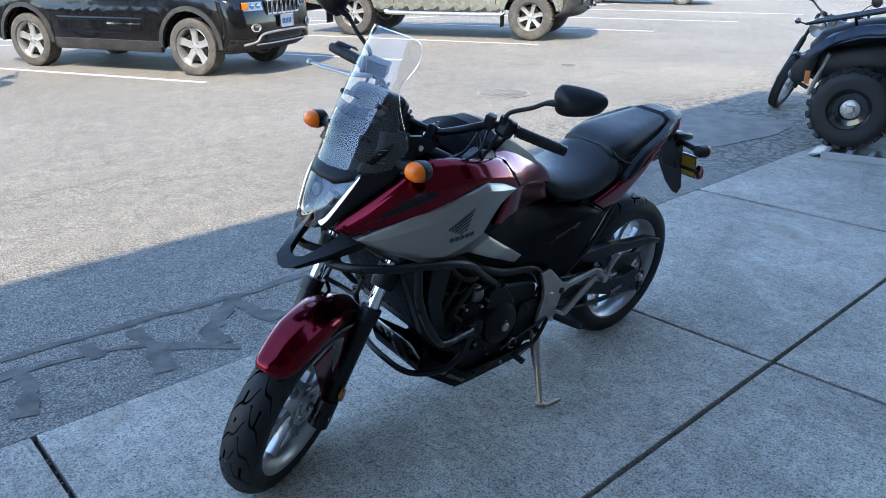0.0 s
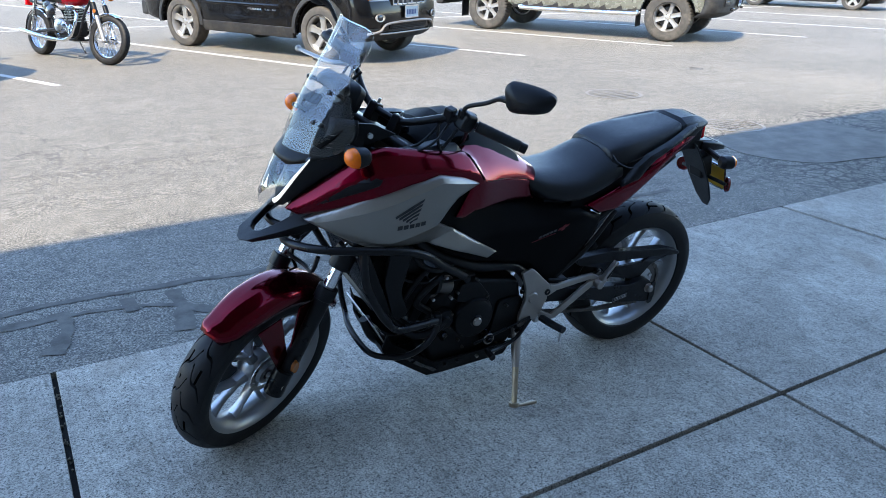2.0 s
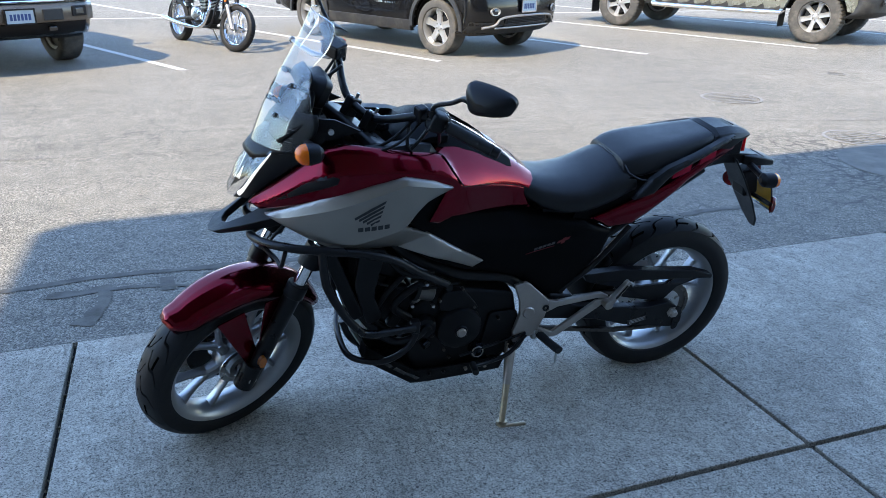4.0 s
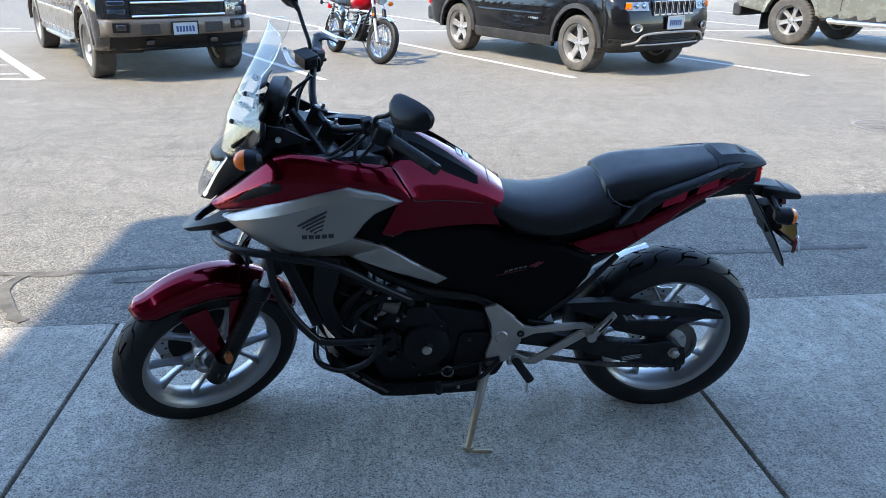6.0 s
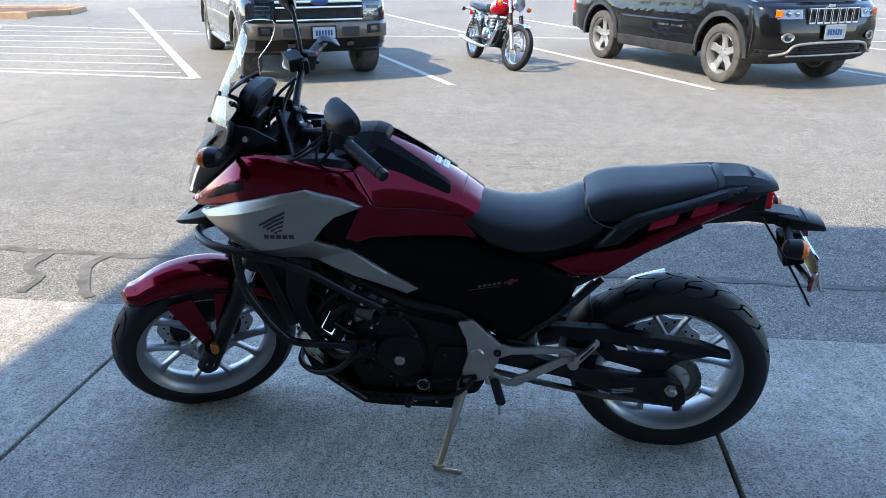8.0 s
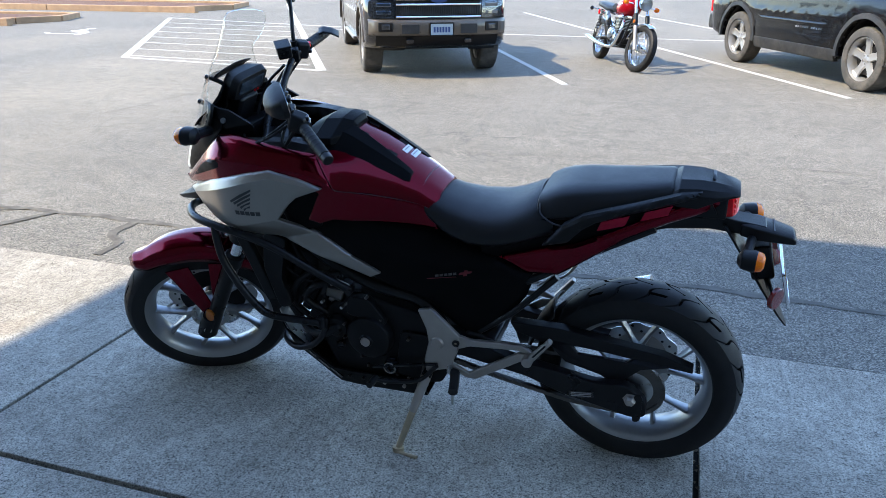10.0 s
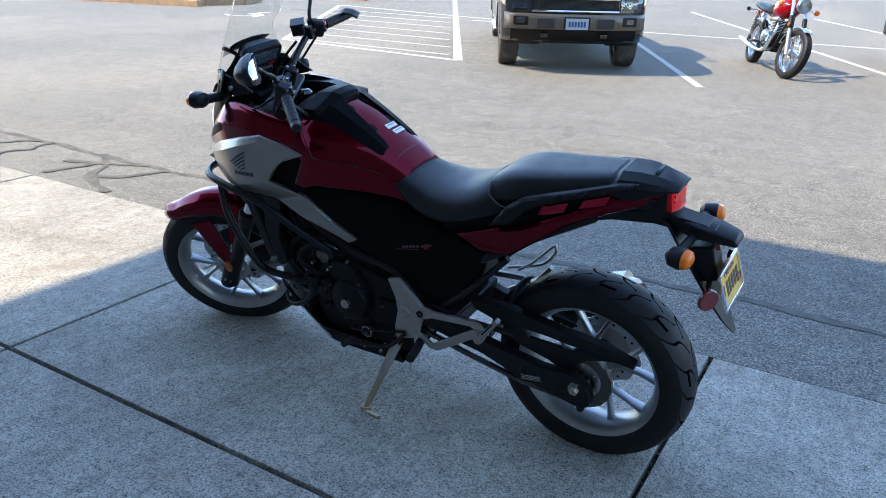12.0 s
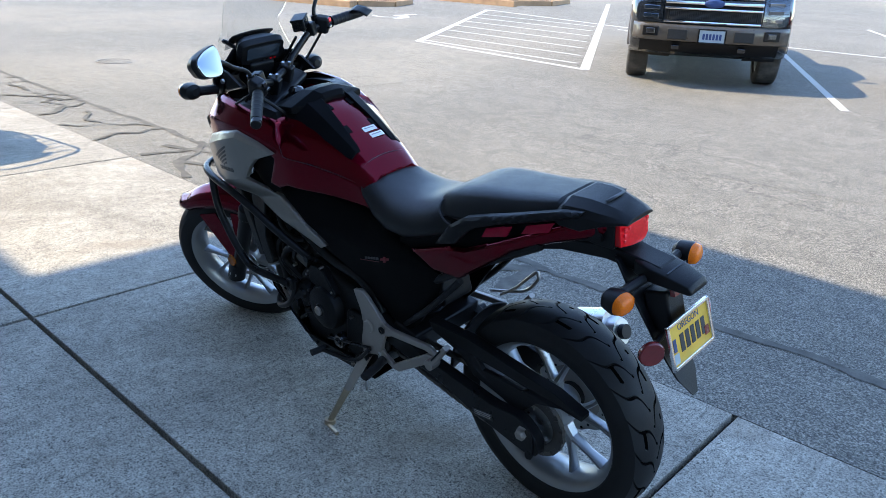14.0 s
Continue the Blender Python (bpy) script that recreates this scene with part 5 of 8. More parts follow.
        part("wedge_panel", skin(wedge, body_y, s, 0.008, 0, 0, 0.03, -0.016), body_black, bike)
        tp = part("tail_panel", skin(tailred, tail_y, s, 0.01, 0.012, 0.010, 0.014), red_paint, bike, "candy red tail panel", angle=40)
        part("grab_rail", skin(rail, rail_y, s, 0.022, 0.010, 0.008, 0.014), black_plastic, bike, "black grab rail beside the seat", angle=40)
        for k in ([(0.128, 0.855), (0.118, 0.880), (0.046, 0.900), (0.056, 0.874)], [(0.018, 0.888), (0.008, 0.910), (-0.060, 0.930), (-0.050, 0.906)]):
            part("rail_opening", skin(k, lambda x, z: tail_y(x, z) - 0.3 * max(0, z - 0.88 + 0.3 * x), s, 0.006, 0.004, 0.003, 0.03, 0.012), sheen_red, tp, "raised red flash, coloured lighter for the sky's sheen")
        # winged emblem as plain feather shapes with bars below it
        for i in range(5):
            tx, tz, fx, fz = 1.120 + 0.004 * i, 0.924 - 0.0145 * i, 1.206 - 0.011 * i, 0.872 - 0.0055 * i
            q = [(tx, tz), (tx + (fx - tx) * 0.5, tz + (fz - tz) * 0.42), (fx, fz + 0.003), (fx - 0.002, fz - 0.004), (tx + (fx - tx) * 0.5, tz + (fz - tz) * 0.62), (tx + 0.002, tz - 0.008)]
            part("emblem_feather", skin(q, silver_y, s, 0.002, 0, 0, 0.02, 0.0015), dark_decal, sp)
        for i in range(5):
            x = 1.196 - 0.0185 * i
            z = 0.829 + 0.001 * i
            part("emblem_bar", skin([(x, z), (x - 0.0145, z + 0.001), (x - 0.0145, z + 0.014), (x, z + 0.013)], silver_y, s, 0.002, 0, 0, 0.05, 0.0015), dark_decal, sp)
        for i in range(5):
            x, z = 0.598 - 0.0145 * i, 0.645 + 0.0042 * i
            part("decal_bar", skin([(x, z), (x - 0.0105, z + 0.003), (x - 0.011, z + 0.011), (x - 0.001, z + 0.008)], middle_y, s, 0.002, 0, 0, 0.05, 0.006), faint_ink, bike)
        part("decal_bar", skin([(0.522, 0.665), (0.482, 0.678), (0.478, 0.687), (0.518, 0.674)], middle_y, s, 0.002, 0, 0, 0.05, 0.006), red_ink, bike)
        part("decal_bar", skin([(0.508, 0.663), (0.496, 0.667), (0.492, 0.687), (0.503, 0.684)], middle_y, s, 0.002, 0, 0, 0.05, 0.0064), red_ink, bike)
        part("decal_line", skin([(0.625, 0.633), (0.53, 0.656), (0.53, 0.6575), (0.625, 0.635)], middle_y, s, 0.002, 0, 0, 0.05, 0.006), red_ink, bike)

    # tank cover: red shell, black ribs
    rows = ((0.600, 0.885, 0.075, 0.872, 0.600, 0.835), (0.625, 0.905, 0.082, 0.888, 0.63, 0.853), (0.66, 0.931, 0.090, 0.910, 0.66, 0.866), (0.72, 0.970, 0.098, 0.944, 0.715, 0.884), (0.80, 1.019, 0.106, 0.986, 0.79, 0.905),
            (0.87, 1.055, 0.113, 1.016, 0.85, 0.916), (0.915, 1.060, 0.120, 1.026, 0.882, 0.929), (0.945, 1.058, 0.128, 1.026, 0.907, 0.968), (0.975, 1.045, 0.135, 1.022, 0.933, 1.007))
    col = lambda x, k: between(x, *[(r[0], r[k]) for r in rows])
    shell = []
    for x, top, shoulder, sz, lx, lz in rows:
        low = body_y(lx, lz) + 0.003
        span = sz - lz
        half = [(x, 0.0, top), (x, shoulder * 0.5, top - 0.004), (x, shoulder * 0.85, sz + 0.010), (x, shoulder, sz)]
        for k, out in ((0.25, 0.010), (0.5, 0.016), (0.75, 0.014), (0.95, 0.003), (1.0, 0.0)):
            half.append((x + (lx - x) * k, shoulder + (low - shoulder) * k + out * span * 5, sz + (lz - sz) * k + out * span * 5))
        half.append((lx, low - 0.014, lz - 0.004))
        shell.append([(p, -y, z) for p, y, z in reversed(half)] + half[1:])
    tank = part("tank_cover", loft([r + [(r[0][0], 0.0, 0.80)] for r in shell]), red_paint, bike, "candy red tank cover with storage lid", angle=50)

    def tank_z(x, y):
        top, sh, sz, lz = (col(x, k) for k in (1, 2, 3, 5))
        return between(abs(y), (0, top), (sh * 0.5, top - 0.004), (sh * 0.85, sz + 0.010), (sh, sz), (body_y(x, lz) + 0.003, lz + 0.012))
    for s in (1, -1):
        rings = []
        for x, yi, yo, dz in ((0.684, 0.062, 0.096, 0.002), (0.70, 0.059, 0.103, 0.005), (0.78, 0.053, 0.116, 0.009), (0.86, 0.046, 0.127, 0.014), (0.915, 0.040, 0.138, 0.022), (0.95, 0.036, 0.142, 0.020)):
            ym = yi * 0.5 + yo * 0.5
            zi, zm, zo = tank_z(x, yi) + dz, tank_z(x, ym) + dz + 0.003, tank_z(x, yo) + 0.004
            rings.append([(x, s * (yi - 0.003), zi - 0.02), (x, s * yi, zi), (x, s * ym, zm), (x, s * yo, zo), (x, s * (yo + 0.003), zo - 0.02), (x, s * ym, zo - 0.04)])
        part("tank_rib", loft(rings), body_black, tank, "matt black rib of the tank cover", angle=12, bevel=0.002)
        # Flat dark plates on the lid hold the shade of its notches.
        for x, l in ((0.85, 0.036), (0.755, 0.032)):
            y = s * (0.041 + (0.85 - x) * 0.08)
            part("lid_notch_shade", box(l, 0.018, 0.003, Matrix.Translation((x, y, tank_z(x, y))) @ pose(0, 0, 0, 0, -32 if x < 0.8 else -22, 0)), body_black, tank)
    cover = []
    for x, w, z1 in ((0.868, 0.034, 1.064), (0.876, 0.040, 1.080), (0.91, 0.046, 1.088), (0.96, 0.052, 1.084), (1.01, 0.055, 1.060), (1.05, 0.055, 1.02)):
        zs = min(z1 - 0.006, 1.05) - 0.02 * max(0, x - 0.96) / 0.09
        wide = w + (0.02 if x < 0.9 else 0.09)
        cover.append([(x, -wide, zs - 0.02), (x, -wide, zs), (x, -w, z1 - 0.003), (x, -0.02, z1), (x, 0.02, z1), (x, w, z1 - 0.003), (x, wide, zs), (x, wide, zs - 0.02)])
    part("key_cover", loft(cover), body_black, tank, "black cover before the tank lid", angle=14, bevel=0.003)
    part("ignition_lock", lathe([(0, 0.012), (0.010, 0.012), (0.018, 0.010), (0.026, 0.0), (0.026, -0.02)], 24, Matrix.Translation((1.075, 0.0, 1.052)) @ pose(0, 0, 0, 90, 0, 0)), black_gloss, bike)
    seam = [(0.60, 0.835), (0.632, 0.854), (0.66, 0.866), (0.72, 0.884), (0.80, 0.905), (0.87, 0.918), (0.882, 0.930), (0.907, 0.968), (0.932, 1.006)]
    for s in (1, -1):
        part("tank_seam", tube([(x, s * (body_y(x, z) + 0.0015), z - 0.001) for x, z in seam], 0.0012, 6, 3), ink, tank)
    part("tank_seam", tube([(0.648, y, tank_z(0.648, y) + 0.0002) for y in (-0.08, -0.05, 0, 0.05, 0.08)], 0.0012, 6, 3), ink, tank)
    for x, y in ((0.733, -0.018), (0.710, -0.026)):
        st = part("sticker", box(0.019, 0.048, 0.0012, Matrix.Translation((x, y, tank_z(x, y) + 0.0025)) @ pose(0, 0, 0, 0, -32, 0)), white_label, tank, "small white label with unreadable lines")
        part("label_line", box(0.004, 0.036, 0.0006, Matrix.Translation((x + 0.002, y, tank_z(x, y) + 0.0045)) @ pose(0, 0, 0, 0, -32, 0)), grey_ink, st)
    part("inner_tray", prism(rounded([(0.95, 0.90), (1.35, 0.98), (1.36, 0.86), (0.95, 0.80)]), -0.15, 0.15), black_plastic, bike, bevel=0.01)
    for s in (1, -1):
        q = [(0.94, 1.00), (0.965, 1.034), (1.02, 1.046), (1.10, 1.046), (1.20, 1.04), (1.30, 1.02), (1.20, 1.01), (1.0, 0.985)]
        part("inner_trim", skin(q, lambda x, z: body_y(x, 1.01) - 0.012 - 0.8 * max(0, z - 1.01), s, 0.04, 0.01, 0.006, 0.05), black_plastic, bike)

    # seats and tail
    for s in (1, -1):
        lining = [(0.47, 0.705), (0.45, 0.78), (0.30, 0.86), (0.12, 0.905), (-0.06, 0.945), (-0.14, 0.955), (-0.14, 0.915), (0.05, 0.850), (0.25, 0.775), (0.36, 0.70)]
        part("tail_lining", skin(lining, lambda x, z: tail_y(x, z) - 0.022, s, 0.008, 0, 0, 0.05), body_black, bike, "black lining behind the tail panel")
    def seat_rings(rows, power):
        rings = []
        for x, top, low, w, wt in rows:
            ring = []
            for i in range(28):
                a = 2 * math.pi * i / 28
                c, sn = math.cos(a), math.sin(a)
                zz = (top + low) / 2 + (top - low) / 2 * math.copysign(abs(sn) ** (2 / power), sn)
                u = max(0.0, min(1.0, (zz - low) / (top - low)))
                ww = w + (wt - w) * u ** 1.6
                ring.append((x, ww * math.copysign(abs(c) ** (2 / power), c), zz))
            rings.append(ring)
        return loft(rings)
    seat = seat_rings(((0.668, 0.890, 0.862, 0.080, 0.06), (0.655, 0.893, 0.835, 0.110, 0.08), (0.625, 0.886, 0.800, 0.126, 0.092), (0.57, 0.868, 0.760, 0.142, 0.105), (0.50, 0.858, 0.742, 0.160, 0.118), (0.43, 0.862, 0.745, 0.168, 0.122), (0.385, 0.874, 0.755, 0.168, 0.120), (0.345, 0.893, 0.768, 0.168, 0.113), (0.315, 0.909, 0.778, 0.167, 0.104), (0.29, 0.916, 0.79, 0.163, 0.098), (0.25, 0.912, 0.80, 0.15, 0.09)), 2.8)
    part("rider_seat", seat, vinyl, bike, "black vinyl rider seat", angle=60)
    pill = seat_rings(((0.302, 0.908, 0.872, 0.108, 0.088), (0.297, 0.919, 0.864, 0.124, 0.098), (0.27, 0.934, 0.858, 0.136, 0.106), (0.235, 0.946, 0.858, 0.140, 0.108), (0.19, 0.954, 0.866, 0.139, 0.105), (0.10, 0.962, 0.888, 0.127, 0.095), (0.0, 0.973, 0.918, 0.106, 0.080), (-0.048, 0.979, 0.933, 0.092, 0.071), (-0.060, 0.972, 0.942, 0.086, 0.066)), 5.0)
    part("passenger_seat", pill, vinyl, bike, "black vinyl passenger seat", angle=24)
    part("seat_seam", tube([(0.292, -0.10, 0.905), (0.304, 0.0, 0.914), (0.292, 0.10, 0.905), (0.285, 0.134, 0.884), (0.25, 0.150, 0.866), (0.215, 0.153, 0.860)], 0.0025, 6), ink, bike)
    # cowl behind the seat: a raised middle with chamfered flanks
    tail = [[(x, y, z) for y, z in ((-w, zb), (-w, zt - 0.7 * d), (-w * 0.86, zt - 0.33 * d), (-w * 0.52, zt), (w * 0.52, zt), (w * 0.86, zt - 0.33 * d), (w, zt - 0.7 * d), (w, zb))] for x, w, zt, zb, d in ((x, w, zt, zb, min(0.043, zt - zb)) for x, w, zt, zb in ((-0.055, 0.094, 0.976, 0.93), (-0.07, 0.096, 0.986, 0.925), (-0.12, 0.090, 0.988, 0.922), (-0.165, 0.077, 0.981, 0.940), (-0.205, 0.062, 0.970, 0.949), (-0.222, 0.052, 0.962, 0.950)))]
    cw = part("tail_cowl", loft(tail), black_plastic, bike, "matt black rear carrier cowl", angle=20, bevel=0.003)
    part("cowl_groove", loft([[(x, y * w, z) for y in (-1, 1)] for x, w, z in ((-0.150, 0.034, 0.9865), (-0.158, 0.034, 0.985))], None, False, False), ink, cw).modifiers.new("thick", "SOLIDIFY").thickness = 0.002
    tl = [[(x + dx, y, z) for y, dx, z in ((-w, 0.018, z0), (-w * 0.5, 0.005, z0), (0, 0, z0), (w * 0.5, 0.005, z0), (w, 0.018, z0), (w, 0.023, z1), (w * 0.5, 0.011, z1), (0, 0.008, z1), (-w * 0.5, 0.011, z1), (-w, 0.023, z1))] for x, w, z0, z1 in ((-0.208, 0.054, 0.892, 0.950), (-0.228, 0.058, 0.896, 0.949))]
    lens = part("tail_light", loft(tl), red_lens, bike, "red tail light lens", bevel=0.003)
    part("tail_light_housing", box(0.066, 0.122, 0.066, Matrix.Translation((-0.161, 0, 0.918))), black_plastic, lens, bevel=0.006)
    for z in (0.908, 0.922, 0.936):
        for k in range(-3, 4):
            part("lens_facet", box(0.004, 0.011, 0.009, Matrix.Translation((-0.2155 - 0.0045 * (1 - abs(k) / 3) + 0.003, 0.0145 * k, z))), red_facet, lens, bevel=0.0015)
    part("tail_core", prism([(0.56, 0.70), (0.56, 0.80), (0.45, 0.83), (0.25, 0.845), (0.05, 0.915), (-0.15, 0.945), (-0.17, 0.905), (0.05, 0.845), (0.25, 0.755), (0.40, 0.69)], -0.072, 0.072), black_plastic, bike)
    part("seat_base", prism([(0.56, 0.70), (0.56, 0.80), (0.45, 0.83), (0.25, 0.845), (0.25, 0.76), (0.40, 0.69)], -0.105, 0.105), black_plastic, bike)
    under = [[(x, y, z) for y, z in ((-w, zt), (w, zt), (w * 0.8, zb), (-w * 0.8, zb))] for x, w, zt, zb in ((0.12, 0.10, 0.86, 0.80), (-0.05, 0.075, 0.878, 0.842), (-0.16, 0.045, 0.886, 0.843), (-0.24, 0.036, 0.874, 0.832), (-0.30, 0.036, 0.866, 0.828))]
    rf = part("rear_mudguard", loft(under), black_plastic, bike, "long black rear mudguard and plate carrier", bevel=0.006)
    part("plate_lamp_box", loft([[(x, y, z) for y, z in ((-w, zb), (-w, zt - 0.006), (-w + 0.012, zt), (w - 0.012, zt), (w, zt - 0.006), (w, zb))] for x, w, zt, zb in ((-0.235, 0.040, 0.872, 0.835), (-0.275, 0.050, 0.868, 0.83), (-0.325, 0.045, 0.858, 0.826), (-0.368, 0.038, 0.846, 0.822), (-0.376, 0.034, 0.836, 0.822))]), black_plastic, rf, bevel=0.004)
    part("lamp_box_groove", box(0.003, 0.08, 0.0015, Matrix.Translation((-0.318, 0, 0.8605)) @ pose(0, 0, 0, 0, -12, 0)), ink, rf)
    part("flap", loft([[(x, -w, z), (x, w, z), (x + 0.012, w, z + 0.006), (x + 0.012, -w, z + 0.006)] for x, w, z in ((-0.20, 0.05, 0.86), (-0.255, 0.058, 0.78), (-0.32, 0.055, 0.68), (-0.37, 0.04, 0.60), (-0.396, 0.012, 0.555))]), black_plastic, rf, bevel=0.003)
    part("plate_bracket", box(0.06, 0.07, 0.10, Matrix.Translation((-0.30, 0, 0.755)) @ pose(0, 0, 0, 0, 14, 0)), black_plastic, rf, bevel=0.008)
    part("spare_reflector", box(0.012, 0.05, 0.03, Matrix.Translation((-0.325, 0, 0.815)) @ pose(0, 0, 0, 0, 14, 0)), red_reflector, rf)
    pm = Matrix.Translation((-0.365, 0, 0.708)) @ pose(0, 0, 0, 0, 0, -90) @ pose(0, 0, 0, -16, 0, 0)
    pl = part("licence_plate", box(0.165, 0.002, 0.097, pm), plate_yellow, rf, "yellow licence plate in a chrome frame", bevel=0.0)
    for x, z, w, h in ((0, 0.0505, 0.18, 0.009), (0, -0.0505, 0.18, 0.009), (0.0855, 0, 0.009, 0.11), (-0.0855, 0, 0.009, 0.11)):
        part("plate_frame", box(w, 0.008, h, pm @ Matrix.Translation((x, -0.002, z))), chrome, pl, "chrome chain-pattern frame", bevel=0.002)
    bars(0.115, 0.042, 5, "plate_bar", ink, pm @ Matrix.Translation((0.010, -0.0016, -0.004)), pl)
    word = bpy.data.curves.new("state_name", "FONT")
    word.body, word.size, word.align_x, word.align_y, word.extrude = "OREGON", 0.0215, "CENTER", "CENTER", 0.0004
    holder = bpy.data.objects.new("state_name", word)
    scene.collection.objects.link(holder)
    bpy.context.view_layer.update()
    letters = bpy.data.meshes.new_from_object(holder.evaluated_get(bpy.context.evaluated_depsgraph_get()))
    bpy.data.objects.remove(holder)
    letters.transform(pm @ Matrix.Translation((0.0, -0.0016, 0.034)) @ pose(0, 0, 0, 90, 0, 0))
    letters.materials.clear()
    letters.materials.append(plate_blue)
    new("plate_lettering", letters).parent = pl
    bars(0.018, 0.03, 1, "plate_bar", plate_blue, pm @ Matrix.Translation((-0.067, -0.0016, 0.0)), pl)
    part("plate_tag", box(0.02, 0.001, 0.024, pm @ Matrix.Translation((-0.067, -0.002, -0.031))), plate_white, pl)
    part("plate_tag", box(0.018, 0.001, 0.022, pm @ Matrix.Translation((0.068, -0.0022, -0.020))), red_reflector, pl)
    for s in (1, -1):
        part("side_reflector", lathe([(0, 0.006), (0.027, 0.005), (0.030, 0.002), (0.030, -0.006)], 28, Matrix.Translation((-0.342, 0.122 * s, 0.705)) @ pose(0, 0, 0, 0, 0, 55 * s) @ Matrix.Diagonal((1, s, 1, 1))), red_reflector, rf, "round dark red reflector")
        part("reflector_arm", rod((-0.32, 0.03 * s, 0.71), (-0.335, 0.118 * s, 0.705), 0.008, 8), black_plastic, rf)
        ind = part("rear_indicator", loft([oval(0, 0, 0, 0.012, 0.012, 2, 16), oval(0.012, 0, 0, 0.027, 0.024, 2.3, 16), oval(0.04, 0, 0, 0.033, 0.027, 2.3, 16), oval(0.047, 0, 0, 0.032, 0.026, 2.3, 16)]), black_plastic, bike, "round rear indicator")
        ind.matrix_basis = Matrix.Translation((-0.232, 0.145 * s, 0.822)) @ pose(0, 0, 0, 0, 0, 180 - 8 * s)
        l = part("lens", loft([oval(0.046, 0, 0, 0.031, 0.0255, 2.3, 16), oval(0.06, 0, 0, 0.027, 0.022, 2.3, 16), oval(0.066, 0, 0, 0.016, 0.012, 2.3, 16)]), amber_lens, ind, "amber indicator lens", angle=60)
        part("stalk", rod((0.02, 0.0, 0.0), (0.02, 0.11 * s, 0.012), 0.012, 10), black_plastic, ind)

    # front: headlight, cowl, beak, screen
    head = bmesh.new()
    rows = (((1.403, 0.108, 1.024), (1.462, 0.0, 0.998)), ((1.44, 0.098, 0.975), (1.495, 0.0, 0.955)), ((1.482, 0.072, 0.905), (1.524, 0.0, 0.895)), ((1.505, 0.042, 0.868), (1.528, 0.0, 0.862)))
    rings = []
    for (ex, ey, ez), (cx, cy, cz) in rows:
        r = []
        for j in range(-4, 5):
            t = j / 4
            k = 1 - abs(t) ** 1.6
            r.append((ex + (cx - ex) * k, ey * t, ez + (cz - ez) * k))
        rings.append(r)
    back = [[(x - 0.05, y * 0.9, z - 0.004) for x, y, z in r] for r in rings]
    bowl = part("headlight", loft(back, head, False, False), headlamp_bowl, bike, "wide LED headlight with a clear lens", angle=20)
    gl = part("lens", loft(rings, None, False, False), lamp_glass, bowl, "clear headlight lens", angle=60)
    gl.visible_shadow = False
    for s in (1, -1):
        part("light_strip", tube([(1.405, 0.104 * s, 1.016), (1.444, 0.094 * s, 0.966), (1.480, 0.070 * s, 0.905), (1.494, 0.052 * s, 0.882)], lambda t: between(t, (0, 0.0035), (0.6, 0.006), (1, 0.010)), 8, 4, flat=0.8), drl_white, bowl, "white light strip")
        part("projector", lathe([(0.0, 0.006), (0.016, 0.004), (0.02, 0.0), (0.02, -0.02)], 20, Matrix.Translation((1.452, 0.035 * s, 0.94)) @ pose(0, 0, 0, 0, 0, -90) @ pose(0, 0, 0, 12, 0, 0)), lamp_bowl, bowl)
        part("inner_shroud", box(0.03, 0.045, 0.012, Matrix.Translation((1.455, 0.04 * s, 0.972)) @ pose(0, 0, 12 * s, 0, 20, 0)), black_gloss, bowl)
        cowl = [(1.512, 0.868), (1.475, 0.874), (1.435, 0.912), (1.329, 1.004), (1.268, 1.06), (1.255, 1.10), (1.33, 1.105), (1.40, 1.045), (1.408, 1.022), (1.45, 0.96), (1.49, 0.90)]
        cy = lambda x, z: between(x, (1.20, 0.20), (1.27, 0.178), (1.33, 0.156), (1.40, 0.118), (1.45, 0.098), (1.49, 0.072), (1.52, 0.046)) - max(0, z - 1.0) * 0.25
        part("nose_cowl", skin(cowl, cy, s, 0.01, 0.014, 0.008, 0.04), black_plastic, bike, "matt black nose cowl", angle=40)
        wing = [(1.30, 1.125), (1.345, 1.09), (1.34, 1.062), (1.25, 1.06), (1.165, 1.082), (1.235, 1.118)]
        wv = part("cockpit_panel", skin(wing, lambda x, z: 0.155 - 0.35 * (x - 1.26) if x > 1.26 else 0.155, s, 0.008, 0.01, 0.005, 0.05), black_plastic, bike, bevel=0.0)
        part("panel_screw", rod((1.25, 0.158 * s, 1.09), (1.25, 0.166 * s, 1.09), 0.008, 12), steel, wv)
        fi = part("front_indicator", loft([oval(0, 0, 0, 0.012, 0.012, 2, 16), oval(0.012, 0, 0, 0.027, 0.024, 2.3, 16), oval(0.038, 0, 0, 0.034, 0.028, 2.3, 16), oval(0.044, 0, 0, 0.033, 0.027, 2.3, 16)]), black_plastic, bike, "round front indicator")
        fi.matrix_basis = Matrix.Translation((1.285, 0.245 * s, 1.066)) @ pose(0, 0, 0, 0, 0, 4 * s)
        part("lens", loft([oval(0.043, 0, 0, 0.033, 0.027, 2.3, 16), oval(0.058, 0, 0, 0.030, 0.024, 2.3, 16), oval(0.068, 0, 0, 0.022, 0.017, 2.3, 16), oval(0.073, 0, 0, 0.010, 0.008, 2.3, 16)]), amber_lens, fi, "amber indicator lens", angle=60)
        part("stalk", rod((0.02, 0.0, 0.0), (0.02, -0.09 * s, -0.012), 0.016, 10), black_plastic, fi)
    brow = []
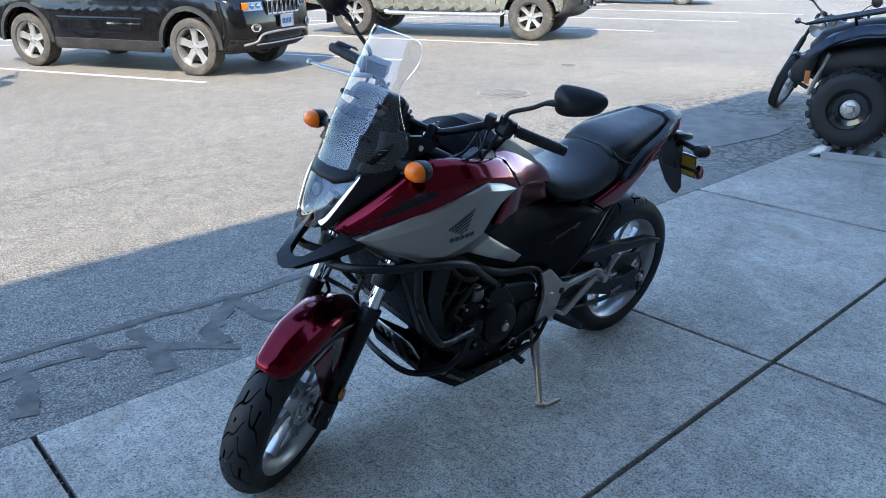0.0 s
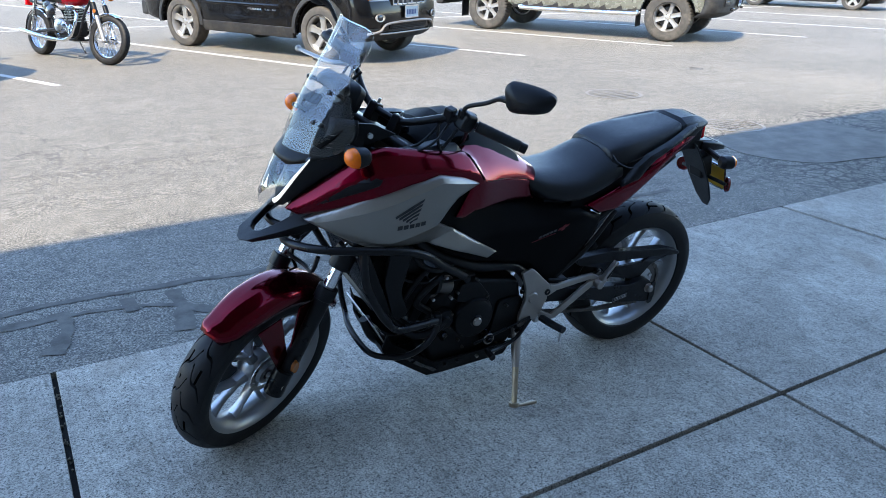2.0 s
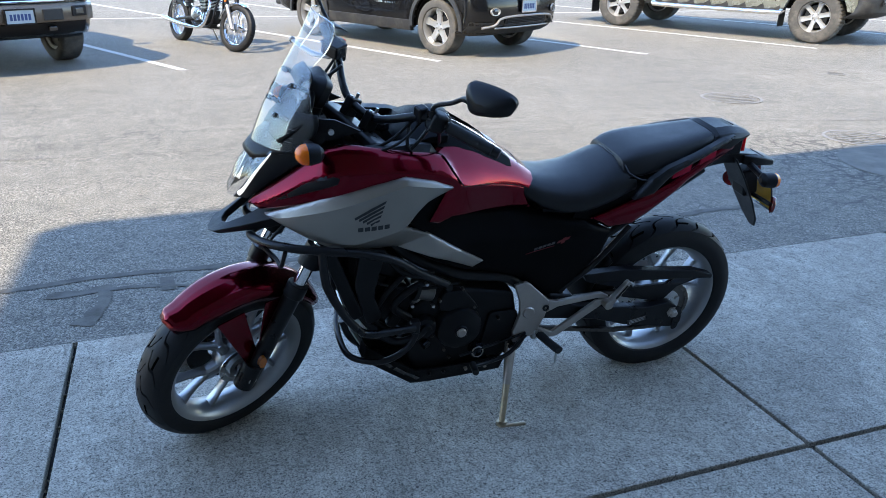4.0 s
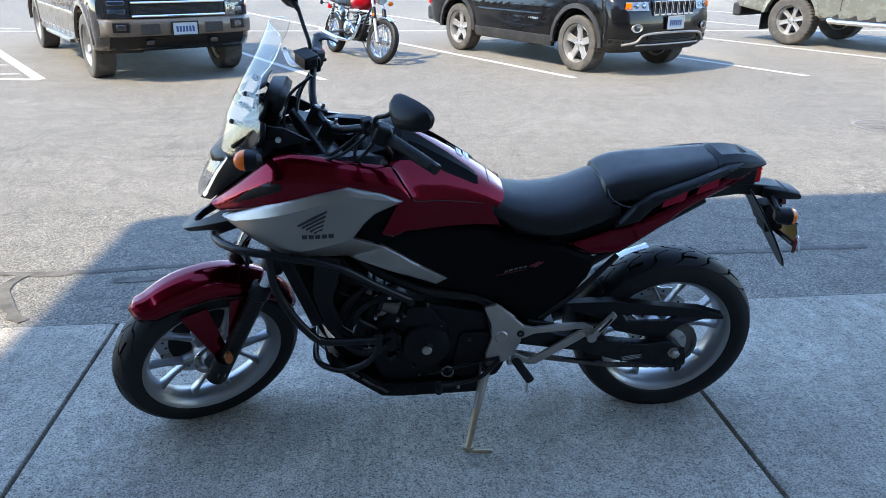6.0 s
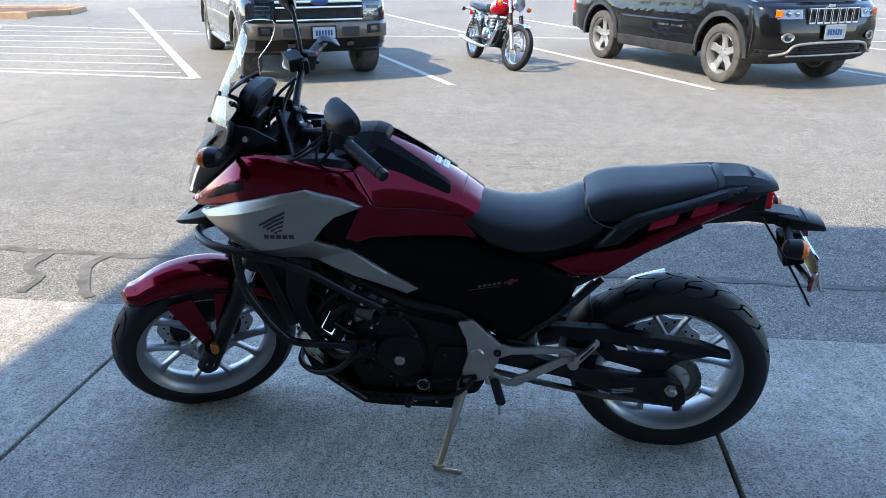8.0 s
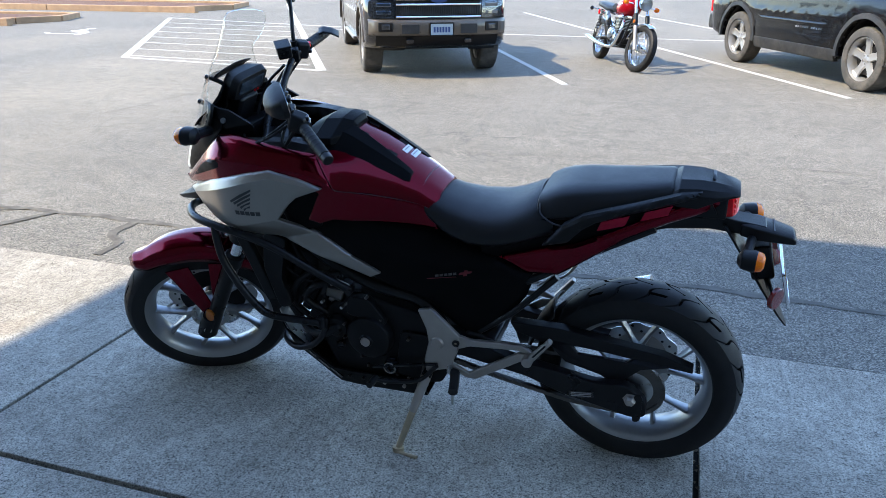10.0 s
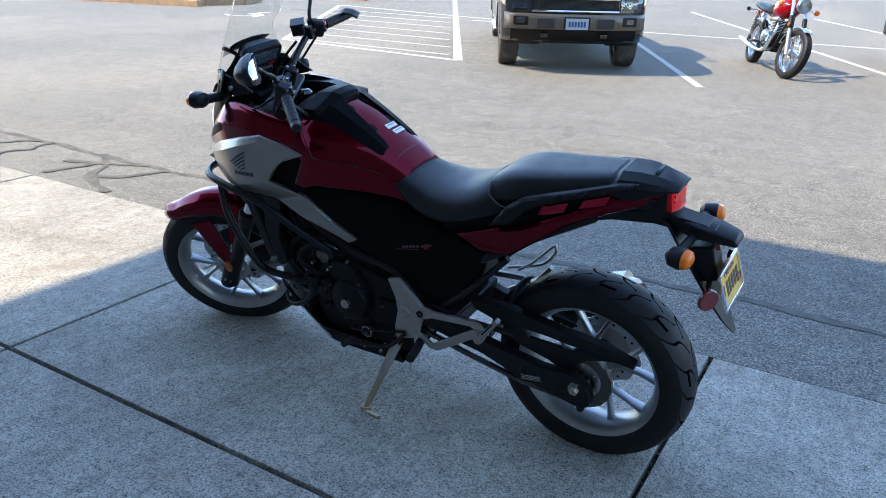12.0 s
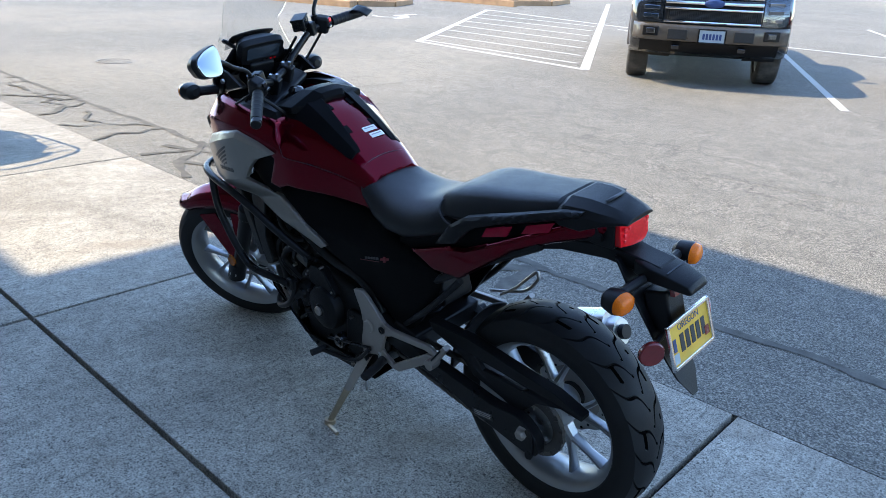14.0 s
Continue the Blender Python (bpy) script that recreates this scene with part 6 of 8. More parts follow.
    for x, w, z in ((1.474, 0.060, 1.001), (1.464, 0.092, 1.012), (1.448, 0.124, 1.030), (1.425, 0.145, 1.046), (1.38, 0.150, 1.075), (1.34, 0.145, 1.10)):
        brow.append([(x - 4.0 * (w * t) ** 2, w * t, z - 0.010 * abs(t) ** 3) for t in (-1, -0.8, -0.6, -0.3, 0, 0.3, 0.6, 0.8, 1)])
    bw = part("brow", loft(brow, None, False, False), black_plastic, bike, "black panel under the screen", angle=50)
    bw.modifiers.new("thick", "SOLIDIFY").thickness = 0.006
    beak = bmesh.new()
    outer = [(1.594, 0.012, 0.752), (1.578, 0.048, 0.764), (1.50, 0.090, 0.795), (1.42, 0.122, 0.825), (1.385, 0.130, 0.842)]
    inner = [(1.548, 0.012, 0.778), (1.535, 0.035, 0.785), (1.485, 0.060, 0.815), (1.43, 0.082, 0.855), (1.40, 0.09, 0.885)]
    lowr = [(1.575, 0.012, 0.745), (1.56, 0.044, 0.752), (1.49, 0.080, 0.772), (1.42, 0.108, 0.790), (1.385, 0.115, 0.80)]
    for s in (1, -1):
        r3 = [[(x, s * y, z) for x, y, z in (o, i, (i[0] - 0.008, i[1], i[2] - 0.02), lo)] for o, i, lo in zip(outer, inner, lowr)]
        loft(r3, beak)
    mid3 = [[(o[0], s * o[1], o[2]) for o in (outer[0], inner[0], (inner[0][0] - 0.008, inner[0][1], inner[0][2] - 0.02), lowr[0])] for s in (1, -1)]
    loft(mid3, beak)
    part("beak", beak, black_plastic, bike, "matt black beak below the headlight", bevel=0.004)
    part("nose_core", prism(rounded([(1.44, 0.84), (1.46, 0.90), (1.38, 1.02), (1.20, 1.06), (1.20, 0.86), (1.36, 0.80)]), -0.085, 0.085), black_plastic, bike, bevel=0.01)

    def screen_point(z, v):
        xc = between(z, (1.03, 1.450), (1.12, 1.412), (1.20, 1.367), (1.28, 1.318), (1.37, 1.268))
        w = curve(z, (1.028, 0.135), (1.05, 0.160), (1.09, 0.170), (1.12, 0.165), (1.166, 0.143), (1.215, 0.121), (1.25, 0.108), (1.275, 0.114), (1.30, 0.119), (1.335, 0.116), (1.352, 0.110), (1.362, 0.100), (1.368, 0.082))
        return Vector((xc - 4.2 * (w * v) ** 2, w * v, z + 0.010 * (1 - v * v) * max(0, z - 1.30) / 0.07))
    zs = [1.030 + 0.338 * i / 44 for i in range(45)]
    scr = part("windscreen", loft([[screen_point(z, j / 8) for j in range(-8, 9)] for z in zs], None, False, False), screen_glass, bike, "tall clear windscreen with a moulded air slot", angle=70)
    part("screen_edge", tube([screen_point(z, 1) for z in zs] + [screen_point(1.368, v / 4) for v in range(3, -4, -1)] + [screen_point(z, -1) for z in reversed(zs)], 0.0014, 6, 1), clear_edge, scr, "polished clear edge of the screen")
    scr.visible_shadow = False
    part("screen_slot", loft([[screen_point(z, v * 0.070 / screen_point(z, 1).y) + Vector((0.0015, 0, 0)) for v in (-1, -0.5, 0.0, 0.5, 1)] for z in (1.160, 1.168, 1.178, 1.187)], None, False, False), slot_shade, scr, "air slot, its shade tinted into the clear sheet")
    for z, y in ((1.116, 0.080), (1.116, -0.080), (1.196, 0.083), (1.196, -0.083)):
        w = screen_point(z, 1.0).y
        p = screen_point(z, y / w)
        part("screen_bolt", lathe([(0, 0.006), (0.004, 0.006), (0.0075, 0.002), (0.0075, -0.012)], 14, Matrix.Translation(p) @ pose(0, 0, 0, 0, 0, -90 + 36 * (1 if y > 0 else -1)) @ pose(0, 0, 0, 25, 0, 0)), black_gloss, scr)
    for s in (1, -1):
        wing = [[screen_point(z, s * v) - Vector((0.006 + 0.03 * (v - 0.5), 0, 0)) for v in (0.66, 0.74, 0.82, 0.90, 0.97)] for z in (1.034, 1.06, 1.085, 1.11, 1.135)]
        part("screen_bracket", loft(wing, None, False, False), black_plastic, bike, "black wing behind the lower screen").modifiers.new("thick", "SOLIDIFY").thickness = 0.004
        for z in (1.116, 1.196):
            p = screen_point(z, s * 0.08 / screen_point(z, 1).y)
            part("screen_stay", tube([p - Vector((0.008, 0, 0)), p - Vector((0.05, 0.015 * s, 0.03)), Vector((1.31, 0.055 * s, 1.10))], 0.007, 8, 4), black_plastic, bike)
    for i in range(4):
        z = 1.058 + 0.011 * i
        part("label_line", loft([[screen_point(q, v) + Vector((0.0015, 0.0008, 0)) for v in (0.74, 0.78, 0.82, 0.87 - 0.02 * i)] for q in (z, z + 0.0015)], None, False, False), faint_ink, scr)
    cockpit = [[(x - 1.2 * (w * t) ** 2, w * t, z) for t in (-1, -0.7, -0.35, 0, 0.35, 0.7, 1)] for x, w, z in ((1.405, 0.128, 1.055), (1.375, 0.142, 1.085), (1.335, 0.138, 1.115), (1.305, 0.112, 1.150), (1.292, 0.090, 1.178))]
    part("cockpit_cowl", loft(cockpit, None, False, False), body_black, bike, "matt black cowl before the meter", angle=40).modifiers.new("thick", "SOLIDIFY").thickness = 0.005
    mt = Matrix.Translation((1.262, 0.0, 1.165)) @ pose(0, 0, 0, 0, -28, 0)
    meter = part("meter", loft([oval(-0.022, 0, 0, 0.082, 0.04, 5, 24), oval(0.0, 0, 0, 0.088, 0.046, 5, 24), oval(0.035, 0, 0, 0.07, 0.035, 3, 24)]), black_plastic, bike, "digital instrument meter", bevel=0.002)
    meter.matrix_basis = mt
    part("display", box(0.002, 0.125, 0.044, Matrix.Translation((-0.0235, 0, 0.004))), lcd, meter, "unlit grey display")
    for i in range(4):
        part("warning_lamp", box(0.002, 0.007, 0.005, Matrix.Translation((-0.0237, -0.05 + 0.016 * i, -0.029))), red_lens if i < 2 else black_gloss, meter)
    vis = [[(x, y, z + 0.012 * (1 - (y / 0.1) ** 2)) for y in (-0.08, -0.05, 0, 0.05, 0.08)] for x, z in ((1.325, 1.18), (1.31, 1.20), (1.285, 1.213))]
    part("meter_visor", loft(vis, None, False, False), black_plastic, bike).modifiers.new("thick", "SOLIDIFY").thickness = 0.004
    part("meter_bracket", box(0.07, 0.10, 0.10, Matrix.Translation((1.30, 0, 1.09)) @ pose(0, 0, 0, 0, -25, 0)), black_plastic, bike, bevel=0.012)

    # handlebar with its fittings, steered with the fork
    T = lambda bm: turned(bm, STEER)
    hb = part("handlebar", T(tube([(0.985, -0.395, 1.143), (1.02, -0.33, 1.153), (1.055, -0.25, 1.166), (1.09, -0.19, 1.168), (1.128, -0.11, 1.125), (1.14, -0.05, 1.10), (1.14, 0.05, 1.10), (1.128, 0.11, 1.125), (1.09, 0.19, 1.168), (1.055, 0.25, 1.166), (1.02, 0.33, 1.153), (0.985, 0.395, 1.143)], 0.0115, 12, 5)), black_metal, bike, "black tapered handlebar")
    for y in (0.045, -0.045):
        part("bar_clamp", T(box(0.045, 0.03, 0.06, Matrix.Translation((1.142, y, 1.085)) @ pose(0, 0, 0, 0, -27, 0))), black_metal, hb, "black bar clamp", bevel=0.006)
        for d in (0.012, -0.012):
            part("clamp_bolt", T(rod((1.135 + d, y, 1.108), (1.13 + d, y, 1.122), 0.005, 8)), steel, hb)
    for s in (1, -1):
        a, b = Vector((1.052, 0.262 * s, 1.165)), Vector((0.997, 0.385 * s, 1.145))
        grip = T(tube([a, a.lerp(b, 0.06), a.lerp(b, 0.5), b], lambda t: between(t, (0, 0.0205), (0.06, 0.0165), (1, 0.0165)), 14, 4))
        gp = part("grip", grip, rubber, hb, "black rubber grip")
        rib = bmesh.new()
        for i in range(5):
            c = a.lerp(b, 0.15 + 0.14 * i)
            lathe([(0.0168, -0.004), (0.0178, 0), (0.0168, 0.004)], 14, Matrix.Translation(c) @ (b - a).to_track_quat("Y", "Z").to_matrix().to_4x4(), rib)
        part("grip_rib", T(rib), rubber, gp)
        part("bar_end", T(rod(b, b.lerp(a, -0.17), 0.0155, 16)), black_metal, gp, "black bar-end weight", bevel=0.003)
        sw = Vector((1.068, 0.232 * s, 1.17))
        bx = part("switch_box", T(box(0.05, 0.045, 0.058, Matrix.Translation(sw) @ pose(0, 0, 0, 0, -20, -20 * s))), black_plastic, hb, "black switch housing", bevel=0.012)
        part("switch", T(box(0.014, 0.018, 0.014, Matrix.Translation(sw + Vector((-0.026, 0.004 * s, 0.012))))), red_lens if s < 0 else black_gloss, bx, bevel=0.003)
        part("switch", T(box(0.012, 0.02, 0.01, Matrix.Translation(sw + Vector((-0.028, -0.004 * s, -0.008))))), black_gloss, bx, bevel=0.003)
        pc = Vector((1.088, 0.185 * s, 1.175))
        part("perch", T(box(0.032, 0.03, 0.045, Matrix.Translation(pc))), black_metal, hb, bevel=0.006)
        mb, mc = Vector((1.085, 0.222 * s, 1.195)), Vector((1.072, 0.376 * s, 1.326))
        stalk = T(tube([mb, mb + Vector((0.0, 0.012 * s, 0.03)), mb.lerp(mc, 0.42) + Vector((0.004, 0.0, 0.012)), mc + Vector((0.012, -0.055 * s, -0.034)), mc + Vector((0.022, -0.02 * s, -0.018))], lambda t: between(t, (0, 0.0065), (0.7, 0.0065), (0.85, 0.010), (1, 0.011)), 10, 5))
        mir = part("mirror", stalk, black_plastic, bike, "black rear-view mirror on a curved stalk")
        part("mirror_boot", T(rod(mb - Vector((0, 0, 0.012)), mb + Vector((0, 0, 0.012)), 0.012, 12)), black_metal, mir)
        face = Matrix.Translation(mc + Vector((-0.004, 0.02 * s, 0.0))) @ pose(0, 0, 0, 0, 0, 12 * s) @ pose(0, 0, 0, 15 * s, 4, 0)

        def mring(x, k):
            pts = ((-0.058, -0.030), (-0.062, 0.022), (-0.052, 0.046), (-0.034, 0.052), (0.025, 0.044), (0.068, 0.028), (0.080, 0.010), (0.072, -0.014), (0.050, -0.036), (-0.015, -0.047), (-0.046, -0.044))
            path = smooth_path([(p, q, 0) for p, q in (*pts, pts[0])], 4)[:-1]
            return [(x, s * v.x * k, v.y * k * 0.84) for v in path]
        sh = part("shell", T(turned(loft([mring(-0.002, 1.0), mring(0.012, 1.02), mring(0.030, 0.86), mring(0.043, 0.6), mring(0.052, 0.25)]), face)), black_plastic, mir, "matt black mirror shell", angle=50, bevel=0.004)
        part("glass", T(turned(loft([mring(-0.0045, 0.93), mring(-0.0035, 0.95)]), face)), mirror_glass, mir, "mirror glass")
    rs = Vector((1.118, -0.178, 1.197))
    res = part("brake_reservoir", T(box(0.045, 0.062, 0.036, Matrix.Translation(rs) @ pose(0, 0, 0, 0, 0, 12))), black_metal, hb, "black brake fluid reservoir", bevel=0.006)
    part("reservoir_cap", T(box(0.048, 0.066, 0.008, Matrix.Translation(rs + Vector((0, 0, 0.02))) @ pose(0, 0, 0, 0, 0, 12))), black_plastic, res, bevel=0.003)
    lever = T(tube([(1.115, -0.19, 1.168), (1.138, -0.235, 1.158), (1.132, -0.29, 1.145), (1.115, -0.36, 1.128), (1.104, -0.405, 1.118)], lambda t: between(t, (0, 0.011), (0.5, 0.0085), (1, 0.007)), 10, 5, flat=0.65))
    lv = part("brake_lever", lever, cast_grey, hb, "bright brake lever with ball end")
    ball = bmesh.new()
    bmesh.ops.create_uvsphere(ball, u_segments=14, v_segments=10, radius=0.0105, matrix=Matrix.Translation((1.102, -0.41, 1.117)))
    part("lever_ball", T(ball), cast_grey, lv, angle=90)
    rest = T(loft([[(x, y, z) for y in (-0.335, -0.345, -0.375, -0.385)] for x, z in ((1.012, 1.168), (0.995, 1.173), (0.97, 1.166), (0.945, 1.150))], None, False, False))
    part("throttle_rest", rest, black_plastic, hb, "black plastic throttle rest").modifiers.new("thick", "SOLIDIFY").thickness = 0.004
    for pts, r in ((((1.10, 0.16, 1.15), (1.13, 0.20, 1.09), (1.09, 0.215, 1.06), (1.05, 0.18, 1.06)), 0.005), (((1.085, 0.19, 1.15), (1.17, 0.20, 1.11), (1.24, 0.15, 1.07), (1.26, 0.06, 1.05)), 0.004), (((1.12, -0.13, 1.17), (1.19, -0.15, 1.10), (1.23, -0.08, 1.03), (1.20, -0.03, 0.95)), 0.005),
                   (((1.10, -0.18, 1.16), (1.16, -0.14, 1.10), (1.20, -0.06, 1.02), (1.18, -0.02, 0.92)), 0.0055), (((1.07, -0.22, 1.15), (1.15, -0.2, 1.06), (1.2, -0.1, 0.98)), 0.0045),
                   (((1.075, 0.22, 1.15), (1.13, 0.20, 1.07), (1.17, 0.12, 1.0), (1.12, 0.04, 0.96)), 0.0055), (((1.09, 0.17, 1.15), (1.18, 0.16, 1.09), (1.24, 0.08, 1.03), (1.22, 0.02, 0.96)), 0.0045),
                   (((1.06, 0.24, 1.14), (1.02, 0.2, 1.06), (1.08, 0.12, 1.01)), 0.006)):
        part("control_cable", T(tube(pts, r, 8, 6)), black_plastic, hb)
    return bike


motorcycle()

# ---- parked vehicles; their own space: x ahead from the front axle, y to their left, z up ----
def parked(x, y, heading, lean=0.0):
    """A place on the rising car park, facing a heading in degrees."""
    slope = Matrix.Rotation(math.atan(0.012) if y > 4 else 0.0, 4, "X")
    return Matrix.Translation((x, y, lot_z(y) + (0.004 if y < 4 else 0.0))) @ slope @ pose(0, 0, 0, 0, 0, heading) @ pose(0, 0, 0, lean, 0, 0)


def road_tyre(radius, half, rim, m, lugs, depth):
    """A car tyre with tread blocks cut into it."""
    bm = bmesh.new()
    prof = [(rim, half * 0.85), (rim + 0.012, half * 0.97), (rim + (radius - rim) * 0.5, half), (radius - 0.03, half * 0.97), (radius - 0.008, half * 0.86)]
    tread = [(radius - (0.0 if i % 2 else 0.006), half * (0.86 - 1.72 * i / 8)) for i in range(1, 8)]
    ring = prof + tread + [(r, -y) for r, y in reversed(prof)]
    n = lugs * 4
    rows = []
    for i in range(n):
        a = 2 * math.pi * i / n
        row = []
        for k, (r, y) in enumerate(ring):
            if 3 <= k < len(ring) - 3 and (i + (2 if k > len(ring) // 2 else 0)) % 4 == 0:
                r -= depth
            row.append(bm.verts.new(m @ Vector((r * math.cos(a), y, r * math.sin(a)))))
        rows.append(row)
    for i in range(n):
        p, q = rows[i], rows[(i + 1) % n]
        for j in range(len(ring) - 1):
            bm.faces.new((p[j], p[j + 1], q[j + 1], q[j]))
    return bm


def car_wheel(car, x, y, radius, half, rim, spokes, dish, rim_mat, tyre_mat, lugs=48, depth=0.004, dark=None):
    s = 1 if y > 0 else -1
    m = Matrix.Translation((x, y, radius)) @ Matrix.Diagonal((1, s, 1, 1))
    w = part("wheel", lathe([(rim + 0.008, half * 0.8), (rim - 0.004, half * 0.86), (rim - 0.018, half * 0.62), (rim - 0.026, 0.0), (rim - 0.03, -half * 0.7), (rim, -half * 0.8)], 48, m, closed=True), rim_mat, car, "silver alloy wheel")
    part("tyre", road_tyre(radius, half, rim, m, lugs, depth), tyre_mat, w, "dusty black tyre", angle=40)
    part("brake_drum", lathe([(0, half * 0.25), (rim * 0.72, half * 0.22), (rim * 0.74, 0), (rim - 0.03, -half * 0.5), (0.0, -half * 0.5)], 32, m), black_metal if dark is None else dark, w)
    part("hub", lathe([(0, half * dish + 0.012), (rim * 0.16, half * dish + 0.01), (rim * 0.24, half * dish - 0.005), (rim * 0.30, half * dish - 0.02), (rim * 0.30, half * 0.2)], 24, m), rim_mat, w)
    for k in range(spokes):
        a = 2 * math.pi * (k + 0.25) / spokes
        at = lambda r, yy: Vector((r * math.cos(a), yy, r * math.sin(a)))
        bm = bmesh.new()
        wd = 0.62 * math.pi * rim / spokes
        tang = Vector((-math.sin(a), 0, math.cos(a)))
        rings = []
        for r, wk, yy, d in ((rim * 0.2, 0.55, half * dish, 0.03), (rim * 0.55, 0.46, half * (dish + 0.03), 0.022), (rim * 0.86, 0.6, half * (dish + 0.1), 0.02), (rim * 0.965, 0.8, half * 0.66, 0.02)):
            c = at(r, yy)
            rings.append([c + tang * wd * wk * u + Vector((0, v * d, 0)) for u, v in ((-1, -0.6), (-0.8, 0.3), (-0.25, 0.12), (0.25, 0.12), (0.8, 0.3), (1, -0.6))])
        part("spoke", turned(loft(rings, bm), m), rim_mat, w, angle=25)
    for k in range(5):
        a = 2 * math.pi * (k + 0.75) / 5
        c = Vector((rim * 0.2 * math.cos(a), half * dish - 0.002, rim * 0.2 * math.sin(a)))
        part("lug_nut", turned(rod(c, c + Vector((0, 0.02, 0)), 0.011, 6), m), chrome, w)
    return w


def arch(cx, r, rz, z0, n=12):
    """Points over a wheel opening, from its rear foot to its front foot."""
    a0 = math.asin(max(-1, min(1, (z0 - rz) / r)))
    return [(cx - r * math.cos(a0 + (math.pi - 2 * a0) * i / n), rz + r * math.sin(a0 + (math.pi - 2 * a0) * i / n)) for i in range(n + 1)]


def vehicle(name, label, category, m, spec):
    """A car or pickup: side skins with wheel openings, nose, bonnet, roof, glass and wheels."""
    car = thing(name, label, category, m)
    g = spec
    wb, fo, ro, hw, R = g["wheelbase"], g["front"], g["rear"], g["half"], g["tyre"]
    sill, belt, nose_z, cowl_z, ar = g["sill"], g["belt"], g["nose"], g["cowl"], g["arch"]
    paint, trim = g["paint"], g["trim"]
    cowl_x = g["cowl_x"]

    def half_y(x, z):
        w = hw - 0.10 * max(0, z - 0.85) ** 1.2 - 0.05 * max(0, 0.55 - z)
        if x > fo - 0.5:
            w -= 0.15 * ((x - fo + 0.5) / 0.5) ** 2.2
        if x < -wb - ro + 0.35:
            w -= 0.08 * ((-wb - ro + 0.35 - x) / 0.35) ** 2
        return w + 0.016 * math.exp(-((z - g["crease"]) / 0.03) ** 2)

    wrap = lambda t: 0.38 * (1 - max(0.0, 1 - min(1.0, abs(t)) ** 3) ** (1 / 3))
    around = [math.copysign(abs(math.sin(a)) ** 0.667, a) for a in (math.pi / 2 * j / 14 for j in range(-14, 15))]
    side = [(fo - 0.37, sill + 0.02), (fo - 0.37, 0.55), (fo - 0.37, nose_z - 0.14), (fo - 0.40, nose_z + 0.03), (fo - 0.5, nose_z + 0.05), (cowl_x, cowl_z), (-wb - ro + 0.10, belt), (-wb - ro, belt - 0.10), (-wb - ro, 0.62), (-wb - ro + 0.12, sill + 0.12)]
    side += arch(-wb, ar, R + 0.02, sill + 0.04) + [(-wb + ar + 0.05, sill), (-ar - 0.05, sill)] + arch(0, ar, R + 0.02, sill + 0.04)
    for s in (1, -1):
        sp = part("body_side", skin(side, half_y, s, 0.06, 0.03, 0.02, 0.16), paint, car, angle=40)
        for cx in (0, -wb):
            pts = arch(cx, ar + 0.012, R + 0.02, sill + 0.04, 16)
            rings = []
            for x, z in pts:
                d = Vector((x - cx, 0, z - R - 0.02)).normalized()
                c = Vector((x, 0, z))
                y = half_y(x, z)
                rings.append([c - d * 0.012 + Vector((0, s * (y - 0.05), 0)), c - d * 0.012 + Vector((0, s * (y + 0.016), 0)), c + d * 0.05 + Vector((0, s * (y + 0.010), 0)), c + d * 0.056 + Vector((0, s * (y - 0.03), 0))])
            part("wheel_arch", loft(rings), g["arch_paint"], sp, "wheel arch moulding", angle=40)
            well = [[(x, s * yy, z) for yy in (hw - 0.04, hw - 0.36)] for x, z in arch(cx, ar + 0.02, R + 0.02, sill + 0.04, 12)]
            wl = part("wheel_well", loft(well, None, False, False), black_plastic, sp)
            wl.modifiers.new("thick", "SOLIDIFY").thickness = 0.01
        part("sill_trim", loft([[(x, s * (hw - 0.03), sill - 0.04), (x, s * (hw - 0.01), sill + 0.02), (x, s * (hw + 0.0), sill + 0.12), (x, s * (hw - 0.05), sill + 0.12), (x, s * (hw - 0.10), sill - 0.04)] for x in (-wb + ar + 0.06, -ar - 0.06)]), g["sill_paint"], sp, bevel=0.01)
        for x in g["door_seams"]:
            q = [(x, sill + 0.14), (x + 0.01, sill + 0.14), (x + 0.02, belt - 0.03), (x + 0.01, belt - 0.03)]
            part("door_seam", skin(q, half_y, s, 0.004, 0, 0, 0.1, 0.0015), black_gloss, sp)
        for x in g["handles"]:
            part("door_handle", skin([(x, belt - 0.15), (x - 0.2, belt - 0.14), (x - 0.2, belt - 0.105), (x, belt - 0.115)], half_y, s, 0.02, 0.012, 0.01, 0.1, 0.028), g["handle_paint"], sp, bevel=0.0)
        if g.get("belt_strip"):
            a, b, z = g["belt_strip"]
            part("side_moulding", skin([(a, z), (b, z), (b + 0.02, z + 0.05), (a - 0.02, z + 0.05)], half_y, s, 0.01, 0.02, 0.008, 0.12, 0.012), paint, sp)
            bars_x = a - 0.1
            for i in range(12):
                if i != 5:
                    x = a - 0.12 - 0.05 * i
                    part("name_bar", skin([(x, z - 0.045), (x - 0.036, z - 0.045), (x - 0.036, z - 0.02), (x, z - 0.02)], half_y, s, 0.004, 0, 0, 0.1, 0.004), chrome, sp)
        if g.get("two_tone"):
            q = [(-ar - 0.09, sill + 0.10), (-ar - 0.05, g["two_tone"]), (-wb + ar + 0.05, g["two_tone"]), (-wb + ar + 0.09, sill + 0.10)]
            part("lower_panel", skin(q, half_y, s, 0.01, 0.012, 0.006, 0.14, 0.007), trim, sp, "bronze lower door band")
        roof = g["roof"]
        glass = [(x, z) for x, z in g["glass"]]
        part("side_window", skin(glass, lambda x, z: half_y(x, belt) - 0.03 - 0.30 * max(0, z - belt) ** 1.1, s, 0.02, 0, 0, 0.25), window_glass, sp, "dark tinted side window")
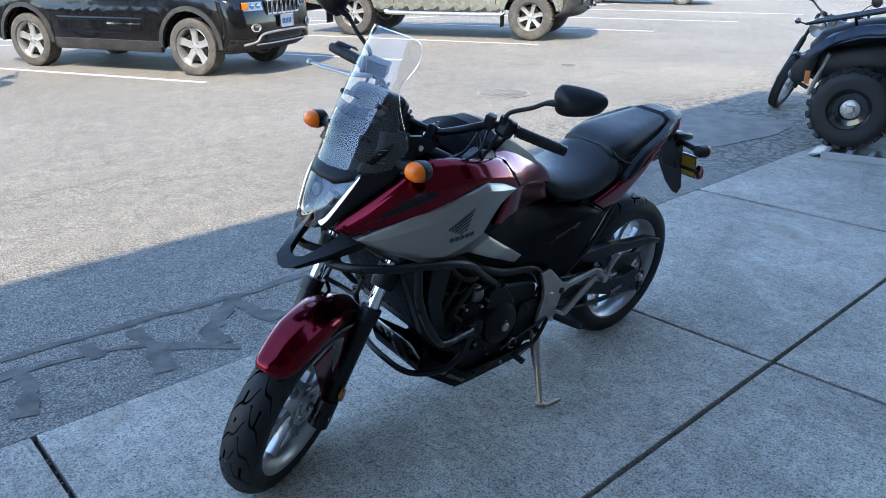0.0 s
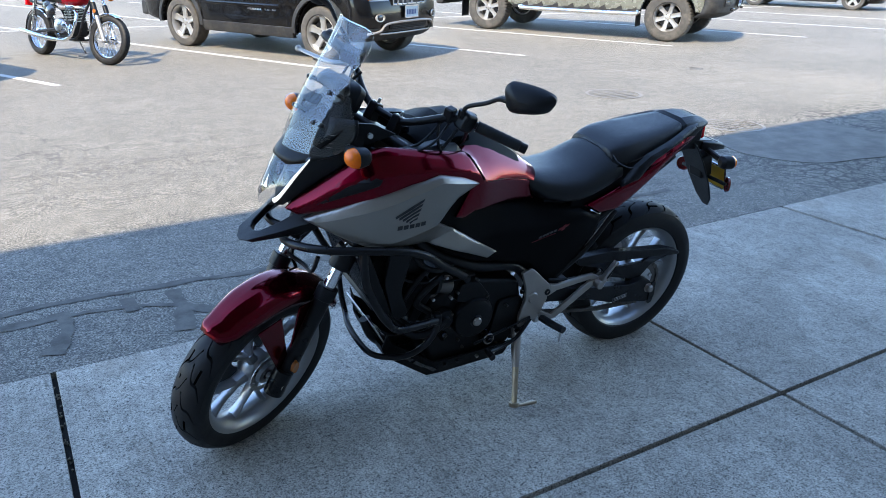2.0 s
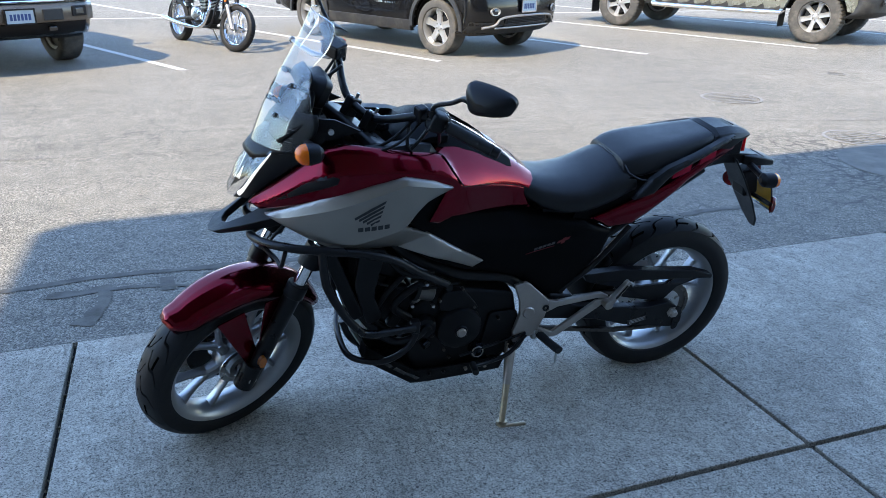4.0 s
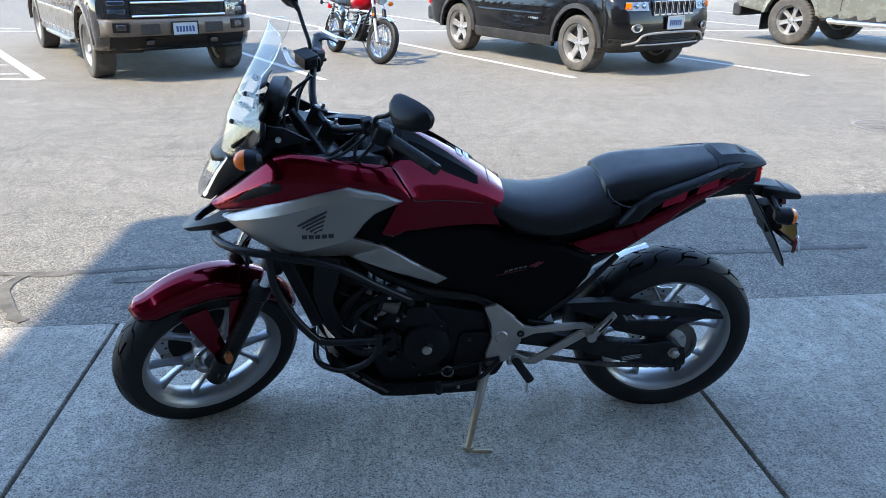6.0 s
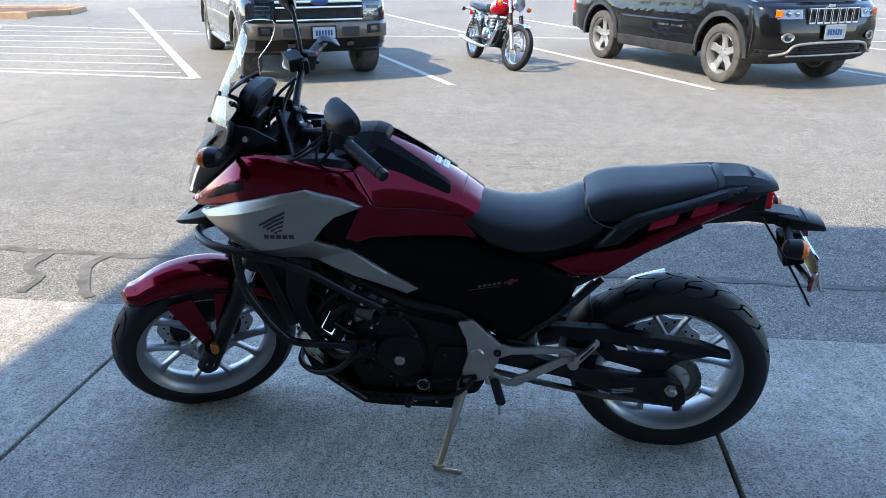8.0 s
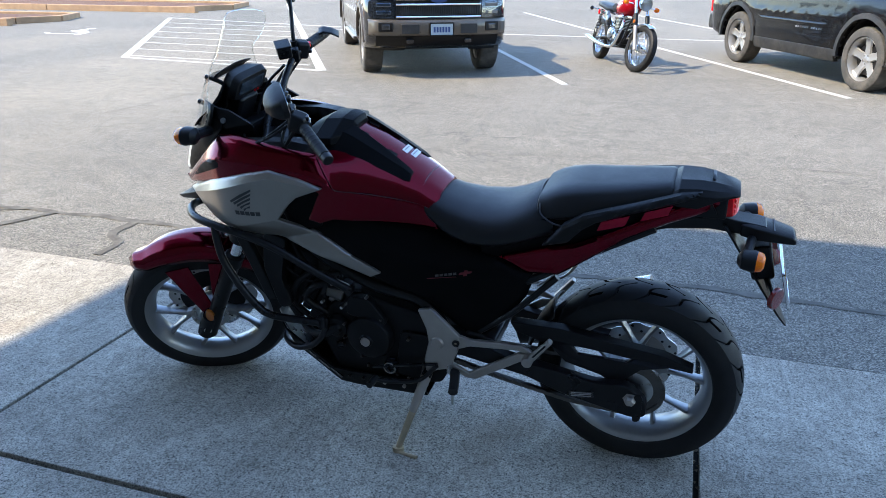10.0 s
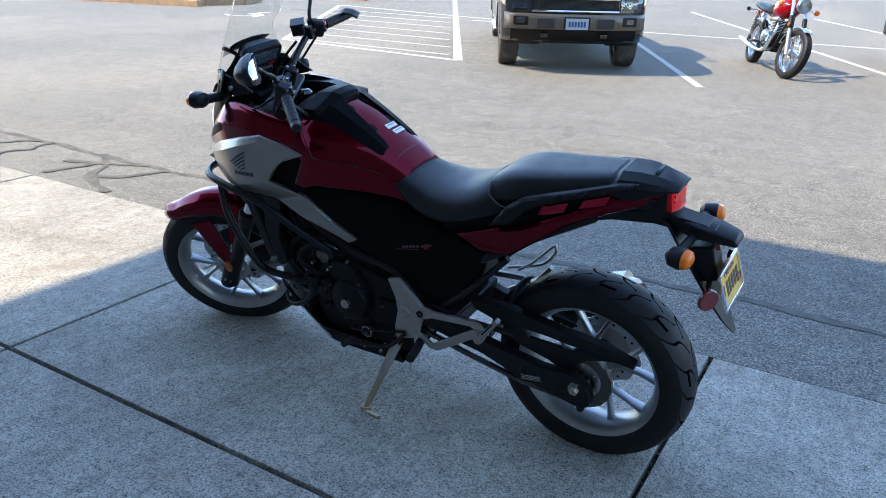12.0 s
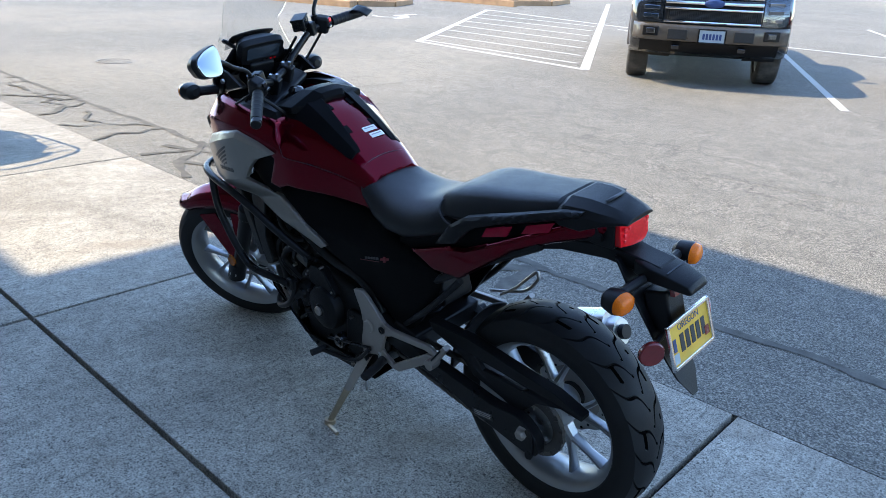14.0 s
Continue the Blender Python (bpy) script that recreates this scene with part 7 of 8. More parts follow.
        mr = part("side_mirror", loft([oval(-0.02, 0, 0, 0.09, 0.07, 4, 16), oval(0.05, 0, 0.0, 0.10, 0.085, 4, 16), oval(0.11, 0, 0.0, 0.07, 0.06, 3, 16)]), g["handle_paint"], sp, "door mirror", angle=50)
        mr.matrix_basis = Matrix.Translation((cowl_x - 0.42, s * (hw + 0.10), belt + 0.10))
        part("mirror_arm", rod((0.02, -s * 0.02, -0.04), (0.05, -s * 0.2, -0.06), 0.03, 10), black_plastic, mr)
    # bonnet, roof and glass
    hood = []
    for x, z in ((fo - 0.13, nose_z), (fo - 0.30, nose_z + 0.05), (cowl_x + 0.35, cowl_z - 0.02), (cowl_x, cowl_z + 0.01)):
        w = half_y(x, z) - 0.015
        k = 1.0 if x > fo - 0.2 else 0.75 if x > fo - 0.4 else 0.1
        hood.append([(x - k * wrap(t), w * t, z - 0.04 * abs(t) ** 3 + 0.03 * (1 - t * t) + (0.014 if 0.25 < abs(t) < 0.6 else 0)) for t in around])
    b = part("bonnet", loft(hood, None, False, False), paint, car, angle=40)
    b.modifiers.new("thick", "SOLIDIFY").thickness = 0.02
    rr = g["roof"]
    rings = []
    for x, z in rr:
        w = half_y(-1.5, belt) - 0.03 - 0.30 * max(0, z - belt) ** 1.1
        rings.append([(x, w * t, z + 0.035 * (1 - t * t) - 0.02 * abs(t) ** 6) for t in [j / 6 for j in range(-6, 7)]])
    tp = part("roof", loft(rings, None, False, False), paint, car, angle=40)
    tp.modifiers.new("thick", "SOLIDIFY").thickness = 0.03
    w0, w1 = half_y(cowl_x, belt) - 0.08, half_y(-1.5, belt) - 0.03 - 0.30 * max(0, rr[0][1] - belt) ** 1.1
    ws = [[(cowl_x + 0.03 - 0.16 * t * t, w0 * t, cowl_z) for t in (-1, -0.5, 0, 0.5, 1)], [(rr[0][0] - 0.10 * t * t, w1 * t, rr[0][1]) for t in (-1, -0.5, 0, 0.5, 1)]]
    part("windscreen", loft(ws, None, False, False), window_glass, car, "dark windscreen").modifiers.new("thick", "SOLIDIFY").thickness = 0.01
    xr, zr = rr[-1]
    bk = [[(xr, w1 * t, zr) for t in (-1, 0, 1)], [(g["back_x"], (w1 + 0.08) * t, belt - 0.02) for t in (-1, 0, 1)]]
    part("rear_window", loft(bk, None, False, False), window_glass, car, "dark rear window").modifiers.new("thick", "SOLIDIFY").thickness = 0.01
    if g.get("bed"):
        x0, x1 = g["back_x"] - 0.02, -wb - ro
        part("bed", box(x0 - x1 - 0.12, 2 * hw - 0.25, 0.06, Matrix.Translation(((x0 + x1) / 2, 0, belt - 0.45))), black_plastic, car)
        part("bed_wall", box(0.06, 2 * hw - 0.2, belt - 0.62, Matrix.Translation((x0 - 0.03, 0, (belt + 0.62) / 2 - 0.02))), paint, car, bevel=0.01)
        part("tailgate", box(0.08, 2 * hw - 0.22, belt - 0.68, Matrix.Translation((x1 + 0.05, 0, (belt + 0.62) / 2))), paint, car, bevel=0.015)
    else:
        part("tailgate", box(0.08, 2 * hw - 0.24, belt - 0.55, Matrix.Translation((-wb - ro + 0.05, 0, (belt + 0.5) / 2))), paint, car, bevel=0.03)
    part("rear_bumper", box(0.18, 2 * hw - 0.14, 0.24, Matrix.Translation((-wb - ro + 0.02, 0, 0.56))), trim, car, bevel=0.04)
    part("underbody", box(wb + fo + ro - 0.5, 2 * hw - 0.62, 0.16, Matrix.Translation(((fo - wb - ro) / 2, 0, sill + 0.1))), black_plastic, car)
    for x in (0, -wb):
        part("axle", rod((x, -hw + 0.2, R), (x, hw - 0.2, R), 0.05, 10), black_metal, car)
    # nose: a shaped shell across the front
    rows = []
    for z, dx in g["nose_profile"]:
        rows.append([(fo + dx - wrap(t), (half_y(fo - 0.40, z) + 0.003) * t, z) for t in around])
    ns = part("front_bumper", loft(rows, None, False, False), g["bumper_paint"], car, g["bumper_label"], angle=35)
    ns.modifiers.new("thick", "SOLIDIFY").thickness = 0.02
    for s in (1, -1):
        part("tail_lamp", box(0.06, 0.16, 0.4, Matrix.Translation((-wb - ro + 0.02, s * (hw - 0.14), belt - 0.25))), red_lens, car, bevel=0.02)
        for x in (0, -wb):
            car_wheel(car, x, s * (hw - g["tyre_half"] - 0.015), R, g["tyre_half"], g["rim"], g["spokes"], 0.35, g["rim_mat"], dusty_rubber, g.get("lugs", 48), g.get("lug_depth", 0.004))
    front_x = lambda y, z: fo + between(z, *g["nose_profile"]) - wrap(y / (half_y(fo - 0.40, z) + 0.003))

    def facing(y, z, out=0.0):
        """A place on the nose, x along the surface to the car's left."""
        e = 0.03
        d = front_x(y + e, z) - front_x(y - e, z)
        return Matrix.Translation((front_x(y, z) + out, y, z)) @ pose(0, 0, 0, 0, 0, 90 - math.degrees(math.atan2(d, 2 * e)))
    pm = facing(g["plate"][0], g["plate"][1], g.get("plate_out", 0.03))
    holder = part("number_plate", box(0.31, 0.012, 0.155, pm), g["plate_mat"], car, "vehicle number plate")
    for x, z, w, h in ((0, 0.08, 0.33, 0.016), (0, -0.08, 0.33, 0.016), (0.16, 0, 0.016, 0.17), (-0.16, 0, 0.016, 0.17)):
        part("plate_frame", box(w, 0.02, h, pm @ Matrix.Translation((x, -0.002, z))), g["plate_frame"], holder)
    bars(0.24, 0.07, 6, "plate_bar", plate_blue, pm @ Matrix.Translation((0, -0.0075, -0.005)), holder, 0.003)
    return car, facing, half_y


# the black sport utility
SUV = dict(wheelbase=2.915, front=0.90, rear=0.98, half=0.955, tyre=0.382, tyre_half=0.13, rim=0.262, spokes=5, rim_mat=car_alloy, sill=0.33, belt=1.16, nose=1.02, cowl=1.15, cowl_x=-0.42, arch=0.455, crease=0.83,
           paint=jeep_black, trim=car_trim, arch_paint=car_trim, sill_paint=car_trim, bumper_paint=jeep_black, bumper_label="gloss black front bumper", handle_paint=jeep_black,
           door_seams=(-0.62, -1.70, -2.42), handles=(-1.42, -2.28), belt_strip=(-0.68, -2.35, 0.70), roof=[(-1.30, 1.70), (-1.8, 1.745), (-2.6, 1.74), (-3.35, 1.68)], back_x=-3.85,
           glass=[(-0.75, 1.17), (-1.35, 1.64), (-2.6, 1.67), (-3.2, 1.62), (-3.65, 1.2)], nose_profile=[(0.34, -0.14), (0.46, -0.02), (0.60, 0.0), (0.74, 0.0), (0.86, -0.03), (0.97, -0.06), (1.04, -0.13)], plate=(0.0, 0.70), plate_mat=plate_white, plate_frame=chrome)
suv, face, suv_y = vehicle("sport_utility_vehicle", "parked black sport utility vehicle with silver wheels", "car", parked(5.393, 10.64, -62.7) @ Matrix.Scale(1.015, 4), SUV)
gr = part("grille", loft([[face(y, z, o).translation for y in (-0.40, -0.2, 0.0, 0.2, 0.40)] for z, o in ((0.80, 0.012), (0.86, 0.02), (0.95, 0.02), (0.985, 0.01))], None, False, False), black_plastic, suv, "black seven-slot grille")
for i in range(7):
    y = -0.345 + 0.115 * i
    mm = face(y, 0.89, 0.028)
    for dx, dz, w, h in ((0.043, 0, 0.012, 0.17), (-0.043, 0, 0.012, 0.17), (0, 0.085, 0.095, 0.012), (0, -0.085, 0.095, 0.022)):
        part("slot_frame", box(w, 0.03, h, mm @ Matrix.Translation((dx, 0, dz))), chrome, gr, bevel=0.003)
    for k in (-0.02, 0.0, 0.02):
        part("slot_bar", box(0.004, 0.012, 0.15, mm @ Matrix.Translation((k, 0.012, 0))), car_trim, gr)
for s in (1, -1):
    hl = part("headlight", loft([[face(s * y, z, 0.012).translation for y in (0.47, 0.58, 0.70, 0.80)] for z in (0.86, 0.91, 0.965)], None, False, False), cast_grey, suv, "chrome-lined headlight")
    part("lens", loft([[face(s * y, z, 0.03).translation for y in (0.465, 0.58, 0.70, 0.81)] for z in (0.855, 0.91, 0.972)], None, False, False), lamp_glass, hl, "clear lens").visible_shadow = False
    part("indicator", box(0.09, 0.02, 0.085, face(s * 0.775, 0.915, 0.022)), amber_lens, hl, "amber indicator", bevel=0.01)
    for y in (0.55, 0.66):
        part("projector", lathe([(0, 0.02), (0.03, 0.012), (0.04, 0.0)], 16, face(s * y, 0.915, 0.012) @ pose(0, 0, 0, 0, 0, 180)), mirror_glass, hl)
    fg = part("fog_lamp", lathe([(0.0, 0.0), (0.048, 0.006), (0.052, 0.012), (0.066, 0.014), (0.07, 0.0)], 20, face(s * 0.66, 0.64, 0.012) @ pose(0, 0, 0, 0, 0, 180) @ Matrix.Diagonal((1.25, 1, 0.8, 1))), cast_grey, suv, "silver-ringed fog lamp")
    part("lens", lathe([(0.0, 0.016), (0.03, 0.014), (0.046, 0.008)], 18, face(s * 0.66, 0.64, 0.012) @ pose(0, 0, 0, 0, 0, 180)), lamp_bowl, fg)
    part("bumper_trim", tube([face(s * y, z, 0.03).translation for y, z in ((0.82, 0.42), (0.66, 0.46), (0.56, 0.545), (0.30, 0.57), (0.0, 0.572))], 0.017, 8, 5), cast_grey, suv, "silver trim of the lower bumper")
low = part("lower_grille", loft([[face(y, z, 0.012).translation for y in (-0.46, -0.2, 0, 0.2, 0.46)] for z in (0.43, 0.50, 0.555)], None, False, False), black_plastic, suv, "black mesh lower grille")
for i in range(5):
    part("grille_bar", tube([face(y, 0.45 + 0.022 * i, 0.02).translation for y in (-0.42, 0, 0.42)], 0.004, 6, 6), car_trim, low)
part("bumper_trim", tube([face(y, 0.415, 0.03).translation for y in (-0.62, -0.3, 0, 0.3, 0.62)], 0.013, 8, 5), cast_grey, suv)
part("valance", loft([[face(y, z, o).translation for y in (-0.85, -0.6, -0.3, 0, 0.3, 0.6, 0.85)] for z, o in ((0.30, -0.10), (0.34, 0.01), (0.40, 0.014))], None, False, False), car_trim, suv, "grey lower valance")
part("maker_badge", box(0.11, 0.006, 0.03, face(0, 1.005, 0.02)), chrome, suv)
for s in (1, -1):
    part("lower_bumper", loft([[face(s * y, z, o).translation for y in (0.56, 0.66, 0.76, 0.84, 0.90, 0.94)] for z, o in ((0.31, -0.06), (0.36, 0.012), (0.44, 0.014), (0.50, 0.008))], None, False, False), car_trim, suv, "grey lower bumper corner")

# the dark pickup with bronze bumpers
PICKUP = dict(wheelbase=3.95, front=0.93, rear=1.15, half=1.0, tyre=0.405, tyre_half=0.14, rim=0.262, spokes=6, rim_mat=car_alloy, sill=0.42, belt=1.30, nose=1.17, cowl=1.29, cowl_x=-0.45, arch=0.485, crease=0.98,
              paint=truck_dark, trim=truck_bronze, arch_paint=truck_bronze, sill_paint=truck_bronze, bumper_paint=truck_dark, bumper_label="dark painted nose", handle_paint=chrome,
              door_seams=(-0.66, -1.75, -2.75), handles=(-1.45, -2.5), roof=[(-1.25, 1.87), (-1.7, 1.92), (-2.4, 1.92), (-2.75, 1.88)], back_x=-2.95, bed=True,
              glass=[(-0.8, 1.31), (-1.3, 1.80), (-2.45, 1.84), (-2.75, 1.8), (-2.8, 1.32)], nose_profile=[(0.40, -0.16), (0.50, -0.07), (0.62, -0.05), (0.80, -0.05), (0.95, -0.05), (1.08, -0.07), (1.18, -0.14)], two_tone=0.80, plate_out=0.125, plate=(0.02, 0.66), plate_mat=plate_white, plate_frame=black_metal)
pick, face, pick_y = vehicle("pickup_truck", "parked dark pickup truck with bronze bumper and chrome grille", "pickup truck", parked(-1.18, 10.43, -61.0), PICKUP)
bp = [[face(y, z, o).translation for y in [(-0.95 + 1.9 * j / 14) for j in range(15)]] for z, o in ((0.565, 0.02), (0.58, 0.085), (0.64, 0.10), (0.74, 0.10), (0.775, 0.085), (0.785, 0.02))]
bumper = part("steel_bumper", loft(bp, None, False, False), truck_bronze, pick, "bronze painted steel bumper", angle=40)
bumper.modifiers.new("thick", "SOLIDIFY").thickness = 0.015
for s in (1, -1):
    part("fog_pocket", box(0.20, 0.03, 0.12, face(s * 0.73, 0.69, 0.098)), black_plastic, bumper, bevel=0.012)
    part("fog_lamp", box(0.11, 0.02, 0.07, face(s * 0.73, 0.69, 0.116)), lamp_bowl, bumper, "clear fog lamp", bevel=0.01)
    part("bumper_pad", box(0.24, 0.02, 0.13, face(s * 0.40, 0.665, 0.103)), car_trim, bumper, bevel=0.012)
    part("tow_hook", box(0.10, 0.05, 0.06, face(s * 0.40, 0.50, 0.05)), black_gloss, pick, bevel=0.015)
    hl = part("headlight", loft([[face(s * y, z, 0.02).translation for y in (0.60, 0.70, 0.80, 0.90)] for z in (0.80, 0.92, 1.05, 1.13)], None, False, False), lamp_bowl, pick, "tall chrome-lined headlight")
    part("lens", loft([[face(s * y, z, 0.04).translation for y in (0.60, 0.70, 0.80, 0.91)] for z in (0.795, 0.92, 1.05, 1.14)], None, False, False), lamp_glass, hl, "clear lens").visible_shadow = False
    for z in (0.87, 0.97, 1.06):
        part("lamp_cell", box(0.20, 0.03, 0.055, face(s * 0.74, z, 0.022)), mirror_glass, hl, bevel=0.01)
    part("valance", loft([[face(s * y, z, o).translation for y in (0.45, 0.65, 0.85)] for z, o in ((0.36, -0.06), (0.46, 0.02), (0.57, 0.04))], None, False, False), black_plastic, pick)
gr = part("grille", loft([[face(y, z, 0.014).translation for y in (-0.58, -0.3, 0, 0.3, 0.58)] for z in (0.80, 0.95, 1.13)], None, False, False), black_plastic, pick, "black mesh grille with chrome bars")
for z, r in ((0.815, 0.022), (0.975, 0.02), (1.045, 0.028), (1.12, 0.022)):
    part("grille_bar", tube([face(y, z, 0.035).translation for y in (-0.58, -0.3, 0.0, 0.3, 0.58)], r, 10, 5, flat=0.9), chrome, gr, "chrome grille bar")
for i in range(9):
    part("mesh_wire", tube([face(y, 0.845 + 0.014 * i, 0.024).translation for y in (-0.52, 0, 0.52)], 0.0035, 5, 6), car_trim, gr)
for i in range(44):
    y = -0.54 + 0.025 * i
    part("mesh_wire", rod(face(y, 0.84, 0.024).translation, face(y, 0.96, 0.024).translation, 0.0035, 5), car_trim, gr)
part("maker_badge", lathe([(0.0, 0.02), (0.06, 0.016), (0.085, 0.0)], 28, face(0, 1.045, 0.06) @ pose(0, 0, 0, 0, 0, 180) @ Matrix.Diagonal((1.45, 1, 0.62, 1))), plate_blue, gr, "blank oval badge")
part("lower_grille", loft([[face(y, z, o).translation for y in (-0.5, -0.2, 0.2, 0.5)] for z, o in ((0.38, -0.06), (0.46, 0.03), (0.565, 0.05))], None, False, False), black_plastic, pick, "black lower air dam")
for s in (1, -1):
    part("side_step", box(1.9, 0.14, 0.05, Matrix.Translation((-1.75, s * 0.97, 0.40))), truck_bronze, pick, bevel=0.015)

# the grey-green pickup with off-road tyres
GREY = dict(wheelbase=3.60, front=0.98, rear=1.15, half=1.02, tyre=0.425, tyre_half=0.15, rim=0.25, spokes=6, rim_mat=car_alloy, sill=0.50, belt=1.36, nose=1.22, cowl=1.35, cowl_x=-0.45, arch=0.50, crease=1.02, lugs=44, lug_depth=0.012,
            paint=truck_grey, trim=car_trim, arch_paint=truck_grey, sill_paint=car_trim, bumper_paint=car_trim, bumper_label="grey plastic front bumper", handle_paint=truck_grey,
            door_seams=(-0.66, -1.75, -2.70), handles=(-1.45, -2.45), roof=[(-1.25, 1.92), (-1.7, 1.96), (-2.4, 1.96), (-2.75, 1.92)], back_x=-2.95, bed=True,
            glass=[(-0.8, 1.37), (-1.3, 1.84), (-2.45, 1.88), (-2.75, 1.84), (-2.8, 1.38)], nose_profile=[(0.44, -0.16), (0.54, -0.02), (0.68, 0.02), (0.80, 0.02), (0.9, -0.04), (1.10, -0.07), (1.23, -0.14)], plate=(0.0, 0.70), plate_mat=plate_white, plate_frame=black_metal)
grey, face, grey_y = vehicle("pickup_truck", "parked grey-green pickup truck with off-road tyres", "pickup truck", parked(12.32, 10.66, -60.1) @ Matrix.Scale(1.045, 4), GREY)
for s in (1, -1):
    part("fog_lamp", box(0.12, 0.02, 0.06, face(s * 0.74, 0.70, 0.02)), lamp_bowl, grey, bevel=0.01)
    part("fog_pocket", box(0.2, 0.015, 0.12, face(s * 0.74, 0.70, 0.012)), black_plastic, grey, bevel=0.01)
    part("tow_hook", box(0.10, 0.06, 0.05, face(s * 0.45, 0.58, 0.04)), black_gloss, grey, bevel=0.015)
    part("headlight", loft([[face(s * y, z, 0.02).translation for y in (0.58, 0.72, 0.9)] for z in (0.98, 1.06, 1.14)], None, False, False), lamp_bowl, grey, "headlight")
    part("side_step", tube([(-0.55, s * 0.98, 0.50), (-0.7, s * 1.03, 0.46), (-2.7, s * 1.03, 0.46), (-2.85, s * 0.98, 0.50)], 0.04, 10, 4), chrome, grey, "bright step rail")
    for x in (-0.56, -3.60 - 0.56):
        part("mud_flap", box(0.02, 0.28, 0.38, Matrix.Translation((x, s * 0.86, 0.42))), black_plastic, grey, bevel=0.006)
    for i in range(6):
        x = -0.95 - 0.06 * i
        part("name_bar", skin([(x, 0.99), (x - 0.042, 0.99), (x - 0.042, 1.02), (x, 1.02)], grey_y, s, 0.004, 0, 0, 0.1, 0.004), black_gloss, grey)
part("grille", loft([[face(y, z, 0.02).translation for y in (-0.52, -0.2, 0.2, 0.52)] for z in (0.9, 1.0, 1.14)], None, False, False), black_plastic, grey, "black grille")

# a distant car
SEDAN = dict(SUV, sill=0.25, belt=1.0, nose=0.82, cowl=0.98, tyre=0.33, tyre_half=0.11, rim=0.22, arch=0.39, half=0.9, crease=0.7, paint=jeep_black, roof=[(-1.25, 1.40), (-1.8, 1.45), (-2.4, 1.44), (-2.9, 1.38)], back_x=-3.6, belt_strip=None,
             glass=[(-0.8, 1.01), (-1.3, 1.36), (-2.4, 1.40), (-2.85, 1.34), (-3.3, 1.05)], nose_profile=[(0.22, -0.12), (0.36, 0.0), (0.55, 0.0), (0.72, -0.05), (0.84, -0.14)], plate=(0.0, 0.46))
car, face, _ = vehicle("sedan", "dark sedan parked far across the car park", "car", parked(24.4, 14.6, -65.0), SEDAN)
for s in (1, -1):
    part("headlight", loft([[face(s * y, z, 0.012).translation for y in (0.5, 0.62, 0.78)] for z in (0.62, 0.72)], None, False, False), lamp_bowl, car)


# ---- classic motorcycles with wire wheels; x ahead from the rear axle ----
def wire_wheel(bike, name, m, radius, half, rim, rim_mat, tyre_mat, spokes=36):
    hub = part(name, lathe([(0.0, half), (0.03, half), (0.055, half * 0.9), (0.05, 0.0), (0.055, -half * 0.9), (0.03, -half), (0.0, -half)], 20, m), rim_mat, bike, "wire-spoked wheel")
    part("tyre", road_tyre(radius, half, rim, m, 40, 0.004), tyre_mat, hub, "black tyre", angle=40)
    part("rim", lathe([(rim + 0.006, half * 0.7), (rim - 0.006, half * 0.72), (rim - 0.016, half * 0.4), (rim - 0.018, 0), (rim - 0.016, -half * 0.4), (rim - 0.006, -half * 0.72), (rim + 0.006, -half * 0.7)], 48, m, closed=True), rim_mat, hub)
    for i in range(spokes):
        a = 2 * math.pi * i / spokes
        b = a + (0.5 if i % 2 else -0.5)
        s = 1 if (i // 2) % 2 else -1
        part("spoke", turned(rod((0.05 * math.cos(b), s * half * 0.8, 0.05 * math.sin(b)), ((rim - 0.012) * math.cos(a), 0, (rim - 0.012) * math.sin(a)), 0.0022, 5), m), rim_mat, hub)
    return hub


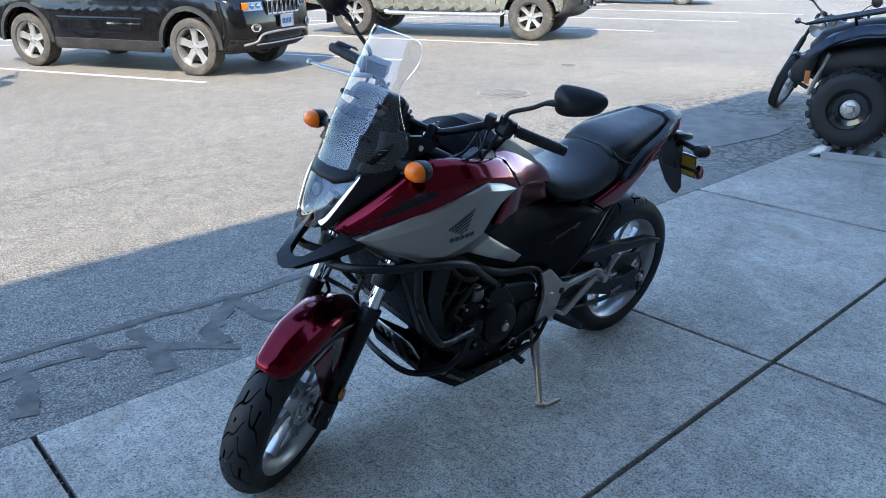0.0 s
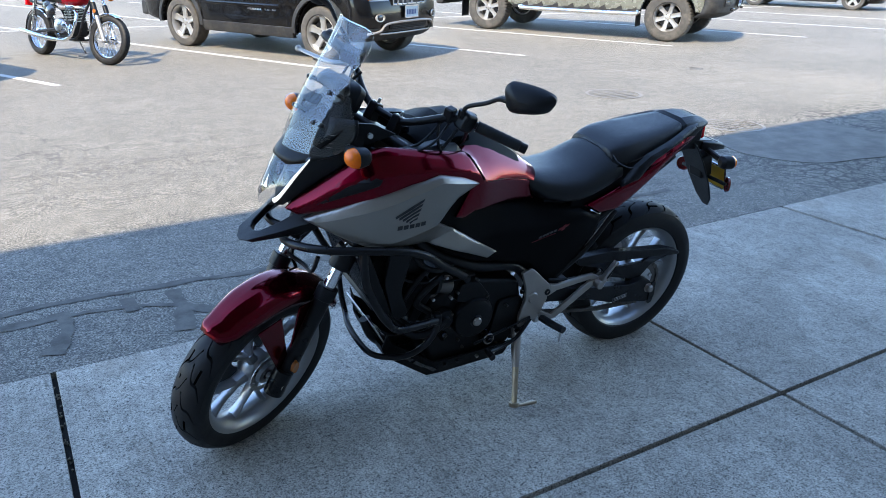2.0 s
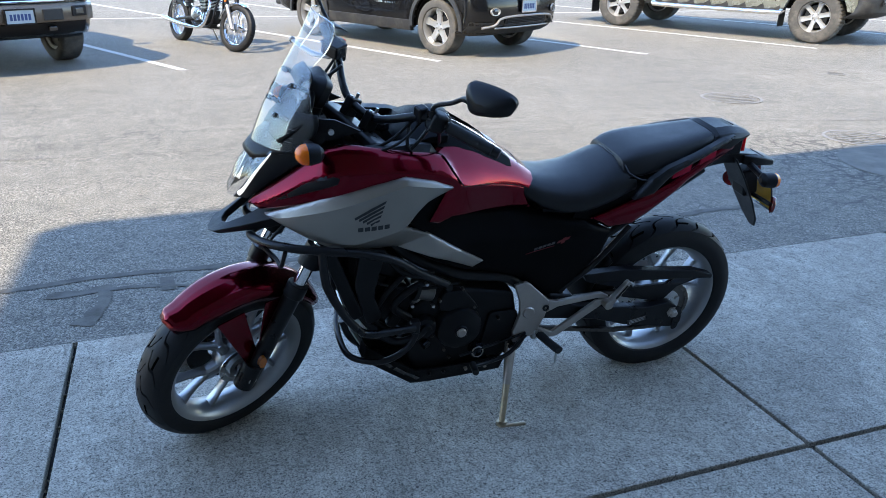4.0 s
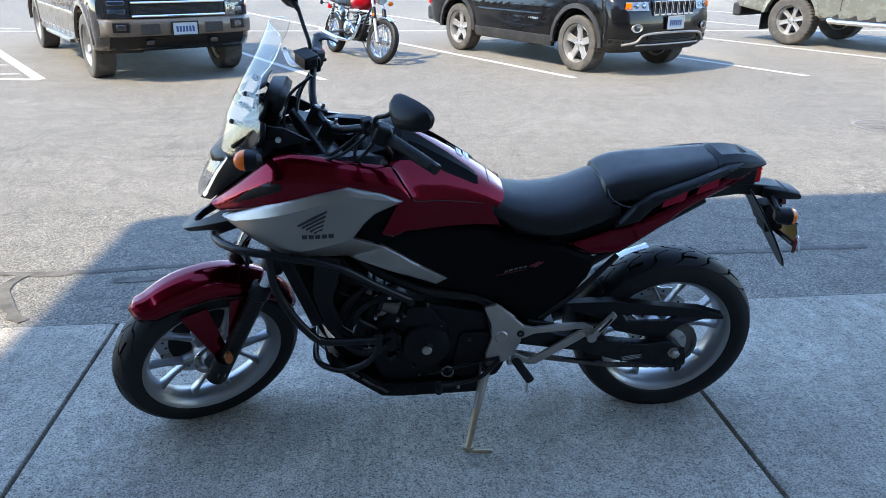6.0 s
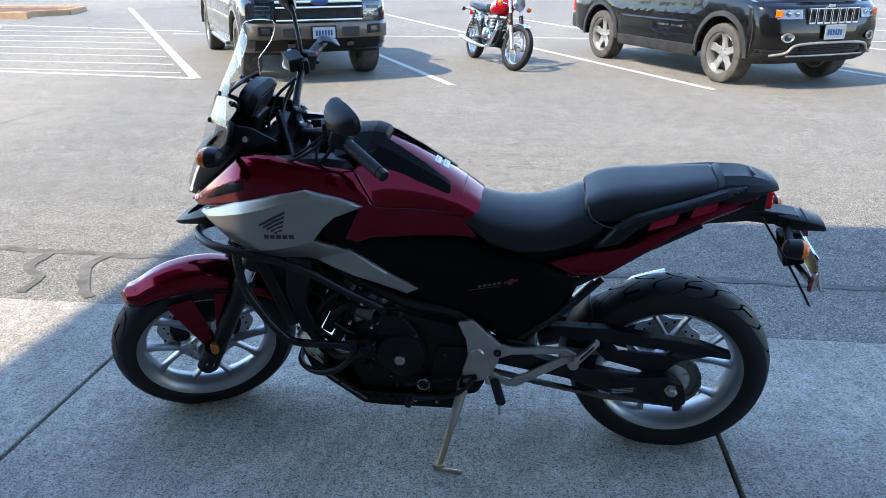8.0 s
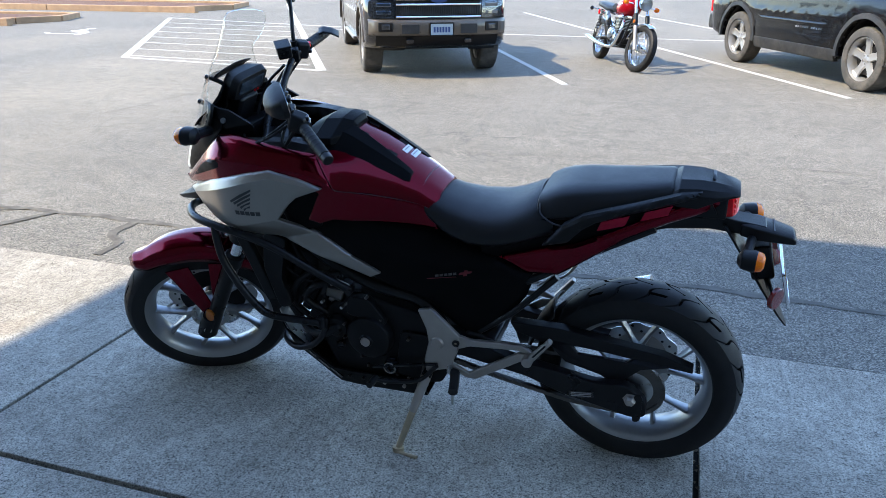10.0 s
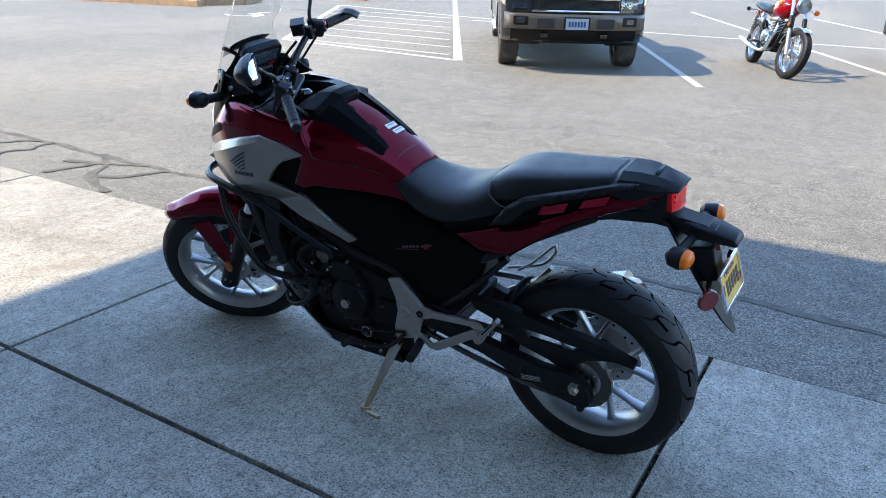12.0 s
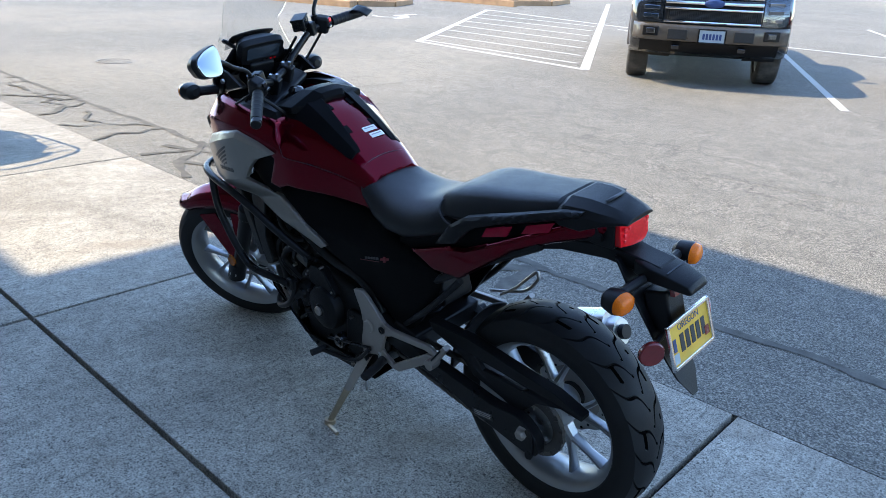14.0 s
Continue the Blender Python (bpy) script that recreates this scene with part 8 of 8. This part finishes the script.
def classic(name, label, m, paint, metal, dark, wheelbase=1.47, steer=12.0):
    bike = thing(name, label, "motorcycle", m)
    rr, rf = 0.288, 0.298
    bright = metal is chrome
    wire_wheel(bike, "rear_wheel", Matrix.Translation((0, 0, rr)), rr, 0.058, 0.212, chrome if bright else cast_grey, rubber)
    ax = Vector((wheelbase, 0, rf))
    rk = radians(27)
    st = Matrix.Translation((wheelbase + 0.11, 0, 0)) @ Matrix.Rotation(radians(steer), 4, Vector((-math.sin(rk), 0, math.cos(rk)))) @ Matrix.Translation((-wheelbase - 0.11, 0, 0))
    wire_wheel(bike, "front_wheel", st @ Matrix.Translation(ax), rf, 0.047, 0.225, chrome if bright else cast_grey, rubber)
    up = Vector((-math.sin(rk), 0, math.cos(rk)))
    T = lambda bm: turned(bm, st)
    for s in (1, -1):
        b = ax + Vector((0, 0.095 * s, 0))
        f = part("fork_leg", T(rod(b - up * 0.03, b + up * 0.30, 0.026, 14)), cast_grey if metal is chrome else black_metal, bike, "fork leg")
        part("fork_tube", T(rod(b + up * 0.28, b + up * 0.74, 0.019, 14)), metal, f)
        part("fork_gaiter", T(rod(b + up * 0.30, b + up * 0.47, 0.03, 14)), black_plastic, f)
        part("shock", rod((0.02, 0.13 * s, 0.37), (0.12, 0.13 * s, 0.70), 0.02, 12), metal, bike)
        sp = bmesh.new()
        tube([(0.035 + 0.07 * i / 50 + 0.022 * math.cos(i * 1.2), 0.13 * s + 0.022 * math.sin(i * 1.2), 0.42 + 0.22 * i / 50) for i in range(51)], 0.005, 5, 1, sp)
        part("shock_spring", sp, black_metal, bike)
        part("swingarm", rod((0.0, 0.10 * s, rr), (0.52, 0.09 * s, 0.36), 0.02, 10), black_metal, bike)
        part("muffler", tube([(0.95, 0.14 * s, 0.44), (0.92, 0.17 * s, 0.27), (0.70, 0.18 * s, 0.235), (0.30, 0.185 * s, 0.25), (-0.20, 0.19 * s, 0.30)], lambda t: between(t, (0, 0.02), (0.5, 0.021), (0.62, 0.030), (0.95, 0.032), (1, 0.022)), 14, 6), metal, bike, "long chromed exhaust")
        part("cylinder_cover", lathe([(0, 0.03), (0.05, 0.028), (0.08, 0.015), (0.085, 0.0)], 24, Matrix.Translation((0.72, 0.12 * s, 0.40)) @ Matrix.Diagonal((1.2, s, 0.9, 1))), metal, bike, "polished engine cover")
        part("footpeg", rod((0.62, 0.13 * s, 0.33), (0.62, 0.25 * s, 0.33), 0.014, 8), rubber, bike)
        part("side_cover", lathe([(0, 0.02), (0.07, 0.016), (0.10, 0.0)], 24, Matrix.Translation((0.45, 0.13 * s, 0.58)) @ Matrix.Diagonal((1.1, s, 0.85, 1))), dark, bike)
        ind = part("indicator", T(rod((wheelbase - 0.28, 0.14 * s, 0.83), (wheelbase - 0.28, 0.22 * s, 0.83), 0.009, 8)), metal, bike, "front indicator")
        part("lens", T(lathe([(0, 0.035), (0.025, 0.025), (0.034, 0.0), (0.03, -0.02), (0.0, -0.03)], 16, Matrix.Translation((wheelbase - 0.28, 0.25 * s, 0.83)) @ pose(0, 0, 0, 0, 0, -90))), amber_lens if bright else black_gloss, ind, "amber lens" if bright else "dark lens")
        part("rear_indicator", rod((-0.22, 0.07 * s, 0.70), (-0.22, 0.16 * s, 0.70), 0.009, 8), metal, bike)
        part("rear_lens", lathe([(0, 0.03), (0.025, 0.02), (0.03, 0.0), (0.0, -0.03)], 16, Matrix.Translation((-0.23, 0.18 * s, 0.70)) @ pose(0, 0, 0, 0, 0, 90)), black_gloss, bike)
        g0 = Vector((wheelbase - 0.50, 0.36 * s, 1.03))
        part("grip", T(rod(g0, g0 + Vector((0.05, -0.12 * s, 0.005)), 0.017, 12)), rubber, bike)
        part("mirror_stalk", T(tube([(wheelbase - 0.40, 0.24 * s, 1.04), (wheelbase - 0.40, 0.29 * s, 1.16), (wheelbase - 0.43, 0.34 * s, 1.22)], 0.005, 8)), metal, bike)
        part("mirror", T(lathe([(0, 0.012), (0.05, 0.01), (0.055, 0.0), (0.05, -0.02), (0.0, -0.03)], 20, Matrix.Translation((wheelbase - 0.44, 0.35 * s, 1.24)) @ pose(0, 0, 0, 0, 0, 90))), metal, bike)
        for i in range(8):
            part("cooling_fin", box(0.16 - 0.004 * i, 0.24, 0.005, Matrix.Translation((0.83, 0.0, 0.48 + 0.019 * i)) @ pose(0, 0, 0, 0, -4, 0)), steel if bright else black_metal, bike) if s > 0 else None
        if bright:
            part("crankcase_cover", lathe([(0, 0.045), (0.05, 0.042), (0.085, 0.03), (0.10, 0.0)], 28, Matrix.Translation((0.66, 0.115 * s, 0.41)) @ Matrix.Diagonal((1.15, s, 0.95, 1))), steel, bike, "round polished crankcase cover")
            part("timing_cover", lathe([(0, 0.03), (0.035, 0.028), (0.055, 0.0)], 20, Matrix.Translation((0.86, 0.12 * s, 0.37)) @ Matrix.Diagonal((1, s, 1, 1))), chrome, bike)
            part("header_pipe", tube([(0.90, 0.07 * s, 0.61), (1.0, 0.10 * s, 0.58), (1.03, 0.13 * s, 0.48), (0.97, 0.16 * s, 0.31), (0.86, 0.175 * s, 0.25)], 0.02, 12, 5), chrome, bike, "curved chromed header pipe")
            part("carburettor", rod((0.72, 0.06 * s, 0.64), (0.58, 0.07 * s, 0.64), 0.03, 14), cast_grey, bike, bevel=0.005)
            part("fork_reflector", T(rod(b + up * 0.36 + Vector((0.02, 0.03 * s, 0)), b + up * 0.36 + Vector((0.02, 0.042 * s, 0)), 0.022, 14)), amber_reflector, f, "amber reflector")
            part("air_box", lathe([(0, 0.025), (0.06, 0.022), (0.085, 0.0)], 24, Matrix.Translation((0.36, 0.12 * s, 0.64)) @ Matrix.Diagonal((1.3, s, 0.8, 1))), black_gloss, bike, "black oval side panel")
    part("handlebar", T(tube([(wheelbase - 0.50, -0.37, 1.03), (wheelbase - 0.42, -0.24, 1.04), (wheelbase - 0.36, -0.12, 1.0), (wheelbase - 0.34, 0, 0.97), (wheelbase - 0.36, 0.12, 1.0), (wheelbase - 0.42, 0.24, 1.04), (wheelbase - 0.50, 0.37, 1.03)], 0.011, 10, 5)), metal, bike)
    part("engine", box(0.34, 0.24, 0.22, Matrix.Translation((0.74, 0, 0.40))), engine_black, bike, "finned twin engine", bevel=0.04)
    part("cylinder", box(0.12, 0.20, 0.20, Matrix.Translation((0.83, 0, 0.54)) @ pose(0, 0, 0, 0, -4, 0)), engine_black, bike, bevel=0.015)
    part("rocker_cover", box(0.17, 0.20, 0.06, Matrix.Translation((0.82, 0, 0.655)) @ pose(0, 0, 0, 0, -4, 0)), metal, bike, bevel=0.025)
    part("frame", tube([(wheelbase - 0.36, 0, 0.78), (wheelbase - 0.45, 0.05, 0.55), (wheelbase - 0.52, 0.09, 0.30), (0.75, 0.10, 0.25), (0.5, 0.09, 0.30), (0.35, 0.09, 0.60), (-0.1, 0.08, 0.68)], 0.015, 10, 5), black_metal, bike)
    part("frame_side", tube([(wheelbase - 0.36, 0, 0.78), (wheelbase - 0.45, -0.05, 0.55), (wheelbase - 0.52, -0.09, 0.30), (0.75, -0.10, 0.25), (0.5, -0.09, 0.30), (0.35, -0.09, 0.60), (-0.1, -0.08, 0.68)], 0.015, 10, 5), black_metal, bike)
    rings = [oval(x, 0, z - 0.055, w, h, 2.4, 20) for x, z, w, h in ((0.50, 0.76, 0.05, 0.05), (0.56, 0.79, 0.10, 0.09), (0.70, 0.82, 0.135, 0.115), (0.88, 0.85, 0.14, 0.125), (1.00, 0.86, 0.12, 0.115), (1.06, 0.86, 0.06, 0.06))]
    tk = part("tank", loft(rings), paint, bike, "teardrop fuel tank", angle=60)
    for s in (1, -1):
        part("knee_pad", lathe([(0, 0.008), (0.07, 0.006), (0.085, 0.0)], 20, Matrix.Translation((0.66, s * 0.132, 0.755)) @ pose(0, 0, 0, 0, 0, -8 * s) @ Matrix.Diagonal((1.1, s, 0.7, 1))), rubber, tk)
        part("tank_emblem", box(0.12, 0.006, 0.025, Matrix.Translation((0.86, s * 0.142, 0.825)) @ pose(0, 0, 0, 0, -8, 0)), white_label, tk, "plain pale emblem bar")
    part("fuel_cap", rod((0.86, 0, 0.91), (0.86, 0, 0.935), 0.035, 20), metal, tk)
    rings = [oval(x, 0, z - 0.055, w, h, 3, 20) for x, z, w, h in ((0.55, 0.77, 0.09, 0.03), (0.45, 0.785, 0.125, 0.045), (0.25, 0.79, 0.135, 0.05), (0.05, 0.815, 0.13, 0.05), (-0.14, 0.83, 0.12, 0.045), (-0.2, 0.825, 0.09, 0.03))]
    part("seat", loft(rings), vinyl, bike, "black piped seat", angle=60)
    for nm, c, r, a0, a1, mm in (("front_mudguard", ax, rf + 0.03, 62 if metal is chrome else 75, 165 if metal is chrome else 135, st), ("rear_mudguard", Vector((0, 0, rr)), rr + 0.035, 40, 190, Matrix())):
        gr_ = [[mm @ Vector((c.x + (r - 0.02 * v * v) * math.cos(radians(a0 + (a1 - a0) * i / 20)), 0.065 * v, c.z + (r - 0.02 * v * v) * math.sin(radians(a0 + (a1 - a0) * i / 20)))) for v in (-1, -0.6, 0, 0.6, 1)] for i in range(21)]
        part(nm, loft(gr_, None, False, False), metal, bike, "bright mudguard" if metal is chrome else "black mudguard").modifiers.new("thick", "SOLIDIFY").thickness = 0.003
    hl = Vector((wheelbase - 0.20, 0, 0.86))
    lamp = part("headlight", T(lathe([(0.0, -0.10), (0.05, -0.09), (0.085, -0.03), (0.09, 0.02), (0.085, 0.03)], 28, Matrix.Translation(hl) @ pose(0, 0, 0, 0, 0, -90))), metal, bike, "round headlight")
    part("reflector", T(lathe([(0.0, 0.0), (0.05, 0.012), (0.082, 0.028)], 28, Matrix.Translation(hl) @ pose(0, 0, 0, 0, 0, -90))), cast_grey, lamp)
    part("lens", T(lathe([(0.0, 0.045), (0.05, 0.042), (0.085, 0.03)], 28, Matrix.Translation(hl) @ pose(0, 0, 0, 0, 0, -90))), lamp_glass, lamp, "clear lens").visible_shadow = False
    for s in (1, -1):
        part("gauge", T(rod((wheelbase - 0.30, 0.05 * s, 0.96), (wheelbase - 0.32, 0.05 * s, 1.0), 0.04, 18)), black_gloss, bike, bevel=0.004)
    part("tail_light", box(0.05, 0.09, 0.07, Matrix.Translation((-0.30, 0, 0.66))), red_lens, bike, bevel=0.012)
    part("side_stand", rod((0.65, 0.12, 0.27), (0.58, 0.27, 0.07), 0.011, 8), steel, bike)
    part("sump", box(0.3, 0.18, 0.08, Matrix.Translation((0.72, 0, 0.28))), engine_black, bike, bevel=0.02)
    return bike


def classic_at(x, y, heading, lean=-8.0):
    return parked(x, y, heading) @ pose(0, 0, 0, lean, 0, 0)


classic("motorcycle", "red and chrome classic motorcycle with wire wheels on its side stand", classic_at(1.075, 12.62, -64.8) @ Matrix.Scale(1.1, 4), cherry_red, chrome, black_gloss, 1.53, 14)
classic("motorcycle", "black motorcycle with wire wheels parked beside the quad bike", classic_at(9.705, 3.297, 166, -10), black_gloss, black_metal, black_plastic, 1.5, 22)


# ---- quad bike on a low loading ramp ----
def quad(m, label):
    q = thing("quad_bike", label, "quad bike", m, "quad bikes")
    for x in (0.0, -1.25):
        for s in (1, -1):
            c = Matrix.Translation((x, 0.46 * s, 0.315)) @ Matrix.Diagonal((1, s, 1, 1))
            w = part("wheel", lathe([(0.165, 0.10), (0.158, 0.105), (0.15, 0.085), (0.13, 0.06), (0.09, 0.055), (0.085, 0.03), (0.0, 0.03)], 36, c), black_gloss, q, "black steel wheel")
            part("tyre", road_tyre(0.303, 0.12, 0.16, c, 22, 0.003), rubber, w, "lugged black off-road tyre", angle=40)
            for i in range(20):
                a = 2 * math.pi * i / 20
                for v in (1, -1):
                    b = a + (0.08 if v > 0 else -0.08)
                    mm = c @ Matrix.Translation((0.31 * math.cos(b), 0.062 * v, 0.31 * math.sin(b))) @ Matrix.Rotation(-b, 4, "Y")
                    part("lug", box(0.03, 0.10, 0.045, mm @ pose(0, 0, 0, 18 * v, 0, 0)), rubber, w)
            part("hub", lathe([(0.0, 0.085), (0.028, 0.085), (0.035, 0.066), (0.062, 0.062), (0.075, 0.055), (0.075, 0.03)], 20, c), cast_grey, w, "silver hub")
            for i in range(4):
                a = radians(45 + 90 * i)
                part("lug_nut", turned(rod((0.05 * math.cos(a), 0.04, 0.05 * math.sin(a)), (0.05 * math.cos(a), 0.072, 0.05 * math.sin(a)), 0.009, 6), c), chrome, w)
            part("suspension_arm", rod((x - 0.06, 0.12 * s, 0.38), (x, 0.36 * s, 0.32), 0.018, 8), black_metal, q)
            part("suspension_arm", rod((x + 0.08, 0.12 * s, 0.38), (x, 0.36 * s, 0.32), 0.018, 8), black_metal, q)
            part("damper", rod((x, 0.28 * s, 0.36), (x - 0.02, 0.17 * s, 0.66), 0.028, 12), cast_grey, q)
    rise = Matrix.Translation((0.42, 0, 0.72)) @ pose(0, 0, 0, 0, 9, 0) @ Matrix.Translation((-0.42, 0, -0.72))
    for s in (1, -1):
        f = [(0.46, 0.68), (0.32, 0.81), (0.05, 0.90), (-0.25, 0.88), (-0.44, 0.76), (-0.40, 0.73), (-0.22, 0.81), (0.02, 0.835), (0.22, 0.78), (0.36, 0.68)]
        part("front_fender", turned(skin(rounded(f), lambda x, z: 0.50 - 0.5 * max(0, z - 0.75), s, 0.02, 0.02, 0.012, 0.08), rise), atv_blue, q, "blue plastic front fender", angle=40)
        part("fender_top", turned(loft([[(x, s * y, z) for y, z in ((0.10, 0.90 + dz), (0.30, 0.89 + dz), (0.45, 0.82 + dz), (0.46, 0.80 + dz), (0.28, 0.86 + dz), (0.10, 0.87 + dz))] for x, dz in ((0.38, -0.12), (0.25, -0.04), (0.0, 0.0), (-0.25, -0.02), (-0.40, -0.14))]), rise), atv_blue, q, "blue plastic fender top", angle=40, bevel=0.006)
        f = [(-0.80, 0.70), (-0.95, 0.84), (-1.25, 0.90), (-1.55, 0.84), (-1.70, 0.68), (-1.62, 0.66), (-1.5, 0.76), (-1.25, 0.80), (-1.0, 0.76), (-0.9, 0.68)]
        part("rear_fender", skin(rounded(f), lambda x, z: 0.50 - 0.5 * max(0, z - 0.75), s, 0.02, 0.02, 0.012, 0.08), atv_blue, q, "blue plastic rear fender", angle=40)
        part("bumper_guard", skin(rounded([(0.52, 0.46), (0.55, 0.58), (0.44, 0.74), (0.34, 0.72), (0.36, 0.60), (0.42, 0.48)]), lambda x, z: 0.30, s, 0.05, 0.02, 0.012, 0.08), black_plastic, q, angle=40)
        part("headlight", loft([oval(0.44, 0.24 * s, 0.70, 0.07, 0.04, 3, 16), oval(0.48, 0.24 * s, 0.69, 0.06, 0.03, 3, 16)]), lamp_bowl, q, "headlight")
        part("side_reflector", box(0.045, 0.012, 0.11, Matrix.Translation((0.40, 0.315 * s, 0.52))), amber_reflector, q, "amber side reflector", bevel=0.004)
        part("foot_guard", box(0.5, 0.2, 0.04, Matrix.Translation((-0.62, 0.33 * s, 0.33))), black_plastic, q, bevel=0.01)
        part("front_strut", rod((0.40, 0.20 * s, 0.36), (0.26, 0.26 * s, 0.72), 0.02, 8), cast_grey, q)
    part("hull", loft([oval(x, 0, z, w, h, 3, 20) for x, z, w, h in ((0.42, 0.62, 0.22, 0.12), (0.2, 0.64, 0.28, 0.2), (-0.3, 0.66, 0.2, 0.24), (-0.9, 0.62, 0.2, 0.2), (-1.5, 0.64, 0.24, 0.14))]), black_plastic, q, angle=50)
    part("seat", loft([oval(x, 0, z, w, h, 3, 20) for x, z, w, h in ((-0.35, 0.86, 0.10, 0.05), (-0.55, 0.88, 0.14, 0.07), (-0.9, 0.89, 0.17, 0.08), (-1.2, 0.93, 0.16, 0.07))]), vinyl, q, "black quad seat", angle=60)
    for x0, x1 in ((0.42, -0.28), (-0.95, -1.65)):
        up = rise if x0 > 0 else Matrix()
        rk = part("rack", turned(tube([(x0, 0.36, 0.96), (x0 + 0.04, 0.0, 0.96), (x0, -0.36, 0.96), (x1, -0.40, 0.99), (x1, 0.40, 0.99), (x0, 0.36, 0.96)], 0.013, 8, 5), up), black_metal, q, "black tubular cargo rack")
        for y in (-0.25, -0.12, 0.0, 0.12, 0.25):
            part("rack_bar", turned(rod((x0, y, 0.965), (x1, y, 0.99), 0.009, 8), up), black_metal, rk)
        for y in (-0.3, 0.3):
            part("rack_leg", turned(rod(((x0 + x1) / 2, y, 0.97), ((x0 + x1) / 2, y * 0.8, 0.84), 0.012, 8), up), black_metal, rk)
    part("handlebar", tube([(-0.42, -0.40, 1.08), (-0.34, -0.22, 1.12), (-0.28, 0, 1.06), (-0.34, 0.22, 1.12), (-0.42, 0.40, 1.08)], 0.013, 10, 5), black_metal, q)
    for s in (1, -1):
        part("grip", rod((-0.42, 0.40 * s, 1.08), (-0.37, 0.28 * s, 1.105), 0.018, 10), rubber, q)
    part("nose", turned(loft([oval(x, 0, z, w, h, 4, 20) for x, z, w, h in ((0.44, 0.72, 0.16, 0.08), (0.34, 0.77, 0.22, 0.12), (0.1, 0.81, 0.25, 0.12), (-0.25, 0.83, 0.22, 0.10))]), rise), black_plastic, q, "black nose panel", angle=50)
    part("pod", loft([oval(x, 0, z, w, h, 3, 20) for x, z, w, h in ((-0.18, 1.02, 0.07, 0.04), (-0.24, 1.10, 0.11, 0.07), (-0.36, 1.12, 0.10, 0.06))]), black_plastic, q, "black instrument pod", angle=50)
    part("front_bumper", tube([(0.40, -0.24, 0.42), (0.56, -0.20, 0.50), (0.58, 0, 0.54), (0.56, 0.20, 0.50), (0.40, 0.24, 0.42)], 0.016, 10, 5), black_metal, q)


def loading_ramp(m):
    r = thing("loading_ramp", "pale metal loading ramp lying on concrete", "ramp", m)
    for y in (-0.58, 0.58):
        for d in (-0.15, 0.15):
            part("rail", box(2.17, 0.03, 0.055, Matrix.Translation((-0.965, y + d, 0.0275))), ramp_white, r, bevel=0.004)
        for i in range(14):
            part("rung", box(0.04, 0.28, 0.03, Matrix.Translation((0.09 - 0.16 * i, y, 0.038))), ramp_white, r)
        part("lip", box(0.12, 0.33, 0.012, Matrix.Translation((0.15, y, 0.03)) @ pose(0, 0, 0, 0, 12, 0)), ramp_white, r)
    for x in (0.06, -1.9):
        part("cross_bar", box(0.04, 1.2, 0.03, Matrix.Translation((x, 0, 0.016))), ramp_white, r)


spot = Matrix.Translation((7.02, 2.40, 0.0)) @ pose(0, 0, 0, 0, 0, 101)
loading_ramp(spot)
quad(spot @ Matrix.Translation((0, 0, 0.055)), "blue and black quad bike with chunky tyres standing on a ramp")
# Unseen copy, added only for the shadow it throws on the concrete.
quad(Matrix.Translation((-3.32, 1.42, 0.003)) @ pose(0, 0, 0, 0, 0, 92), "unseen quad bike standing in for whatever shadows the sunlit concrete")
